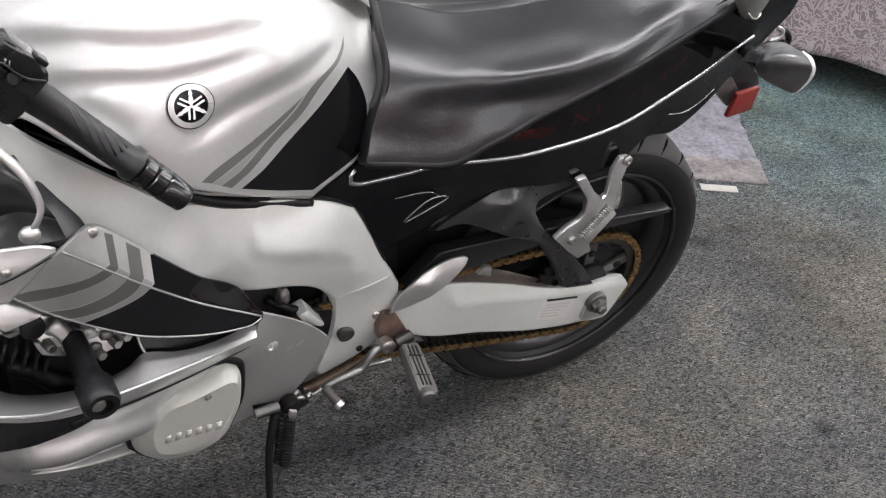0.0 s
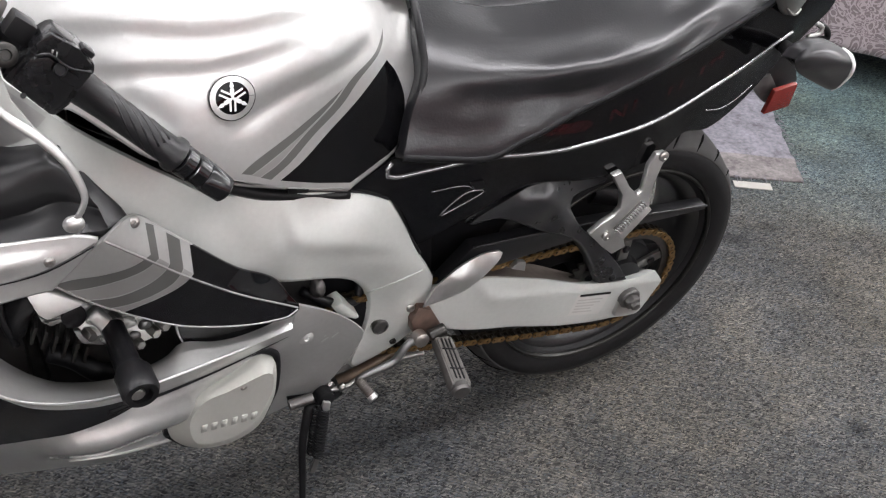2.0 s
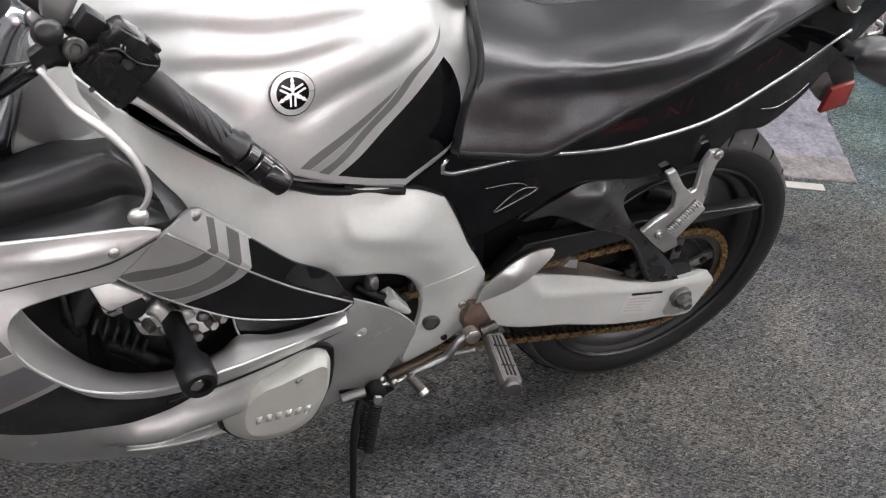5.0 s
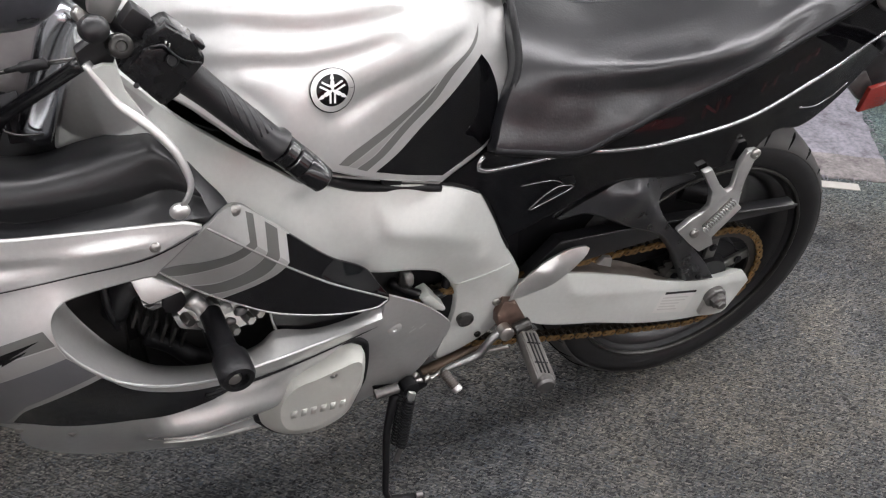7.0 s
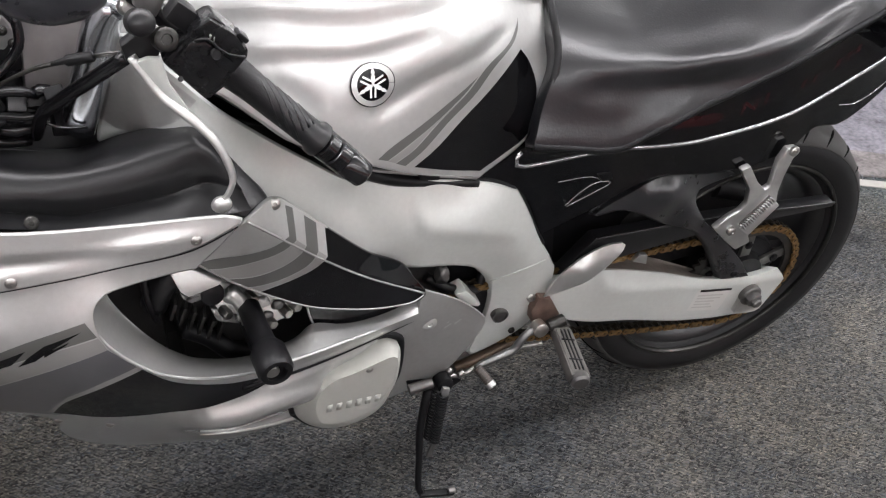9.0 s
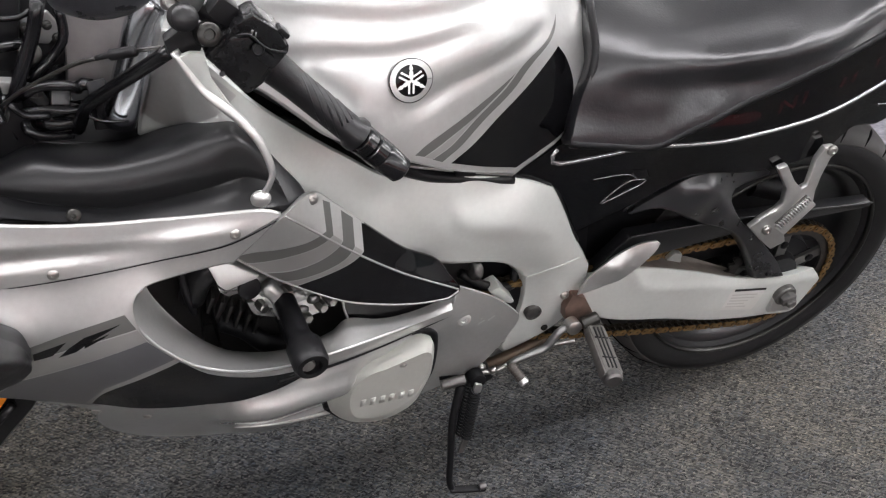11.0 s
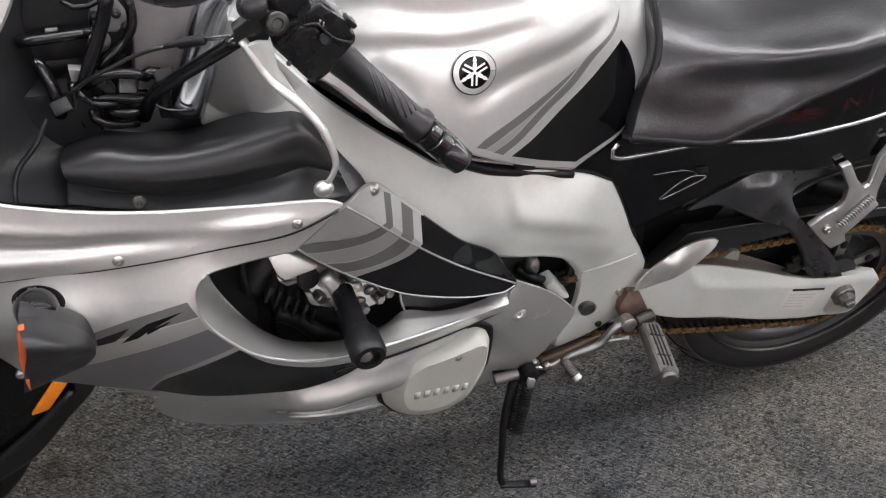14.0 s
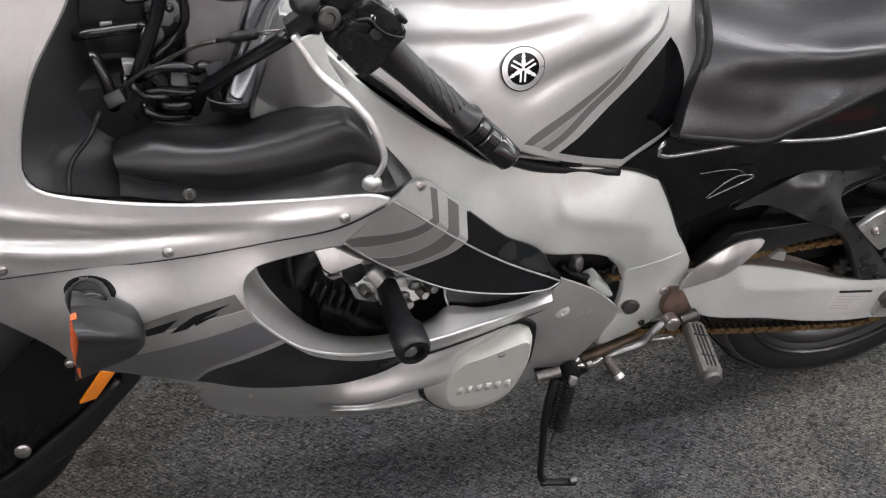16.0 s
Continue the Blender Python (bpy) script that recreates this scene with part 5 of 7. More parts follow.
part("rear_engine", solid([bv(p) for p in [(-0.66, 0.085, 0.66), (-0.42, 0.08, 0.62), (-0.38, 0.08, 0.34), (-0.64, 0.09, 0.26), (-0.66, -0.085, 0.66), (-0.42, -0.08, 0.62), (-0.38, -0.08, 0.34), (-0.64, -0.09, 0.26)]], [(0, 1, 2, 3), (7, 6, 5, 4), (0, 4, 5, 1), (1, 5, 6, 2), (2, 6, 7, 3), (3, 7, 4, 0)], 0.02), DARK, bike, "dark gearbox casing")
def casting(pts, deep, mat=ALU, bevel=0.004, label=""):
    mid_z = sum(p[2] for p in pts) / len(pts)
    return part("head_casting", plate([(x, w + 0.4 * (mid_z - z), z + 0.34 * (mid_z - z)) for x, w, z in pts], deep, bevel), mat, bike, label)


casting([(-1.037, 0.195, 0.681), (-1.013, 0.195, 0.685), (-0.97, 0.195, 0.647), (-0.977, 0.195, 0.64), (-1.018, 0.195, 0.629), (-1.027, 0.195, 0.641)], 0.05, ALU, 0.006, "bright cast cylinder head cover")
casting([(-1.026, 0.192, 0.638), (-1.017, 0.192, 0.626), (-0.976, 0.192, 0.637), (-0.974, 0.192, 0.629), (-0.983, 0.192, 0.623), (-1.014, 0.192, 0.615), (-1.024, 0.192, 0.626)], 0.03, CAST, 0.003)
casting([(-0.976, 0.178, 0.631), (-0.962, 0.178, 0.625), (-0.928, 0.178, 0.597), (-0.921, 0.178, 0.569), (-0.934, 0.178, 0.536), (-0.948, 0.178, 0.54), (-0.954, 0.178, 0.563), (-0.969, 0.178, 0.561), (-0.982, 0.178, 0.586)], 0.03, ALU, 0.005, "bright cast carburettor body")
casting([(-0.928, 0.178, 0.594), (-0.897, 0.178, 0.579), (-0.867, 0.178, 0.561), (-0.866, 0.178, 0.55), (-0.887, 0.178, 0.536), (-0.91, 0.178, 0.53), (-0.926, 0.178, 0.545)], 0.03, ALU, 0.005)
casting([(-0.986, 0.172, 0.575), (-0.96, 0.172, 0.572), (-0.946, 0.172, 0.549), (-0.948, 0.172, 0.536), (-0.979, 0.172, 0.549)], 0.02, CAST, 0.004)
for i, (p, r, s) in enumerate((((-0.959, 0.182, 0.602), 0.0102, (1.2, 0.7, 1)), ((-0.942, 0.182, 0.591), 0.0088, (1.2, 0.7, 1)), ((-0.919, 0.182, 0.58), 0.0095, (1.2, 0.7, 1)), ((-0.897, 0.182, 0.569), 0.0080, (1.2, 0.7, 1)), ((-0.945, 0.182, 0.56), 0.0088, (1.2, 0.7, 1)), ((-0.912, 0.182, 0.552), 0.0073, (1.2, 0.7, 1)))):
    part("head_casting", blob(p, r, s, i * 3.1, 0.2), (ALU, CAST)[i % 2], bike)
turned("thermostat", DARK, bike, [(-0.02, 0.0155), (0.01, 0.0155), (0.012, 0.012), (0.012, 0.001)], (-0.987, 0.185, 0.622), (0.2, 1, 0.3), 24)
for p in ((-0.875, 0.188, 0.567), (-0.909, 0.188, 0.543), (-0.888, 0.188, 0.558), (-0.935, 0.188, 0.599), (-0.969, 0.188, 0.58)):
    turned("head_bolt", STEEL, bike, [(-0.01, 0.0075), (0.007, 0.0075), (0.009, 0.006), (0.009, 0.001)], p, (0.3, 1, 0.2), 6)
part("casting_pipe", tube([(-0.963, 0.185, 0.619), (-0.95, 0.192, 0.6), (-0.941, 0.19, 0.567), (-0.936, 0.186, 0.537)], 0.011, 14, 0.008), ALU, bike)
# dark boxes added to block the view of the floor through the scoop
part("cowl_filler", box((-1.12, -0.10, 0.25), (-0.92, -0.14, 0.78), 0.02), CASING, bike, "dark filler box closing off the far side")
part("sump_filler", box((-1.15, 0.11, 0.36), (-0.97, -0.13, 0.48), 0.02), CASING, bike, "dark filler box low in the scoop opening")
part("radiator", box((-1.24, 0.13, 0.42), (-1.04, -0.13, 0.74), 0.02), CASING, bike, "dark filler box ahead of the engine")
for k in range(6):
    f = k / 5
    part("cylinder_fin", beam((-1.027 + 0.060 * f, 0.152, 0.588 - 0.058 * f), (-1.036 + 0.058 * f, 0.152, 0.560 - 0.066 * f), 0.0022, 0.012, bevel=0.001), CASING, bike)
part("coolant_hose", tube([(-1.057, 0.16, 0.592), (-1.047, 0.16, 0.621), (-1.028, 0.16, 0.642), (-0.999, 0.15, 0.652)], 0.018, 12, 0.01), RUBBER, bike)
part("coolant_hose", tube([(-1.019, 0.14, 0.515), (-0.989, 0.15, 0.5), (-0.96, 0.16, 0.472), (-0.922, 0.14, 0.439)], 0.014, 12, 0.01), DARK, bike)
part("wire", tube([(-1.067, 0.17, 0.656), (-1.065, 0.175, 0.619), (-1.056, 0.17, 0.574)], 0.005, 8, 0.01), RUBBER, bike)
part("engine_lug", plate([(-0.607, 0.145, 0.465), (-0.59, 0.145, 0.472), (-0.558, 0.145, 0.43), (-0.564, 0.145, 0.426), (-0.592, 0.145, 0.441)], 0.03, 0.004), PALE, bike, "pale engine mounting lug")
part("gearbox_case", plate([(-0.606, 0.135, 0.317), (-0.557, 0.135, 0.348), (-0.551, 0.135, 0.331), (-0.568, 0.135, 0.306), (-0.591, 0.135, 0.308)], 0.03, 0.004), ALU, bike, "silver gearbox case corner")
part("case_rib", tube([(-0.588, 0.138, 0.332), (-0.572, 0.138, 0.332), (-0.562, 0.138, 0.342)], 0.0035, 8, 0.01), ALU, bike)
part("linkage_bolt", blob((-0.628, 0.13, 0.503), 0.012, (1, 1, 1.4), 5), DULL, bike)
part("breather_hose", tube([(-0.649, 0.12, 0.493), (-0.613, 0.13, 0.468), (-0.55, 0.11, 0.432), (-0.54, 0.1, 0.458)], 0.008, 10, 0.01), RUBBER, bike)
part("exhaust_pipe", tube([(-0.95, 0.03, 0.2), (-0.6, 0.05, 0.19), (-0.35, -0.05, 0.22), (0.0, -0.16, 0.36)], 0.03, 16, 0.02), CAST, bike, "silver exhaust pipe")
part("lower_engine_edge", tube([(-0.594, 0.112, 0.243), (-0.556, 0.112, 0.246), (-0.534, 0.112, 0.252), (-0.496, 0.112, 0.266), (-0.462, 0.112, 0.279)], 0.010, 10, 0.02), material("brown_stained_metal", (0.10, 0.072, 0.05), 0.45, 0.5, 0, 0.5, 40), bike, "brown stained lower engine tube")

# crash slider
s1 = Vector((-0.94, 0.315, 0.593))
sl = turned("crash_slider", RUBBER, bike, [(-0.02, 0.0148), (0.046, 0.0155), (0.056, 0.0185), (0.064, 0.0235), (0.096, 0.0238), (0.102, 0.0205), (0.102, 0.0135), (0.094, 0.012), (0.094, 0.001)], tuple(s1 - Vector((0, 0.098, 0.0))), (0.05, 1, 0.0), 32, "black rubber crash slider")
turned("slider_bolt", STEEL, sl, [(0, 0.0095), (0.004, 0.0095), (0.006, 0.008), (0.006, 0.001)], tuple(s1 - Vector((0, 0.004, 0.0))), (0.05, 1, 0.0), 18, "bright slider bolt")
part("slider_arm", tube([(-0.935, 0.17, 0.537), (-0.938, 0.215, 0.555), (-0.939, 0.265, 0.575)], 0.0138, 16, 0.01), RUBBER, bike)

# fairings
mid, MID = panel("middle_fairing", SILVER, bike, [(-0.948, 0.241, 0.785), (-0.948, 0.241, 0.785), (-0.908, 0.205, 0.782), (-0.879, 0.2, 0.755), (-0.832, 0.19, 0.699), (-0.774, 0.183, 0.637), (-0.721, 0.178, 0.597), (-0.701, 0.188, 0.569), (-0.688, 0.197, 0.551), (-0.688, 0.197, 0.544), (-0.704, 0.202, 0.538), (-0.771, 0.212, 0.555), (-0.855, 0.216, 0.587), (-0.917, 0.216, 0.628), (-0.969, 0.214, 0.668), (-1.009, 0.212, 0.708), (-1.009, 0.212, 0.708), (-0.979, 0.227, 0.745)],
                 [(-0.898, 0.23, 0.728), (-0.849, 0.221, 0.676), (-0.781, 0.208, 0.614), (-0.737, 0.202, 0.579), (-0.877, 0.215, 0.661), (-0.811, 0.204, 0.6)], 0.02, 0.006, True, "silver middle fairing with grey and black stripes", lift=0.006, stiff=1.5e-3,
                 creases=[([(-0.949, 0.245, 0.788), (-0.898, 0.23, 0.729), (-0.849, 0.221, 0.678), (-0.781, 0.208, 0.614), (-0.688, 0.197, 0.548)], 0.005, 0.01)],
                   paint=[
        ([(-1.004, 0.205, 0.701), (-1.004, 0.205, 0.701), (-0.984, 0.205, 0.704), (-0.951, 0.205, 0.703), (-0.919, 0.208, 0.709), (-0.894, 0.225, 0.733), (-0.894, 0.225, 0.733), (-0.894, 0.2, 0.764), (-0.894, 0.2, 0.764), (-0.884, 0.2, 0.757), (-0.884, 0.2, 0.757), (-0.884, 0.225, 0.723), (-0.884, 0.225, 0.723), (-0.909, 0.21, 0.698), (-0.944, 0.205, 0.687), (-0.977, 0.205, 0.685), (-0.998, 0.205, 0.688), (-0.998, 0.205, 0.688)], GREY1),
        ([(-0.998, 0.205, 0.687), (-0.998, 0.205, 0.687), (-0.977, 0.205, 0.684), (-0.944, 0.205, 0.686), (-0.909, 0.21, 0.697), (-0.883, 0.225, 0.723), (-0.883, 0.225, 0.723), (-0.871, 0.225, 0.71), (-0.871, 0.225, 0.71), (-0.88, 0.215, 0.691), (-0.901, 0.21, 0.674), (-0.937, 0.205, 0.662), (-0.975, 0.205, 0.665), (-0.975, 0.205, 0.665)], GREY2),
        ([(-0.975, 0.205, 0.664), (-0.975, 0.205, 0.664), (-0.937, 0.205, 0.66), (-0.901, 0.21, 0.673), (-0.88, 0.215, 0.69), (-0.87, 0.225, 0.71), (-0.87, 0.225, 0.71), (-0.869, 0.2, 0.741), (-0.869, 0.2, 0.741), (-0.852, 0.2, 0.724), (-0.852, 0.2, 0.724), (-0.853, 0.225, 0.695), (-0.853, 0.225, 0.695), (-0.87, 0.21, 0.663), (-0.899, 0.205, 0.647), (-0.929, 0.205, 0.642), (-0.959, 0.205, 0.644), (-0.959, 0.205, 0.644)], GREY1),
        ([(-0.959, 0.205, 0.642), (-0.959, 0.205, 0.642), (-0.929, 0.205, 0.641), (-0.899, 0.205, 0.646), (-0.87, 0.21, 0.662), (-0.852, 0.225, 0.695), (-0.852, 0.225, 0.695), (-0.841, 0.222, 0.681), (-0.841, 0.222, 0.681), (-0.859, 0.21, 0.657), (-0.884, 0.205, 0.643), (-0.914, 0.205, 0.635), (-0.943, 0.205, 0.628), (-0.943, 0.205, 0.628)], GREY2),
        ([(-0.943, 0.205, 0.627), (-0.943, 0.205, 0.627), (-0.914, 0.205, 0.634), (-0.884, 0.205, 0.642), (-0.859, 0.21, 0.656), (-0.84, 0.222, 0.68), (-0.84, 0.222, 0.68), (-0.79, 0.21, 0.631), (-0.744, 0.205, 0.593), (-0.689, 0.205, 0.551), (-0.689, 0.205, 0.551), (-0.675, 0.205, 0.511), (-0.675, 0.205, 0.511), (-0.824, 0.205, 0.534), (-0.906, 0.205, 0.569), (-0.906, 0.205, 0.569)], INK),
        ([(-0.839, 0.195, 0.708), (-0.839, 0.195, 0.708), (-0.78, 0.195, 0.672), (-0.78, 0.195, 0.672), (-0.663, 0.205, 0.622), (-0.663, 0.205, 0.622), (-0.651, 0.205, 0.528), (-0.651, 0.205, 0.528), (-0.69, 0.205, 0.549), (-0.69, 0.205, 0.549), (-0.744, 0.205, 0.59), (-0.79, 0.21, 0.628), (-0.84, 0.222, 0.679), (-0.84, 0.222, 0.679)], BLACK),
    ])
part("middle_crease", tube(ride(MID, [(-0.947, 0.245, 0.785), (-0.898, 0.23, 0.729), (-0.849, 0.221, 0.678), (-0.781, 0.208, 0.614), (-0.69, 0.197, 0.548)], 0.0064, 0.03), 0.0015, 8, 0.012), GREY2, mid)
part("middle_edge", tube(ride(MID, [(-1.004, 0.212, 0.703), (-0.969, 0.204, 0.661), (-0.917, 0.196, 0.613), (-0.855, 0.19, 0.568), (-0.771, 0.188, 0.538), (-0.705, 0.192, 0.533), (-0.69, 0.197, 0.545)], 0.006, 0.02), 0.0013, 8, 0.01), GREY2, mid, "thin silver edge line")
bolt(mid, seat_on(MID, (-0.909, 0.21, 0.777), 0.006), 0.008, (0, 1, 0.5))

# rolled lip of the side scoop, and the edge of its opening deeper in
SCOOP_LIP = [(-1.118, 0.268, 0.737), (-1.129, 0.275, 0.731), (-1.135, 0.282, 0.719), (-1.133, 0.287, 0.695), (-1.121, 0.29, 0.668), (-1.1, 0.291, 0.638), (-1.071, 0.29, 0.605), (-1.029, 0.286, 0.576), (-0.984, 0.279, 0.556), (-0.936, 0.27, 0.544), (-0.894, 0.26, 0.54), (-0.86, 0.252, 0.536), (-0.816, 0.242, 0.532), (-0.78, 0.233, 0.527), (-0.733, 0.222, 0.525), (-0.699, 0.212, 0.521)]
SCOOP_EDGE = [(-1.115, 0.262, 0.728), (-1.109, 0.235, 0.686), (-1.096, 0.218, 0.641), (-1.079, 0.21, 0.601), (-1.063, 0.206, 0.572), (-1.043, 0.204, 0.546), (-1.013, 0.202, 0.518), (-0.975, 0.2, 0.5), (-0.941, 0.198, 0.492), (-0.91, 0.200, 0.504), (-0.879, 0.206, 0.523), (-0.854, 0.204, 0.540), (-0.812, 0.204, 0.527), (-0.773, 0.202, 0.522), (-0.73, 0.198, 0.525), (-0.69, 0.19, 0.535)]
lower, LOWER = panel("lower_fairing", SILVER, bike, [(-1.431, 0.222, 0.738), (-1.394, 0.23, 0.745), (-1.315, 0.24, 0.752), (-1.213, 0.245, 0.751), (-1.095, 0.25, 0.76), (-0.955, 0.25, 0.792), (-0.955, 0.25, 0.792), (-0.982, 0.236, 0.748), (-1.01, 0.222, 0.71), (-1.01, 0.222, 0.71), (-1.05, 0.235, 0.719), (-1.09, 0.252, 0.73)] + SCOOP_LIP + [(-0.69, 0.19, 0.548), (-0.69, 0.19, 0.548), (-0.619, 0.186, 0.497), (-0.573, 0.185, 0.447), (-0.571, 0.185, 0.428), (-0.577, 0.185, 0.409), (-0.618, 0.162, 0.305), (-0.677, 0.15, 0.264), (-0.733, 0.145, 0.244), (-0.857, 0.165, 0.289), (-0.914, 0.17, 0.288), (-0.964, 0.165, 0.275), (-1.017, 0.14, 0.262), (-1.062, 0.12, 0.246), (-1.115, 0.115, 0.255), (-1.158, 0.12, 0.283), (-1.191, 0.132, 0.328), (-1.202, 0.165, 0.385), (-1.208, 0.195, 0.46), (-1.279, 0.205, 0.516), (-1.339, 0.2, 0.539), (-1.37, 0.195, 0.588), (-1.417, 0.19, 0.645), (-1.45, 0.185, 0.667)],
                     [(-1.139, 0.276, 0.711), (-1.147, 0.252, 0.759), (-1.151, 0.26, 0.722), (-1.215, 0.256, 0.723), (-1.253, 0.268, 0.687), (-1.316, 0.258, 0.683), (-1.195, 0.28, 0.636), (-1.11, 0.277, 0.577), (-1.021, 0.262, 0.511), (-0.944, 0.24, 0.484), (-0.993, 0.25, 0.5), (-0.951, 0.266, 0.475), (-0.983, 0.270, 0.475), (-1.012, 0.268, 0.472), (-0.914, 0.25, 0.462), (-0.975, 0.232, 0.39), (-1.04, 0.252, 0.486), (-1.063, 0.245, 0.455), (-1.1, 0.245, 0.48), (-1.1, 0.190, 0.383), (-1.062, 0.195, 0.370), (-1.143, 0.235, 0.476), (-1.146, 0.175, 0.373), (-0.928, 0.215, 0.389), (-0.769, 0.166, 0.352), (-0.682, 0.172, 0.389)], 0.03, 0.0055, True, "silver lower fairing with black and grey graphics", stiff=5e-3,
                     creases=[([(-0.97, 0.26, 0.506), (-0.892, 0.25, 0.498), (-0.767, 0.225, 0.491), (-0.686, 0.205, 0.494)], -0.009, -0.008), ([(-1.072, 0.25, 0.446), (-1.027, 0.26, 0.452), (-0.982, 0.265, 0.448), (-0.934, 0.265, 0.448), (-0.882, 0.255, 0.438), (-0.809, 0.24, 0.425)], 0.036, -0.027), ([(-1.56, 0.19, 0.635), (-1.492, 0.2, 0.646), (-1.44, 0.215, 0.659), (-1.388, 0.23, 0.67), (-1.35, 0.24, 0.676), (-1.3, 0.255, 0.685), (-1.2, 0.27, 0.69)], 0.018, -0.040)],
                   paint=[
        (sharp([(-1.254, 0.28, 0.685), (-1.145, 0.28, 0.71), (-1.135, 0.28, 0.685), (-1.257, 0.28, 0.66)]), GREY1),
        (sharp([(-1.28, 0.27, 0.611), (-1.257, 0.28, 0.659), (-1.134, 0.28, 0.683), (-1.126, 0.29, 0.669)]), GREY2),
        (sharp([(-1.317, 0.24, 0.556), (-1.278, 0.27, 0.61), (-1.126, 0.29, 0.669), (-1.096, 0.29, 0.627), (-1.197, 0.24, 0.5)]), GREY3),
        (sharp([(-1.211, 0.24, 0.513), (-1.182, 0.26, 0.566), (-1.136, 0.27, 0.598), (-1.097, 0.29, 0.629), (-1.089, 0.29, 0.619), (-1.137, 0.27, 0.587), (-1.182, 0.26, 0.555), (-1.202, 0.24, 0.511)]), GREY2),
        ([(-1.204, 0.24, 0.509), (-1.204, 0.24, 0.509), (-1.184, 0.26, 0.554), (-1.137, 0.27, 0.587), (-1.092, 0.29, 0.622), (-1.092, 0.29, 0.622), (-1.055, 0.29, 0.583), (-0.994, 0.28, 0.545), (-0.934, 0.26, 0.521), (-0.934, 0.26, 0.521), (-0.926, 0.25, 0.499), (-0.977, 0.24, 0.479), (-1.048, 0.24, 0.475), (-1.11, 0.24, 0.479), (-1.154, 0.24, 0.488), (-1.183, 0.24, 0.5)], INK),
        (sharp([(-1.252, 0.28, 0.659), (-1.251, 0.28, 0.672), (-1.213, 0.28, 0.682), (-1.231, 0.28, 0.663)]), INK),
        (sharp([(-1.225, 0.28, 0.658), (-1.212, 0.28, 0.671), (-1.193, 0.28, 0.685), (-1.151, 0.28, 0.697), (-1.191, 0.28, 0.674), (-1.205, 0.28, 0.663)]), INK),
        (sharp([(-1.194, 0.28, 0.674), (-1.165, 0.28, 0.685), (-1.171, 0.28, 0.68), (-1.195, 0.28, 0.667)]), INK),
        # black oval painted in place of the shaded recess round the indicator stalk
        ([(-1.274, 0.268, 0.73), (-1.285, 0.268, 0.716), (-1.306, 0.268, 0.714), (-1.325, 0.268, 0.726), (-1.33, 0.268, 0.744), (-1.319, 0.268, 0.758), (-1.298, 0.268, 0.76), (-1.28, 0.268, 0.749)], RUBBER),
    ])
for p in ([(-1.201, 0.2, 0.454), (-1.138, 0.2, 0.428)]):
    bolt(lower, seat_on(LOWER, p), 0.006)
walls = []
for k, (a, b) in enumerate(zip(SCOOP_LIP, SCOOP_EDGE)):
    hollow = 0.011 if k < 9 else 0.006
    walls.append([a] + [(a[0] + (b[0] - a[0]) * f, a[1] + (b[1] - a[1]) * f - hollow, a[2] + (b[2] - a[2]) * f) for f in (0.38, 0.75)] + [b])
part("scoop_wall", loft(walls, 14, 6), SILVER, lower, "silver hollowed wall of the side scoop")
rim = ride(LOWER, SCOOP_LIP, -0.0012)
part("lower_lip", tube(rim, [0.0026 * min(1.0, 0.1 + k / 9, 0.1 + (len(rim) - 1 - k) / 9) for k in range(len(rim))], 10, 0.01), SILVER, lower, "bright rolled edge of the lower fairing")
part("side_insert", loft([[(-0.864, 0.204, 0.586), (-0.856, 0.200, 0.537)], [(-0.82, 0.202, 0.576), (-0.812, 0.200, 0.524)], [(-0.775, 0.199, 0.560), (-0.773, 0.198, 0.518)], [(-0.73, 0.194, 0.547), (-0.73, 0.194, 0.522)], [(-0.70, 0.19, 0.545), (-0.69, 0.187, 0.533)]], 4, 5), INK, lower, "black insert under the middle fairing")
part("insert_edge", tube([(-0.863, 0.206, 0.583), (-0.86, 0.205, 0.561), (-0.854, 0.204, 0.541)], 0.0018, 8, 0.01), GREY2, lower)
# a black tube puts the shade under the lip into colour
joint = ride(LOWER, [(-0.968, 0.26, 0.509), (-0.892, 0.25, 0.503), (-0.813, 0.235, 0.497), (-0.741, 0.22, 0.5), (-0.687, 0.205, 0.5)], -0.0012, 0.03)
part("lip_shade_strip", tube(joint, [0.0042 - 0.0036 * (k / (len(joint) - 1)) ** 2 for k in range(len(joint))], 10, 0.012), DARK, lower, "dark strip standing in for shade under the rolled edge")
bolt(lower, seat_on(LOWER, (-0.668, 0.205, 0.478)), 0.012, (0, 1, 0.2), SILVER)

belly = ride(LOWER, [(-1.018, 0.2, 0.339), (-0.974, 0.195, 0.33), (-0.916, 0.175, 0.302), (-0.848, 0.165, 0.29)], 0.002)
part("belly_edge", tube(belly, [0.0010 + 0.0042 * k / (len(belly) - 1) for k in range(len(belly))], 8, 0.01), SILVER, lower, "bright turned edge under the belly")
for q in ([(-0.639, 0.2, 0.452), (-0.628, 0.2, 0.459), (-0.63, 0.2, 0.462), (-0.64, 0.2, 0.455)], [(-0.622, 0.2, 0.456), (-0.612, 0.2, 0.465), (-0.614, 0.2, 0.467), (-0.624, 0.2, 0.459)], [(-0.635, 0.2, 0.463), (-0.633, 0.2, 0.466), (-0.634, 0.2, 0.468), (-0.637, 0.2, 0.465)]):
    decal("scratch", PALE, lower, LOWER, sharp(q), 0.0006)
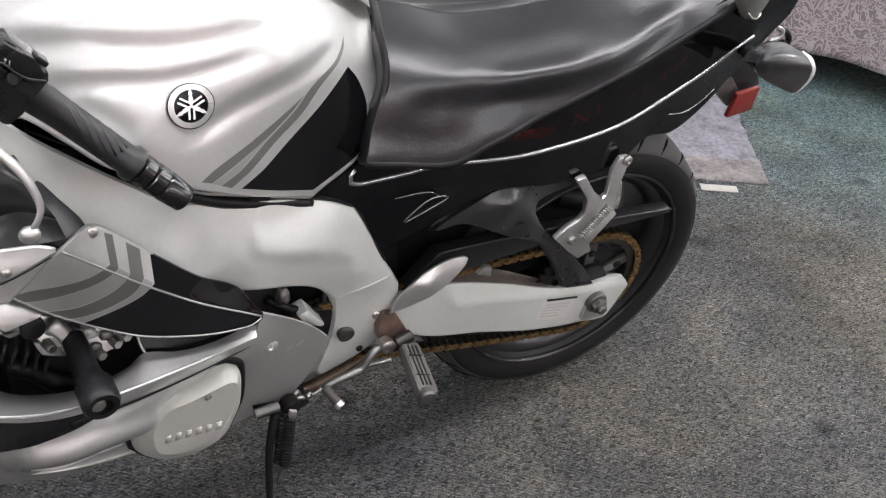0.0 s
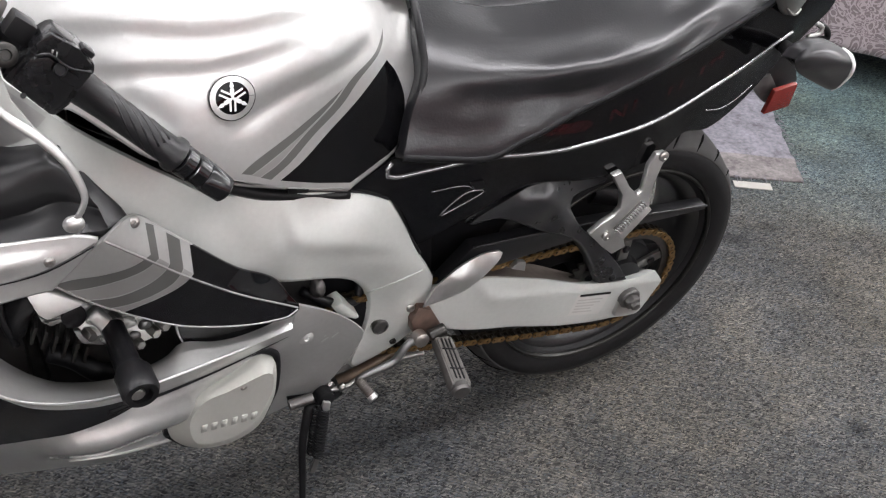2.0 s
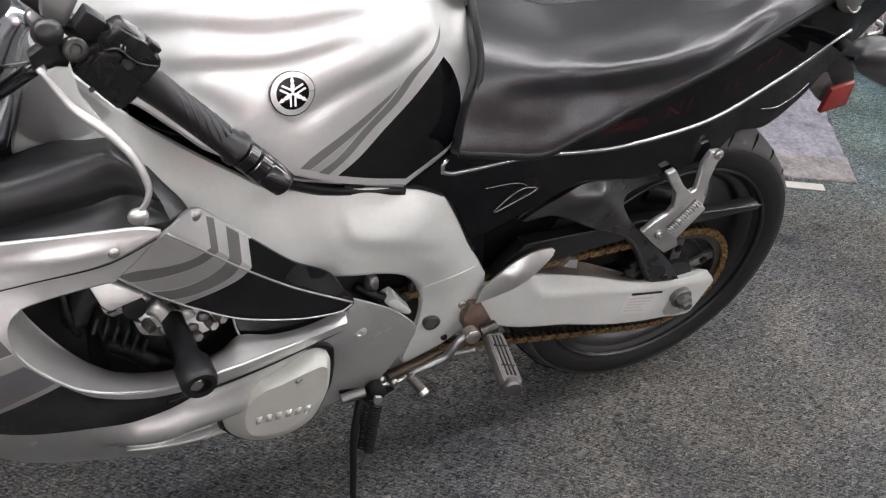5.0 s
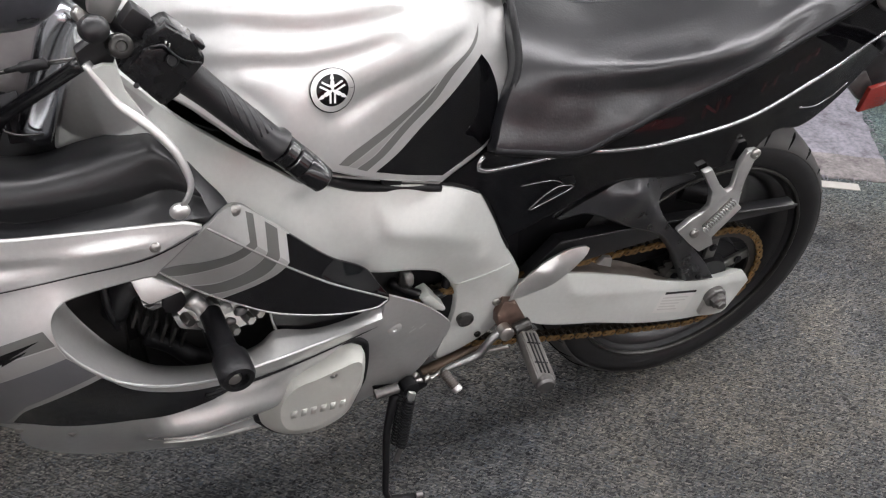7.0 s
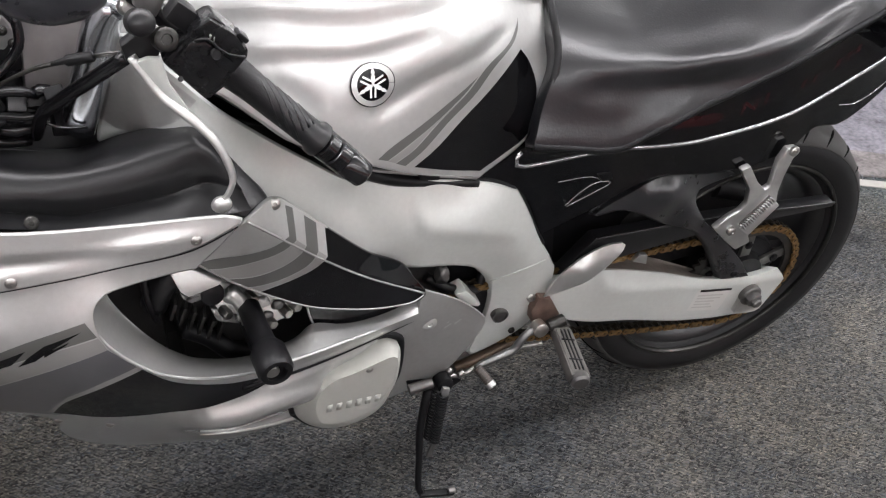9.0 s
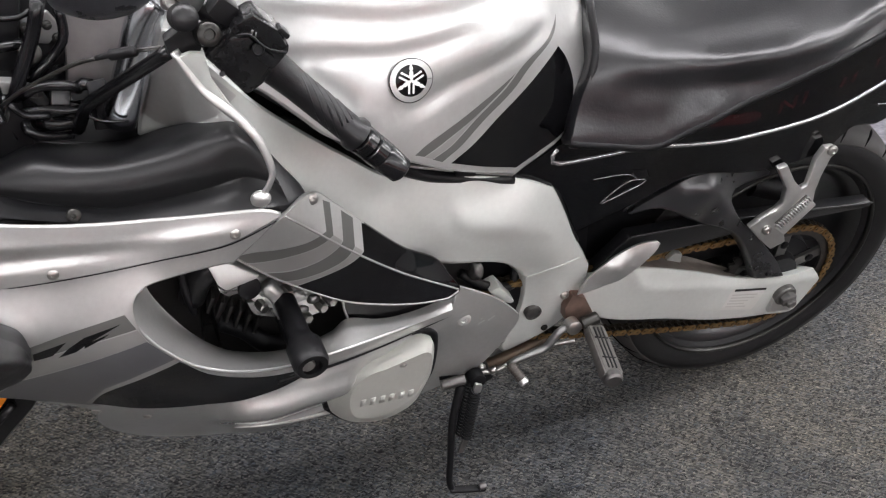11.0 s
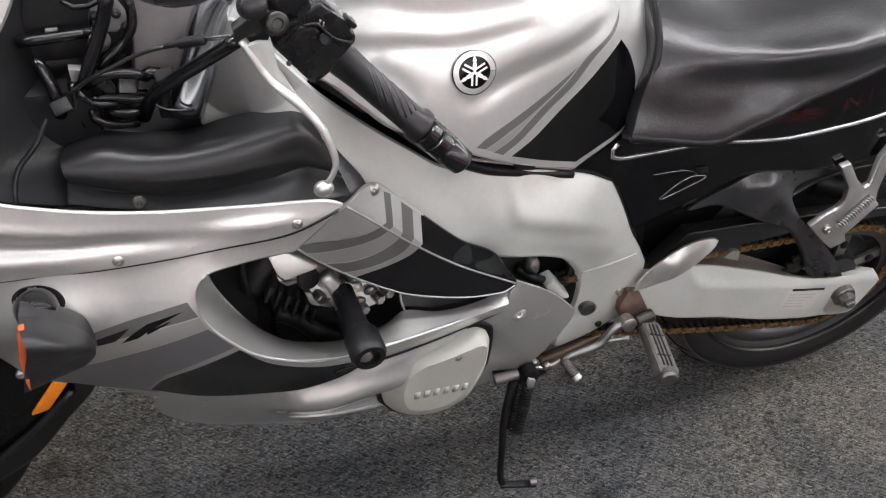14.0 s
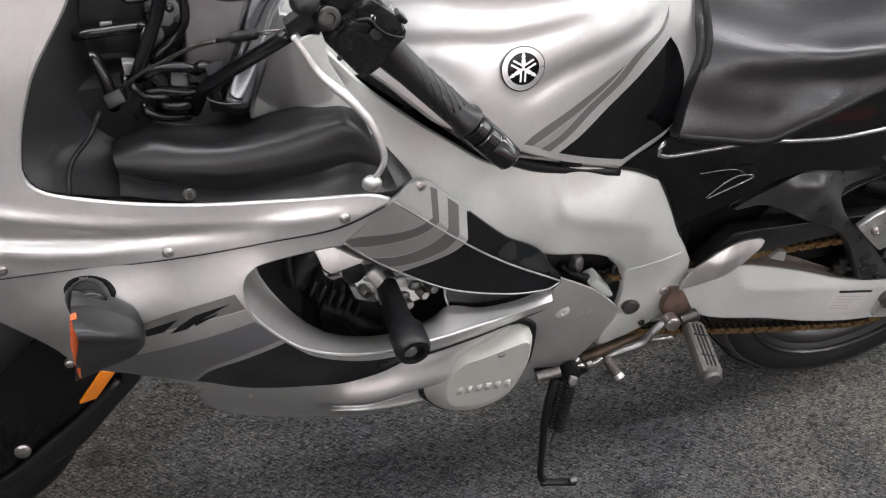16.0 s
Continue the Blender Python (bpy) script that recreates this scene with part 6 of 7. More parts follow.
upper, UPPER = panel("upper_fairing", SILVER, bike, [(-1.261, 0.16, 1.063), (-1.317, 0.197, 0.971), (-1.345, 0.21, 0.876), (-1.335, 0.222, 0.855), (-1.304, 0.226, 0.842), (-1.201, 0.23, 0.815), (-1.077, 0.236, 0.803), (-0.974, 0.245, 0.8), (-0.956, 0.253, 0.796), (-0.956, 0.253, 0.796), (-1.016, 0.255, 0.771), (-1.095, 0.253, 0.762), (-1.212, 0.248, 0.754), (-1.314, 0.243, 0.755), (-1.393, 0.233, 0.748), (-1.449, 0.22, 0.736), (-1.449, 0.218, 0.824), (-1.418, 0.208, 0.924), (-1.381, 0.19, 1.007), (-1.341, 0.165, 1.074)],
                     [(-1.376, 0.236, 0.824), (-1.264, 0.247, 0.81), (-1.144, 0.252, 0.795), (-1.036, 0.254, 0.791), (-1.383, 0.234, 0.792), (-1.268, 0.246, 0.784), (-1.146, 0.252, 0.778), (-1.374, 0.222, 0.835), (-1.261, 0.236, 0.819)], 0.02, 0.0055, True, "silver upper fairing", lift=0.003, stiff=6e-3,
                     creases=[([(-1.499, 0.247, 0.882), (-1.402, 0.247, 0.853), (-1.372, 0.247, 0.841), (-1.32, 0.247, 0.823), (-1.264, 0.247, 0.808), (-1.205, 0.247, 0.798), (-1.112, 0.247, 0.787), (-1.001, 0.247, 0.782), (-0.947, 0.247, 0.786)], 0.005, -0.008),
                              ([(-1.511, 0.247, 0.841), (-1.409, 0.247, 0.823), (-1.378, 0.247, 0.816), (-1.323, 0.247, 0.803), (-1.266, 0.247, 0.793), (-1.206, 0.247, 0.787), (-1.125, 0.247, 0.781), (-1.041, 0.247, 0.779)], -0.009, -0.014),
                              ([(-1.518, 0.25, 0.818), (-1.415, 0.25, 0.801), (-1.382, 0.25, 0.795), (-1.327, 0.25, 0.785), (-1.268, 0.25, 0.78), (-1.208, 0.25, 0.778), (-1.113, 0.25, 0.776), (-1.042, 0.25, 0.776), (-0.988, 0.25, 0.778)], 0.004, -0.010)])
for p in ([(-1.211, 0.26, 0.771), (-1.01, 0.26, 0.785)], [(-1.388, 0.245, 0.768)]):
    for q in p:
        bolt(upper, seat_on(UPPER, q, 0.003), 0.0066, (0, 1, 0.2))
part("fairing_seam", tube(ride(UPPER, [(-1.432, 0.22, 0.736), (-1.394, 0.23, 0.744), (-1.315, 0.24, 0.752), (-1.213, 0.245, 0.75), (-1.095, 0.25, 0.758), (-1.015, 0.25, 0.764), (-0.961, 0.25, 0.787)], 0.0012, 0.03), 0.0009, 6, 0.015), DARK, upper, "dark joint under the upper fairing")
inner, _ = panel("inner_fairing", DUCT_BLACK, bike, [(-1.272, 0.07, 1.014), (-1.323, 0.145, 0.936), (-1.345, 0.186, 0.858), (-1.334, 0.202, 0.843), (-1.304, 0.207, 0.831), (-1.201, 0.212, 0.805), (-1.075, 0.218, 0.793), (-0.969, 0.227, 0.789), (-0.941, 0.226, 0.775), (-0.915, 0.2, 0.753), (-0.912, 0.19, 0.771), (-0.934, 0.165, 0.795), (-0.965, 0.145, 0.835), (-0.995, 0.125, 0.853), (-1.053, 0.1, 0.819), (-1.122, 0.1, 0.816), (-1.187, 0.1, 0.831), (-1.243, 0.09, 0.843), (-1.258, 0.07, 0.898), (-1.246, 0.05, 1.001)],
                     [(-1.227, 0.12, 0.791), (-1.129, 0.12, 0.769), (-1.019, 0.13, 0.766), (-1.285, 0.125, 0.83), (-1.299, 0.135, 0.888), (-1.198, 0.165, 0.789), (-1.068, 0.17, 0.774)], 0.02, 0.010, True, "satin black inner fairing panel", stiff=3e-3)
part("air_duct", loft([
    [(-1.242, 0.09, 0.817), (-1.251, 0.13, 0.833), (-1.254, 0.157, 0.838), (-1.253, 0.166, 0.831), (-1.251, 0.168, 0.821), (-1.251, 0.168, 0.819), (-1.251, 0.186, 0.821), (-1.252, 0.204, 0.818)],
    [(-1.212, 0.095, 0.831), (-1.213, 0.145, 0.848), (-1.214, 0.165, 0.843), (-1.215, 0.177, 0.826), (-1.215, 0.174, 0.809), (-1.216, 0.174, 0.805), (-1.216, 0.19, 0.809), (-1.216, 0.207, 0.808)],
    [(-1.163, 0.095, 0.82), (-1.167, 0.148, 0.84), (-1.17, 0.170, 0.839), (-1.172, 0.183, 0.821), (-1.174, 0.181, 0.8), (-1.175, 0.181, 0.797), (-1.175, 0.196, 0.8), (-1.176, 0.211, 0.799)],
    [(-1.111, 0.095, 0.815), (-1.119, 0.15, 0.836), (-1.125, 0.173, 0.836), (-1.129, 0.186, 0.816), (-1.131, 0.184, 0.792), (-1.132, 0.184, 0.788), (-1.133, 0.199, 0.792), (-1.135, 0.214, 0.791)],
    [(-1.061, 0.105, 0.833), (-1.07, 0.15, 0.844), (-1.078, 0.174, 0.840), (-1.081, 0.187, 0.819), (-1.081, 0.186, 0.794), (-1.081, 0.186, 0.791), (-1.083, 0.202, 0.792), (-1.085, 0.218, 0.787)],
    [(-1.015, 0.12, 0.848), (-1.025, 0.155, 0.856), (-1.03, 0.176, 0.849), (-1.03, 0.188, 0.827), (-1.028, 0.188, 0.801), (-1.028, 0.188, 0.797), (-1.03, 0.204, 0.794), (-1.032, 0.222, 0.785)],
    [(-0.989, 0.13, 0.857), (-0.991, 0.16, 0.863), (-0.989, 0.182, 0.857), (-0.987, 0.19, 0.832), (-0.983, 0.19, 0.811), (-0.983, 0.19, 0.807), (-0.983, 0.207, 0.8), (-0.983, 0.226, 0.787)],
    [(-0.97, 0.15, 0.856), (-0.964, 0.167, 0.844), (-0.958, 0.182, 0.829), (-0.95, 0.192, 0.81), (-0.943, 0.196, 0.796), (-0.942, 0.196, 0.792), (-0.941, 0.209, 0.791), (-0.939, 0.228, 0.789)]]), DUCT_BLACK, inner, "satin black air duct")
bolt(inner, (-1.178, 0.214, 0.813), 0.008, (0, 1, 0.5), GREASY)
part("inner_seam", tube([(-1.26, 0.13, 0.88), (-1.274, 0.15, 0.864), (-1.295, 0.185, 0.859), (-1.301, 0.2, 0.849), (-1.302, 0.217, 0.839)], 0.003, 6, 0.01), DARK, inner)
part("fairing_lip", tube(ride(UPPER, [(-1.27, 0.094, 1.028), (-1.3, 0.135, 0.982), (-1.321, 0.168, 0.951), (-1.345, 0.209, 0.876), (-1.335, 0.225, 0.858), (-1.304, 0.229, 0.844), (-1.201, 0.233, 0.818), (-1.078, 0.239, 0.806), (-0.975, 0.248, 0.803), (-0.956, 0.256, 0.8)], 0.0), 0.0032, 8, 0.012), SILVER, bike, "bright edge of the upper fairing")

# engine side cover
def cover_shell(rim, face, back):
    """A cast cover: a smooth rim, a bevel up to the flat face, and walls down to the engine."""
    n = len(rim) * 4
    A, B = spline(rim, 0.004), spline(face, 0.004)

    def even(c, n):
        run = np.cumsum([0] + [(q - p).length for p, q in zip(c, c[1:] + c[:1])])
        c = c + c[:1]
        return [[float(np.interp(k * run[-1] / n, run, [q[a] for q in c])) for a in range(3)] for k in range(n)]
    A, B = even(A, n), even(B, n)
    mid_row = [[(a[0] * 0.06 + b[0] * 0.94), (a[1] * 0.06 + b[1] * 0.94) + 0.0008, (a[2] * 0.06 + b[2] * 0.94)] for a, b in zip(A, B)]
    floor_row = [[a[0], a[1] - back, a[2]] for a in A]
    lip_row = [[a[0] * 0.94 + b[0] * 0.06, a[1] + 0.004, a[2] * 0.94 + b[2] * 0.06] for a, b in zip(A, B)]
    V = [(x, -w, z) for row in (floor_row, A, lip_row, mid_row, B) for x, w, z in row]
    F = [(r * n + k, r * n + (k + 1) % n, (r + 1) * n + (k + 1) % n, (r + 1) * n + k) for r in range(4) for k in range(n)]
    F.append(tuple(range(4 * n, 5 * n)))
    bm = bmesh.new()
    vs = [bm.verts.new(v) for v in V]
    for f in F:
        bm.faces.new([vs[k] for k in f])
    bmesh.ops.recalc_face_normals(bm, faces=bm.faces)
    return soft(bm, 22)


cover = part("engine_cover", cover_shell([(-0.879, 0.213, 0.353), (-0.882, 0.213, 0.395), (-0.875, 0.213, 0.431), (-0.858, 0.213, 0.45), (-0.804, 0.213, 0.462), (-0.75, 0.213, 0.479), (-0.732, 0.213, 0.471), (-0.723, 0.213, 0.459), (-0.722, 0.213, 0.395), (-0.729, 0.213, 0.366), (-0.746, 0.213, 0.326), (-0.777, 0.213, 0.306), (-0.811, 0.213, 0.303), (-0.849, 0.213, 0.318)],
                                         [(-0.857, 0.243, 0.384), (-0.858, 0.243, 0.416), (-0.849, 0.243, 0.438), (-0.831, 0.243, 0.454), (-0.807, 0.243, 0.459), (-0.76, 0.243, 0.474), (-0.746, 0.243, 0.477), (-0.738, 0.243, 0.47), (-0.738, 0.243, 0.437), (-0.746, 0.243, 0.41), (-0.763, 0.243, 0.374), (-0.791, 0.243, 0.355), (-0.821, 0.243, 0.352), (-0.847, 0.243, 0.362)], 0.05), COVER, bike, "pale painted engine side cover")
part("cover_gap", tube([(-0.882, 0.203, 0.351), (-0.886, 0.203, 0.395), (-0.878, 0.203, 0.433), (-0.86, 0.203, 0.453), (-0.804, 0.203, 0.466), (-0.748, 0.203, 0.483), (-0.729, 0.203, 0.475), (-0.719, 0.203, 0.462), (-0.718, 0.203, 0.395), (-0.726, 0.203, 0.365), (-0.743, 0.203, 0.323), (-0.776, 0.203, 0.302), (-0.811, 0.203, 0.299), (-0.851, 0.203, 0.314), (-0.882, 0.203, 0.351)], 0.006, 8, 0.006), DARK, bike, "dark gap round the engine cover")
bolt(cover, (-0.78, 0.241, 0.46), 0.0068, (0, 1, 0.3))
# worn raised marks
L0, L1 = Vector((-0.839, 0.243, 0.394)), Vector((-0.765, 0.243, 0.391))
for k in range(6):
    c = L0.lerp(L1, k / 5)
    part("raised_mark", plate([(c.x + dx * 0.8, 0.2444, c.z + dz) for dx, dz in ((-0.0056, -0.0072), (0.0046, -0.0072), (0.0062, 0.0072), (-0.0040, 0.0072))], 0.0014, 0.0), COVER, cover)

# handlebar, switchgear and levers
E1, E0 = Vector((-0.807, 0.243, 0.825)), Vector((-0.959, 0.195, 0.975))
bar = (E1 - E0)
bl = bar.length
bx = bar / bl
ff = Vector((0, CP, SP))
ff = (ff - bx * ff.dot(bx)).normalized()
fs = bx.cross(ff).normalized()


def on_bar(along, side=0.0, front=0.0):
    return tuple(E0 + bx * along + fs * side + ff * front)


grip = turned("handlebar_grip", GRIP, bike, [(-0.008, 0.025), (-0.002, 0.0255), (0.004, 0.0235), (0.016, 0.0195), (0.05, 0.0175), (bl - 0.085, 0.017), (bl - 0.08, 0.021), (bl - 0.072, 0.021), (bl - 0.07, 0.017)], on_bar(0.0), tuple(bx), 24, "black rubber grip with diagonal grooves")
for k in range(10):
    pts = []
    for j in range(7):
        a = 0.2 + j * 0.42
        r = 0.0164
        s = 0.02 + k * 0.0155 + j * 0.0125
        if s < bl - 0.09:
            pts.append(on_bar(s, r * math.cos(a), r * math.sin(a)))
    if len(pts) > 2:
        part("grip_groove", tube(pts, 0.0016, 6, 0.008), GRIP, grip)
turned("bar_end_weight", BAR_END, bike, [(bl - 0.07, 0.015), (bl - 0.066, 0.0185), (bl - 0.054, 0.0185), (bl - 0.052, 0.015), (bl - 0.049, 0.0185), (bl - 0.035, 0.0185), (bl - 0.033, 0.0165), (bl - 0.03, 0.0185), (bl - 0.002, 0.0165), (bl, 0.0145), (bl, 0.001)], on_bar(0.0), tuple(bx), 28, "black bar end weight")
turned("handlebar", SATIN, bike, [(-0.14, 0.011), (0.02, 0.011)], on_bar(0.0), tuple(bx), 16)

sw = part("switch_housing", plate([(-1.023, 0.225, 1.002), (-1.014, 0.225, 1.011), (-0.996, 0.225, 1.027), (-0.991, 0.225, 1.037), (-0.974, 0.225, 1.046), (-0.968, 0.225, 1.047), (-0.946, 0.225, 1.025), (-0.935, 0.225, 1.004), (-0.936, 0.225, 0.996), (-0.95, 0.225, 0.98), (-0.964, 0.225, 0.961), (-0.979, 0.225, 0.95), (-0.985, 0.225, 0.953)], 0.028, 0.007), HOUSING, bike, "black plastic switch housing")
part("switch_cover", plate([(-0.99, 0.23, 1.039), (-0.973, 0.23, 1.048), (-0.948, 0.23, 1.027), (-0.938, 0.23, 1.007), (-0.942, 0.23, 1.002), (-0.958, 0.23, 1.007), (-0.968, 0.23, 1.015), (-0.978, 0.23, 1.029), (-0.988, 0.23, 1.03)], 0.012, 0.004), HOUSING, sw)
part("switch_face", plate([(-1.013, 0.229, 1.006), (-0.995, 0.229, 1.024), (-0.978, 0.229, 1.023), (-0.969, 0.229, 1.012), (-0.95, 0.229, 0.993), (-0.967, 0.229, 0.969), (-0.98, 0.229, 0.958)], 0.012, 0.005), HOUSING, sw)
part("switch_seam", tube([(-0.991, 0.231, 1.027), (-0.978, 0.231, 1.028), (-0.968, 0.231, 1.016), (-0.956, 0.231, 1.006), (-0.94, 0.231, 1.001)], 0.0014, 6, 0.008), SATIN, sw)
turned("horn_button", DARK, sw, [(0, 0.0068), (0.002, 0.0068), (0.003, 0.0058), (0.001, 0.0048), (0.001, 0.001)], (-0.97, 0.232, 1.009), tuple(ff), 18)
part("switch_knob", plate([(-0.948, 0.226, 1.025), (-0.943, 0.226, 1.027), (-0.933, 0.226, 1.016), (-0.938, 0.226, 1.011)], 0.014, 0.003), SATIN, sw)
part("indicator_mark", plate([(-0.975, 0.231, 1.032), (-0.973, 0.231, 1.031), (-0.975, 0.231, 1.026), (-0.976, 0.231, 1.027)], 0.0012, 0.0), GREY2, sw)
part("indicator_mark", plate([(-0.971, 0.231, 1.029), (-0.97, 0.231, 1.028), (-0.971, 0.231, 1.023), (-0.972, 0.231, 1.024)], 0.0012, 0.0), GREY2, sw)
turned("housing_screw", INK, sw, [(0, 0.003), (0.001, 0.003), (0.001, 0.001)], (-1.007, 0.226, 0.981), tuple(ff), 12)
part("perch_block", plate([(-1.001, 0.215, 1.064), (-0.982, 0.215, 1.046), (-0.996, 0.215, 1.025), (-1.016, 0.215, 1.045)], 0.02, 0.004), SATIN, bike, "square black switch block")
part("perch_arm", plate([(-1.061, 0.215, 1.02), (-1.046, 0.215, 1.03), (-1.027, 0.215, 1.035), (-1.02, 0.215, 1.015), (-1.027, 0.215, 0.997), (-1.057, 0.215, 0.999)], 0.016, 0.004), SATIN, bike)
turned("perch_bolt", GREASY, bike, [(-0.01, 0.0125), (0.004, 0.0125), (0.006, 0.010), (0.006, 0.006), (0.004, 0.005), (0.004, 0.001)], (-1.018, 0.225, 1.029), tuple(ff), 20, "worn steel pivot bolt")
turned("perch_bolt", SATIN, bike, [(-0.01, 0.014), (0.006, 0.014), (0.010, 0.010), (0.011, 0.001)], (-1.04, 0.22, 1.048), tuple(ff), 20)
part("clutch_cable", tube([(-1.228, 0.12, 0.904), (-1.209, 0.13, 0.924), (-1.177, 0.14, 0.946), (-1.146, 0.155, 0.968), (-1.124, 0.165, 0.978)], 0.0024, 8, 0.01), GREASY, bike)
part("cable_adjuster", tube([(-1.126, 0.165, 0.978), (-1.114, 0.17, 0.983), (-1.111, 0.17, 0.983), (-1.087, 0.18, 0.991), (-1.085, 0.18, 0.992)], [0.0028, 0.0035, 0.0062, 0.0062, 0.0045], 12, 0.006), RUBBER, bike, "ribbed rubber cable adjuster")
part("cable_wire", tube([(-1.085, 0.18, 0.992), (-1.074, 0.185, 0.996), (-1.061, 0.19, 0.999)], 0.0012, 6, 0.01), DULL, bike)
part("cable_wire", tube([(-1.085, 0.18, 0.99), (-1.074, 0.185, 0.993), (-1.062, 0.19, 0.997)], 0.0012, 6, 0.01), DULL, bike)
lev = part("clutch_lever", tube([(-1.052, 0.217, 1.009), (-1.044, 0.222, 0.994), (-1.029, 0.23, 0.968), (-1.019, 0.235, 0.958), (-1.004, 0.241, 0.944), (-0.991, 0.246, 0.929), (-0.978, 0.252, 0.91), (-0.969, 0.258, 0.887), (-0.966, 0.263, 0.868), (-0.972, 0.267, 0.854), (-0.977, 0.268, 0.847)], [0.006, 0.006, 0.0062, 0.0065, 0.0068, 0.0062, 0.0058, 0.0054, 0.005, 0.005, 0.005], 12, 0.006, True, 0.6), ALU, bike, "polished aluminium clutch lever")
part("lever_web", plate([(-1.049, 0.222, 1.004), (-1.037, 0.226, 1.01), (-1.024, 0.228, 1.009), (-1.019, 0.232, 0.98), (-1, 0.241, 0.945), (-1.009, 0.24, 0.947), (-1.03, 0.229, 0.971)], 0.006, 0.0015), PALE, lev, "pale flat web of the lever")
part("lever_ball", blob((-0.981, 0.268, 0.84), 0.0105, (1.1, 0.8, 1), 2, 0.02), ALU, lev)
part("top_clamp", plate([(-1.037, 0.19, 1.079), (-1.008, 0.19, 1.075), (-1.002, 0.19, 1.062), (-1.009, 0.19, 1.05), (-1.02, 0.19, 1.03), (-1.026, 0.19, 1.036), (-1.042, 0.19, 1.047)], 0.03, 0.008), ALU, bike, "silver top yoke")
turned("bar_clamp_bolt", STEEL, bike, [(-0.01, 0.009), (0.004, 0.009), (0.006, 0.007), (0.006, 0.001)], (-1.045, 0.17, 1.037), tuple(ff), 16)

# fork, cables and clocks in front of the tank
part("fork_tube", tube([(-1.048, 0.1, 1.008), (-1.065, 0.1, 0.983), (-1.086, 0.1, 0.918), (-1.11, 0.1, 0.847)], 0.0205, 24, 0.02), FORK, bike, "chromed fork tube")
part("fork_clamp", plate([(-1.133, 0.105, 0.864), (-1.125, 0.105, 0.856), (-1.091, 0.105, 0.863), (-1.097, 0.105, 0.839), (-1.139, 0.105, 0.841)], 0.05, 0.006), DARK, bike)
part("fork_tube", tube([(-1.142, 0, 0.963), (-1.17, -0.02, 0.877), (-1.197, -0.03, 0.771)], 0.0245, 20, 0.02), FORK, bike, "chromed fork tube")
part("brake_hose", tube([(-1.054, 0.2, 0.999), (-1.089, 0.17, 0.957), (-1.119, 0.145, 0.922), (-1.143, 0.125, 0.891), (-1.156, 0.1, 0.845)], 0.0082, 10, 0.012), CABLE, bike)
part("stay_tube", tube([(-1.172, 0.1, 1.014), (-1.184, 0.1, 0.974), (-1.204, 0.11, 0.933), (-1.216, 0.11, 0.904)], 0.0078, 14, 0.02), CABLE, bike, "black fairing stay tube")
part("stay_tube", tube([(-1.154, 0.08, 0.994), (-1.152, 0.085, 0.973), (-1.155, 0.09, 0.957), (-1.168, 0.09, 0.939), (-1.185, 0.1, 0.93), (-1.196, 0.1, 0.916)], 0.0058, 12, 0.01), CABLE, bike)
part("steering_head", plate([(-1.148, 0.06, 0.996), (-1.051, 0.06, 0.987), (-1.098, 0.06, 0.829), (-1.162, 0.06, 0.838)], 0.04, 0.008), material("grey_headstock", (0.36, 0.34, 0.335), 0.38, 0.6, 0, 0.3, 30, 0.1, 300), bike, "grey steering head")
part("clock_shell", plate([(-1.255, 0.07, 1.013), (-1.188, 0.07, 1.006), (-1.206, 0.075, 0.916), (-1.266, 0.075, 0.916), (-1.272, 0.075, 0.946)], 0.04, 0.006), SATIN, bike, "black instrument shell")
part("clock_tab", plate([(-1.244, 0.08, 0.961), (-1.231, 0.08, 0.961), (-1.232, 0.08, 0.956), (-1.245, 0.08, 0.956)], 0.004, 0.001), ALU, bike)
part("clock_plate", plate([(-1.195, 0.06, 0.973), (-1.165, 0.06, 0.977), (-1.154, 0.06, 0.954), (-1.17, 0.06, 0.935), (-1.194, 0.06, 0.941)], 0.01, 0.003), ALU, bike, "grey bracket plate")
for q in (((-1.191, 0.075, 0.969)), ((-1.168, 0.075, 0.969)), ((-1.16, 0.075, 0.952))):
    bolt(bike, q, 0.0055, (0, 1, 0.5), GREASY)
part("clock_housing", box((-1.22, 0.055, 0.90), (-1.15, -0.1, 1.0), 0.012), SATIN, bike, "black instrument housing")
part("clock_bracket", tube([(-1.275, 0.085, 0.952), (-1.231, 0.085, 0.954), (-1.196, 0.085, 0.956)], 0.0065, 10, 0.02), CABLE, bike)
part("headlamp_shell", box((-1.34, 0.11, 0.72), (-1.2, -0.11, 0.90), 0.03), DARK, bike)
part("steering_stem", box((-1.12, 0.03, 0.60), (-1.03, -0.05, 0.98), 0.02), DARK, bike)
part("under_cockpit", box((-1.24, 0.09, 0.66), (-1.02, -0.09, 0.80), 0.03), DARK, bike)
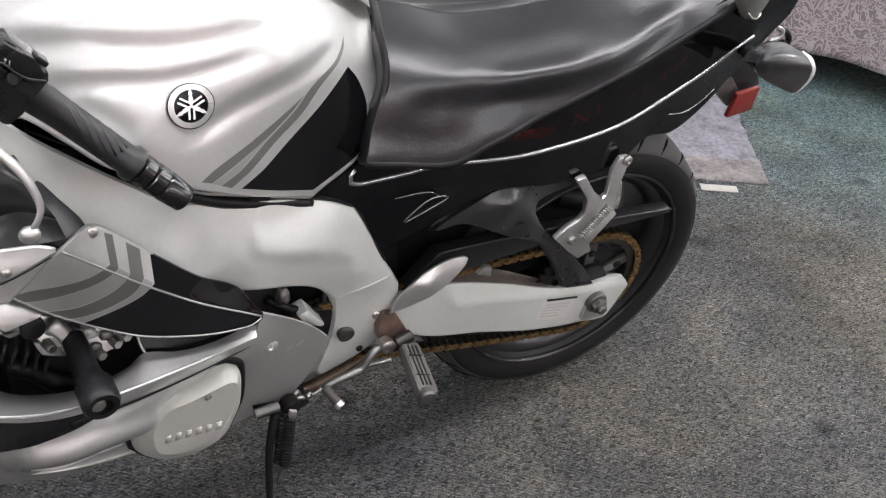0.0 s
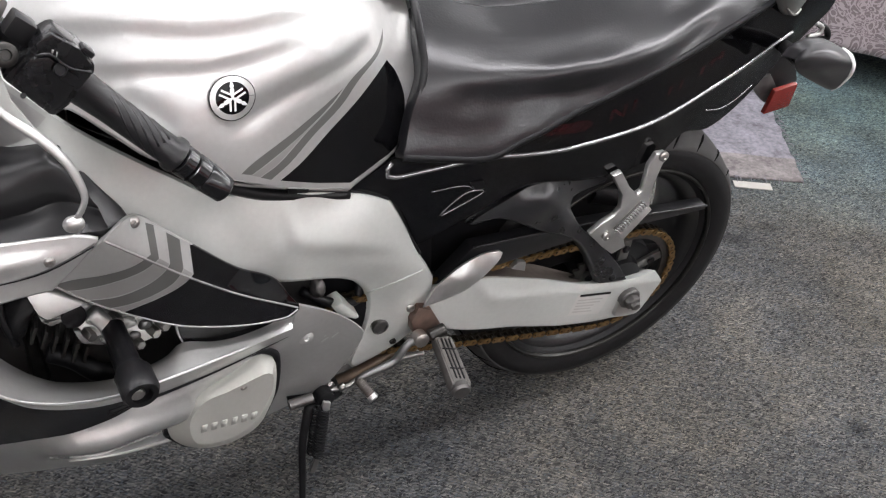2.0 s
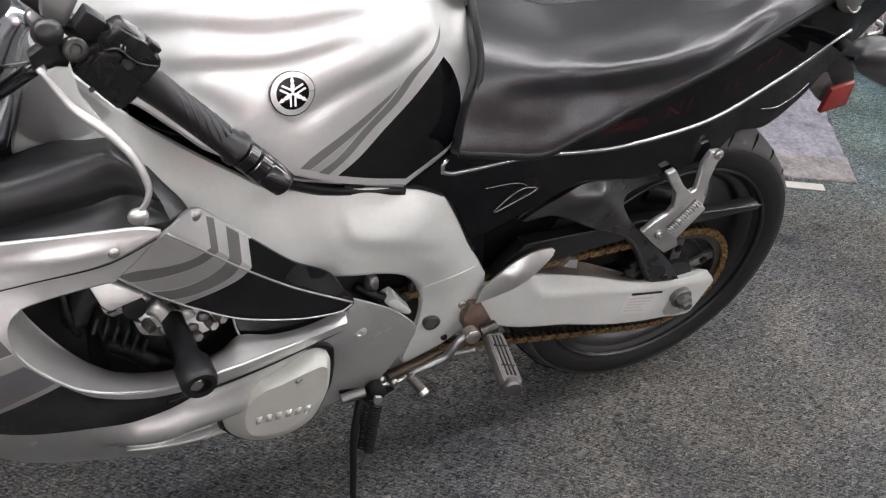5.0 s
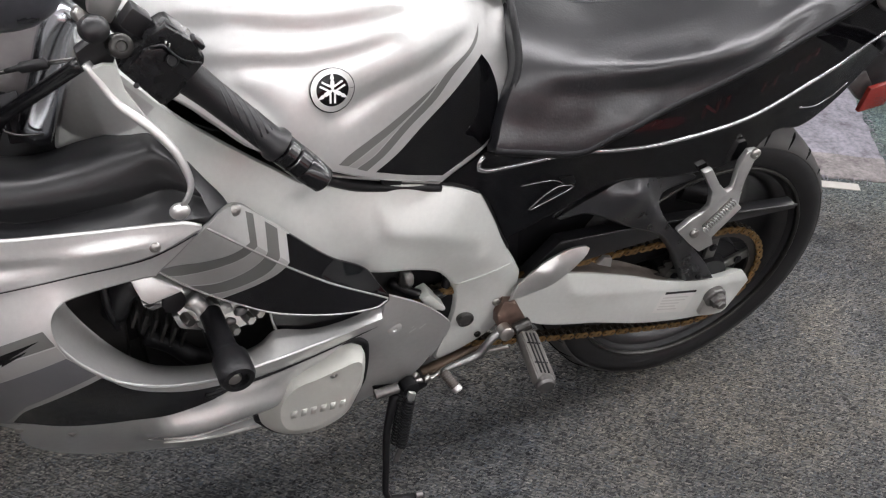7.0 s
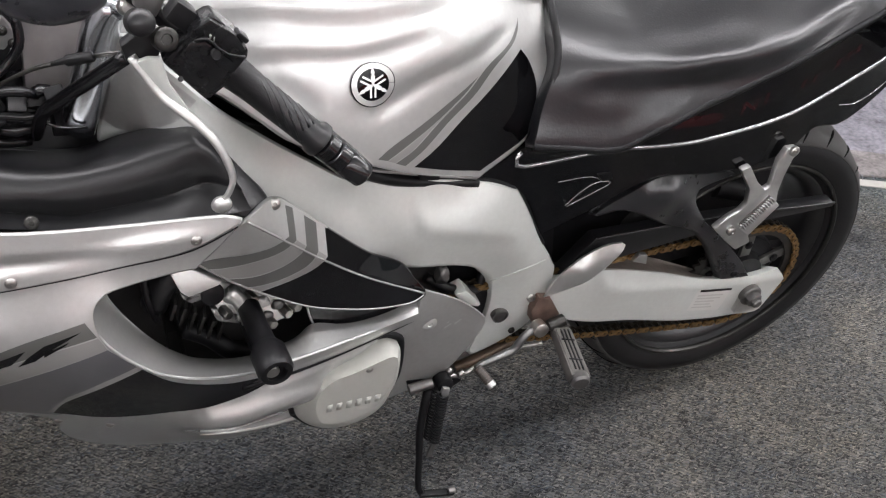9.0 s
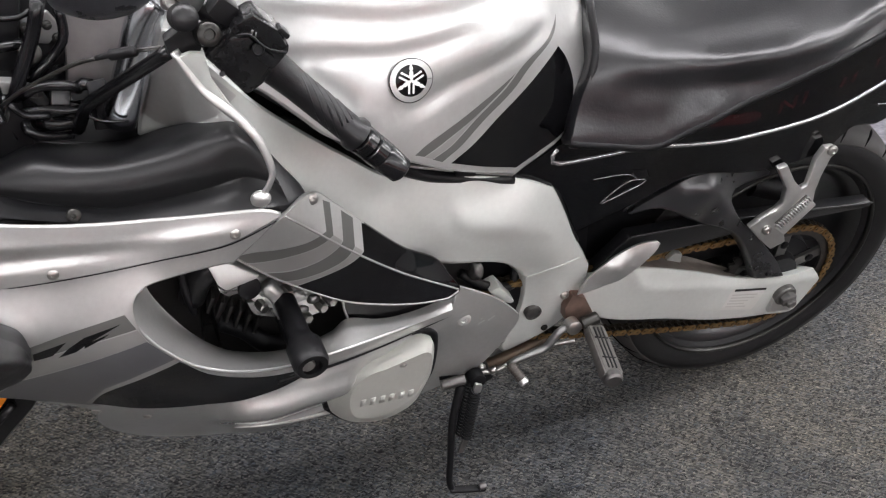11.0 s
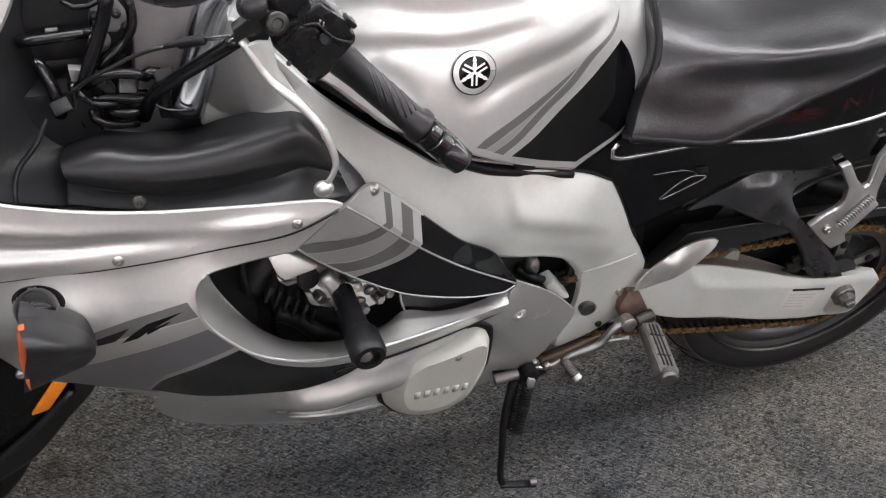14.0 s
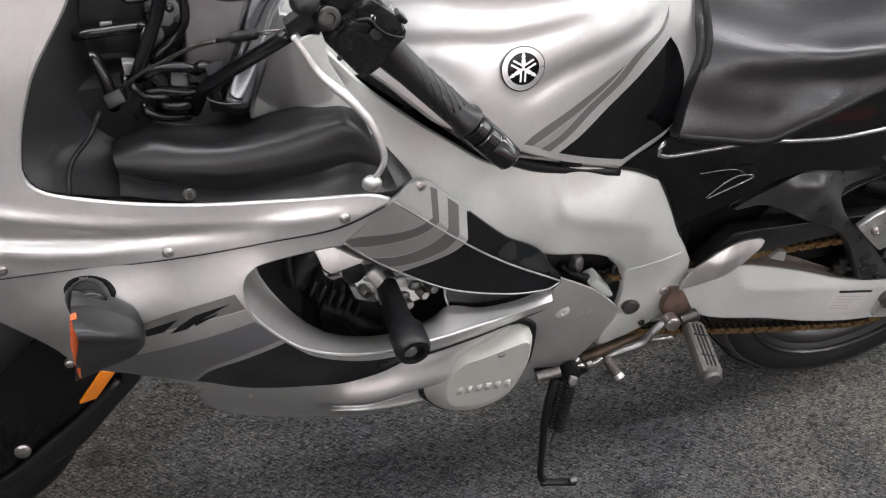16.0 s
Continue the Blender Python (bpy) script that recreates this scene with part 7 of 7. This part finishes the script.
for k, (pts, r) in enumerate((
        ([(-1.209, 0.11, 0.905), (-1.193, 0.115, 0.917), (-1.175, 0.12, 0.922), (-1.157, 0.12, 0.918), (-1.146, 0.11, 0.903)], 0.0095),
        ([(-1.15, 0.11, 0.907), (-1.142, 0.115, 0.915), (-1.133, 0.115, 0.912)], 0.012),
        ([(-1.213, 0.11, 0.884), (-1.191, 0.115, 0.889), (-1.163, 0.115, 0.882), (-1.143, 0.115, 0.884)], 0.008),
        ([(-1.213, 0.1, 0.867), (-1.209, 0.11, 0.858), (-1.192, 0.11, 0.848), (-1.163, 0.1, 0.838)], 0.010),
        ([(-1.196, 0.1, 0.862), (-1.175, 0.11, 0.862), (-1.154, 0.1, 0.859)], 0.014),
        ([(-1.148, 0.11, 0.887), (-1.145, 0.12, 0.878), (-1.13, 0.125, 0.869), (-1.1, 0.125, 0.864)], 0.0026),
        ([(-1.26, 0.09, 0.933), (-1.252, 0.1, 0.916), (-1.246, 0.11, 0.893), (-1.245, 0.11, 0.868)], 0.012),
        ([(-1.223, 0.09, 0.899), (-1.23, 0.1, 0.88), (-1.224, 0.1, 0.847)], 0.014),
        ([(-1.222, 0.075, 0.992), (-1.211, 0.08, 0.985), (-1.196, 0.08, 0.985), (-1.18, 0.08, 0.992)], 0.006),
        ([(-1.18, 0.09, 0.878), (-1.161, 0.1, 0.888), (-1.141, 0.1, 0.879), (-1.124, 0.08, 0.873)], 0.006),
        ([(-1.222, 0.12, 0.904), (-1.21, 0.12, 0.887), (-1.183, 0.12, 0.882)], 0.006))):
    part("cable", tube(pts, r * 0.6, 8, 0.01), CABLE, bike)
part("connector", plate([(-1.228, 0.105, 0.924), (-1.213, 0.105, 0.921), (-1.217, 0.105, 0.906), (-1.227, 0.105, 0.907)], 0.012, 0.002), ALU, bike, "pale wiring connector")
part("connector", plate([(-1.203, 0.1, 0.894), (-1.186, 0.1, 0.895), (-1.181, 0.1, 0.883), (-1.191, 0.1, 0.88)], 0.012, 0.002), SATIN, bike)
for k, p in enumerate([(-1.211, 0.105, 0.914), (-1.179, 0.1, 0.892), (-1.157, 0.11, 0.901), (-1.138, 0.12, 0.91), (-1.251, 0.12, 0.884)]):
    part("connector", beam(p, (p[0] + 0.02, p[1], p[2] - 0.008 + 0.004 * k), 0.008, 0.007, bevel=0.002), (RUBBER, SATIN, DARK)[k % 3], bike)
turned("clock_knob", GREASY, bike, [(0, 0.012), (0.006, 0.012), (0.008, 0.009), (0.008, 0.001)], (-1.19, 0.095, 0.949), (0, 1, 0.6), 18)

# mirror
part("mirror", blob((-1.118, 0.33, 1.155), 0.044, (1.05, 0.6, 0.72), 4, 0.05), material("worn_grey_plastic", (0.035, 0.036, 0.042), 0.3, 0, 0, 0.6, 60, 0.2, 400, 0.15, 0.6), bike, "black mirror housing")

# front indicator
part("front_indicator", loft([
    [(-1.32, 0.3, 0.754), (-1.317, 0.335, 0.763), (-1.314, 0.35, 0.751), (-1.324, 0.335, 0.705), (-1.335, 0.31, 0.643), (-1.333, 0.275, 0.648), (-1.318, 0.27, 0.744), (-1.32, 0.3, 0.754)],
    [(-1.301, 0.3, 0.75), (-1.299, 0.335, 0.758), (-1.295, 0.348, 0.744), (-1.302, 0.33, 0.698), (-1.315, 0.3, 0.639), (-1.313, 0.265, 0.644), (-1.299, 0.27, 0.74), (-1.301, 0.3, 0.75)],
    [(-1.274, 0.3, 0.732), (-1.273, 0.325, 0.736), (-1.271, 0.338, 0.729), (-1.276, 0.32, 0.693), (-1.287, 0.295, 0.645), (-1.285, 0.26, 0.65), (-1.272, 0.27, 0.722), (-1.274, 0.3, 0.732)],
    [(-1.258, 0.295, 0.709), (-1.257, 0.312, 0.714), (-1.257, 0.32, 0.708), (-1.261, 0.308, 0.682), (-1.27, 0.29, 0.646), (-1.268, 0.255, 0.651), (-1.256, 0.265, 0.699), (-1.258, 0.295, 0.709)],
    [(-1.252, 0.285, 0.679), (-1.251, 0.292, 0.681), (-1.252, 0.295, 0.678), (-1.253, 0.29, 0.666), (-1.257, 0.28, 0.649), (-1.255, 0.245, 0.654), (-1.25, 0.255, 0.669), (-1.252, 0.285, 0.679)]], 36, 6), SCUFF, bike, "scuffed black front indicator")
part("indicator_lens", plate([(-1.32, 0.328, 0.762), (-1.312, 0.328, 0.764), (-1.317, 0.328, 0.717), (-1.326, 0.328, 0.659), (-1.328, 0.328, 0.683), (-1.327, 0.328, 0.719)], 0.010, 0.003), ORANGE, bike, "faded orange indicator lens")
part("indicator_stalk", tube([(-1.304, 0.262, 0.725), (-1.303, 0.276, 0.731), (-1.302, 0.288, 0.731)], [0.026, 0.024, 0.021], 20, 0.008), INK, bike, "black rubber indicator stalk")

# front mudguard, fork leg and wheel
FAX = (-1.66, 0.0, 0.288)
fw_p = [(w * 0.75, r - 0.021) for w, r in tyre_p]
fwheel = part("front_wheel", ring([(w, r - 0.02) for w, r in ((0.046, 0.232), (0.05, 0.228), (0.046, 0.218), (0.038, 0.205), (-0.038, 0.205), (-0.046, 0.218), (-0.05, 0.228), (-0.046, 0.232))], FAX), SATIN, bike, "black front wheel")
part("tyre", ring(fw_p, FAX, 96), TYRE, fwheel)
panel("front_mudguard", BLACK, bike, [(-1.494, 0.1, 0.583), (-1.442, 0.1, 0.54), (-1.39, 0.095, 0.475), (-1.368, 0.095, 0.435), (-1.317, 0.09, 0.389), (-1.315, 0.085, 0.363), (-1.376, 0.085, 0.3), (-1.435, 0.085, 0.247), (-1.495, 0.09, 0.195), (-1.607, 0.09, 0.139)], [(-1.454, 0.115, 0.421), (-1.51, 0.12, 0.432)], 0.03, 0.01, True, "gloss black front mudguard")
part("mudguard_edge", tube([(-1.315, 0.09, 0.373), (-1.375, 0.09, 0.306), (-1.433, 0.092, 0.256), (-1.493, 0.095, 0.206), (-1.578, 0.097, 0.155)], 0.007, 8, 0.02), SATIN, bike)
panel("mudguard_flap", SATIN, bike, [(-1.319, 0.085, 0.377), (-1.284, 0.08, 0.365), (-1.335, 0.075, 0.292), (-1.399, 0.075, 0.214), (-1.476, 0.078, 0.167), (-1.532, 0.08, 0.14), (-1.568, 0.08, 0.133), (-1.494, 0.088, 0.2), (-1.435, 0.084, 0.248), (-1.376, 0.084, 0.301)], (), 0.015, 0.01, True, "grey lower edge of the mudguard")
part("fork_leg", tube([(-1.17, 0.105, 0.80), (-1.66, 0.105, 0.29)], 0.028, 18, 0.03), SATIN, bike)
part("fork_leg", tube([(-1.17, -0.105, 0.80), (-1.66, -0.105, 0.29)], 0.028, 18, 0.03), SATIN, bike)
part("amber_reflector", plate([(-1.37, 0.135, 0.387), (-1.33, 0.135, 0.447), (-1.309, 0.135, 0.446), (-1.345, 0.135, 0.393)], 0.008, 0.002), AMBER, bike, "amber fork reflector")
bolt(bike, (-1.473, 0.1, 0.259), 0.012, (0, 1, 0.3))
bolt(bike, (-1.371, 0.11, 0.449), 0.007, (0, 1, 0.3))

# tail lights and plate hanger
part("rear_indicator", loft([
    [(0.132, 0.19, 0.824), (0.129, 0.194, 0.821), (0.131, 0.196, 0.816), (0.14, 0.193, 0.806), (0.155, 0.187, 0.794), (0.157, 0.157, 0.798), (0.134, 0.16, 0.812), (0.132, 0.19, 0.824)],
    [(0.135, 0.195, 0.844), (0.125, 0.208, 0.84), (0.134, 0.214, 0.83), (0.143, 0.207, 0.812), (0.174, 0.192, 0.783), (0.176, 0.162, 0.787), (0.137, 0.165, 0.832), (0.135, 0.195, 0.844)],
    [(0.155, 0.198, 0.854), (0.144, 0.216, 0.85), (0.154, 0.224, 0.833), (0.171, 0.214, 0.805), (0.206, 0.194, 0.767), (0.208, 0.164, 0.771), (0.157, 0.168, 0.842), (0.155, 0.198, 0.854)],
    [(0.185, 0.2, 0.852), (0.176, 0.219, 0.847), (0.181, 0.228, 0.832), (0.204, 0.216, 0.799), (0.232, 0.196, 0.755), (0.234, 0.166, 0.759), (0.187, 0.17, 0.84), (0.185, 0.2, 0.852)],
    [(0.221, 0.204, 0.836), (0.219, 0.219, 0.832), (0.223, 0.226, 0.821), (0.243, 0.214, 0.79), (0.243, 0.198, 0.752), (0.245, 0.168, 0.756), (0.223, 0.174, 0.824), (0.221, 0.204, 0.836)]], 36, 6), SMOKE, bike, "dark rear indicator")
part("rear_indicator_lens", tube([(0.214, 0.202, 0.84), (0.225, 0.214, 0.831), (0.231, 0.222, 0.817), (0.248, 0.212, 0.788), (0.248, 0.203, 0.763), (0.241, 0.198, 0.751)], [0.002, 0.0045, 0.005, 0.005, 0.004, 0.0015], 10, 0.006, True, 0.6), WHITE, bike, "pale lens edge")
part("indicator_stalk", tube([(0.221, 0.09, 0.773), (0.164, 0.17, 0.811)], 0.012, 12, 0.01), RUBBER, bike)
part("plate_hanger", plate([(0.222, 0.05, 0.673), (0.265, 0.05, 0.722), (0.308, 0.05, 0.718), (0.344, 0.05, 0.658), (0.33, 0.05, 0.641), (0.287, 0.05, 0.618)], 0.1, 0.006), SATIN, bike, "black plate hanger")
part("red_reflector", plate([(0.264, 0.07, 0.611), (0.27, 0.07, 0.661), (0.322, 0.07, 0.668), (0.323, 0.07, 0.618)], 0.01, 0.002), RED, bike, "red side reflector")
part("grab_loop", tube([(0.305, 0.06, 0.763), (0.331, 0.06, 0.766), (0.334, 0.06, 0.778), (0.313, 0.06, 0.79)], 0.004, 8, 0.006), ALU, bike)
part("grab_hook", tube([(0.36, 0.03, 0.764), (0.388, 0.03, 0.748), (0.398, 0.03, 0.729), (0.38, 0.03, 0.73)], 0.006, 8, 0.006), RUBBER, bike)
panel("grab_rail", GREY1, bike, [(0.145, 0.1, 0.91), (0.149, 0.105, 0.887), (0.165, 0.108, 0.867), (0.184, 0.108, 0.853), (0.194, 0.108, 0.851), (0.204, 0.104, 0.859), (0.232, 0.09, 0.879), (0.237, 0.085, 0.897)], [(0.157, 0.118, 0.898)], 0.02, 0.006, True, "dark silver pillion grab rail")
# brighter bead drawn in for the highlight along the rail's lower edge
part("rail_glint", tube([(0.168, 0.109, 0.863), (0.182, 0.11, 0.852), (0.193, 0.11, 0.851), (0.202, 0.106, 0.857)], 0.0018, 8, 0.005), STEEL, bike)
part("tail_lip", tube(ride(TAIL, [(0.064, 0.1, 0.678), (0.111, 0.09, 0.667), (0.154, 0.086, 0.679), (0.182, 0.084, 0.699)], 0.0, 0.03), 0.0013, 8, 0.012), EDGE_GLINT, bike, "grey line standing in for the highlight on the tail's lower edge")
part("hanger_mesh", plate([(0.22, 0.055, 0.673), (0.259, 0.055, 0.69), (0.298, 0.055, 0.647), (0.274, 0.055, 0.623)], 0.02, 0.004), DULL, bike, "grimy metal plate bracket")

# ---- things behind the motorcycle ----
def cloth_material():
    m = bpy.data.materials.new("paisley_cloth")
    m.use_nodes = True
    nt = m.node_tree
    p = nt.nodes["Principled BSDF"]
    p.inputs["Roughness"].default_value = 0.9
    p.inputs["Sheen Weight"].default_value = 0.2
    co = nt.nodes.new("ShaderNodeTexCoord")
    wob = nt.nodes.new("ShaderNodeTexNoise")
    wob.inputs["Scale"].default_value, wob.inputs["Detail"].default_value = 9, 1
    nt.links.new(co.outputs["Object"], wob.inputs["Vector"])
    mx = nt.nodes.new("ShaderNodeMix")
    mx.data_type = "VECTOR"
    mx.inputs["Factor"].default_value = 0.16
    nt.links.new(co.outputs["Object"], mx.inputs[4])
    nt.links.new(wob.outputs["Color"], mx.inputs[5])
    def op(kind, a, b):
        n = nt.nodes.new("ShaderNodeMath")
        n.operation = kind
        for k, q in enumerate((a, b)):
            if q is None:
                continue
            if isinstance(q, (int, float)):
                n.inputs[k].default_value = q
            else:
                nt.links.new(q, n.inputs[k])
        return n.outputs[0]

    # curled rings of several sizes and a fine scrolling ground
    masks = []
    for scale, freq, cut in ((15, 46, 0.45), (34, 21, 0.45), (66, 11, 0.5)):
        v = nt.nodes.new("ShaderNodeTexVoronoi")
        v.inputs["Scale"].default_value = scale
        nt.links.new(mx.outputs[1], v.inputs["Vector"])
        masks.append((op("GREATER_THAN", op("SINE", op("MULTIPLY", v.outputs["Distance"], freq), None), cut), v.outputs["Distance"]))
    big = op("MULTIPLY", masks[0][0], op("LESS_THAN", masks[0][1], 0.42))
    mid_area = op("MULTIPLY", masks[1][0], op("GREATER_THAN", masks[0][1], 0.30))
    fine = op("MULTIPLY", masks[2][0], op("GREATER_THAN", masks[1][1], 0.40))
    mul = nt.nodes.new("ShaderNodeMath")
    mul.operation = "MAXIMUM"
    nt.links.new(op("MAXIMUM", big, mid_area), mul.inputs[0])
    nt.links.new(fine, mul.inputs[1])
    mix = nt.nodes.new("ShaderNodeMix")
    mix.data_type = "RGBA"
    mix.inputs[6].default_value, mix.inputs[7].default_value = (0.18, 0.15, 0.157, 1), (0.36, 0.315, 0.325, 1)
    nt.links.new(mul.outputs[0], mix.inputs["Factor"])
    nt.links.new(mix.outputs[2], p.inputs["Base Color"])
    return m


CLOTH = cloth_material()
RUG = material("mauve_rug", (0.175, 0.17, 0.19), 0.95, 0, 0, 0.55, 90, 1.0, 260, 0.02, 0.1)
DUCT = material("dirty_white_tape", (0.34, 0.33, 0.30), 0.6, 0, 0, 0.2, 30)


def at_frame(x, y, z, turn):
    return pose(x, y, z, 0, 0, turn)


# covered sofa: a cushioned body under a patterned throw, on short legs
sofa = holder("sofa", "low sofa under a mauve paisley throw on dark legs", "sofa", at_frame(1.62, 0.95, 0, -58))


def drape():
    """A throw that falls over the front of the seat with soft folds and a wavy hem."""
    V, F = [], []
    nx, ny = 90, 40
    for i in range(nx + 1):
        x = -0.2 + 2.2 * i / nx
        for j in range(ny + 1):
            s = j / ny * 1.1
            fold = 0.012 * math.sin(x * 11) + 0.006 * math.sin(x * 27 + 1)
            hem = 0.11 + 0.012 * math.sin(x * 6)
            if s < 0.32:
                k = s / 0.32
                V.append((x, -0.02 - 0.02 * (1 - k) + fold * (1 - k), hem + (0.40 - hem) * k))
            else:
                a = s - 0.32
                r = min(a / 0.08, 1) * math.pi / 2
                V.append((x, 0.05 * (1 - math.cos(r)) - 0.02 + max(0, a - 0.08), 0.40 + 0.05 * math.sin(r) + 0.01 * noise.noise(Vector((x * 3, a * 3, 0)))))
    for i in range(nx):
        for j in range(ny):
            a = i * (ny + 1) + j
            F.append((a, a + ny + 1, a + ny + 2, a + 1))
    return V, F


thr = part("throw", drape(), CLOTH, sofa, "mauve paisley throw")
md = thr.modifiers.new("thick", "SOLIDIFY")
md.thickness, md.offset = 0.006, -1
part("seat_base", box((-0.15, -0.03, 0.1), (1.9, -0.75, 0.40), 0.03), DARK, sofa)
for lx, ly in ((0.03, 0.05), (1.85, 0.05), (0.03, 0.7), (1.85, 0.7)):
    turned("leg", DARK, sofa, [(0, 0.016), (0.1, 0.022)], (lx, -ly, 0.0), (0, 0, 1), 14)

# mauve rug with a frayed edge
def rug_mesh():
    V, F = [], []
    nx, ny = 50, 40
    for i in range(nx + 1):
        for j in range(ny + 1):
            x, y = -0.6 + 0.6 * i / nx, 0.9 * j / ny
            e = 0.012 * noise.noise(Vector((x * 20, y * 20, 1)))
            V.append((x + (e if i == nx else 0), y + (e if j == 0 else 0), 0.006 + 0.003 * noise.noise(Vector((x * 9, y * 9, 3)))))
    for i in range(nx):
        for j in range(ny):
            a = i * (ny + 1) + j
            F.append((a, a + ny + 1, a + ny + 2, a + 1))
    return V, F


rug = tagged(part("rug", rug_mesh(), RUG), "mauve grey woven rug with a frayed edge on the carpet", "rug")
rug.data.materials.append(material("tan_rug_border", (0.165, 0.152, 0.15), 0.95, 0, 0, 0.55, 90, 1.0, 260, 0.02, 0.1))
for f in rug.data.polygons:
    if abs(f.center.y) < 0.13 + 0.03 * noise.noise(Vector((f.center.x * 12, f.center.y * 12, 5))):
        f.material_index = 1
rug.matrix_world = at_frame(1.054, 0.336, 0, -31)
md = rug.modifiers.new("thick", "SOLIDIFY")
md.thickness = 0.008
for k in range(80):
    if k < 40:
        x, y, dx, dy = -0.6 * random.random(), 0, random.uniform(-0.01, 0.01), -random.uniform(0.008, 0.03)
    else:
        x, y, dx, dy = 0, 0.9 * random.random(), random.uniform(0.008, 0.03), random.uniform(-0.01, 0.01)
    part("fringe", tube([(x, -y, 0.007), (x + dx * 0.6, -(y + dy * 0.5), 0.010), (x + dx, -(y + dy), 0.004)], 0.0012, 4, 0.01), RUG, rug)
strip = tagged(part("floor_patch", box((-0.06, 0.0, 0.0), (0.045, -0.035, 0.003), 0.0008), DUCT), "small pale strip of tape on the carpet", "tape")
strip.matrix_world = at_frame(0.90, 0.36, 0.001, -31)
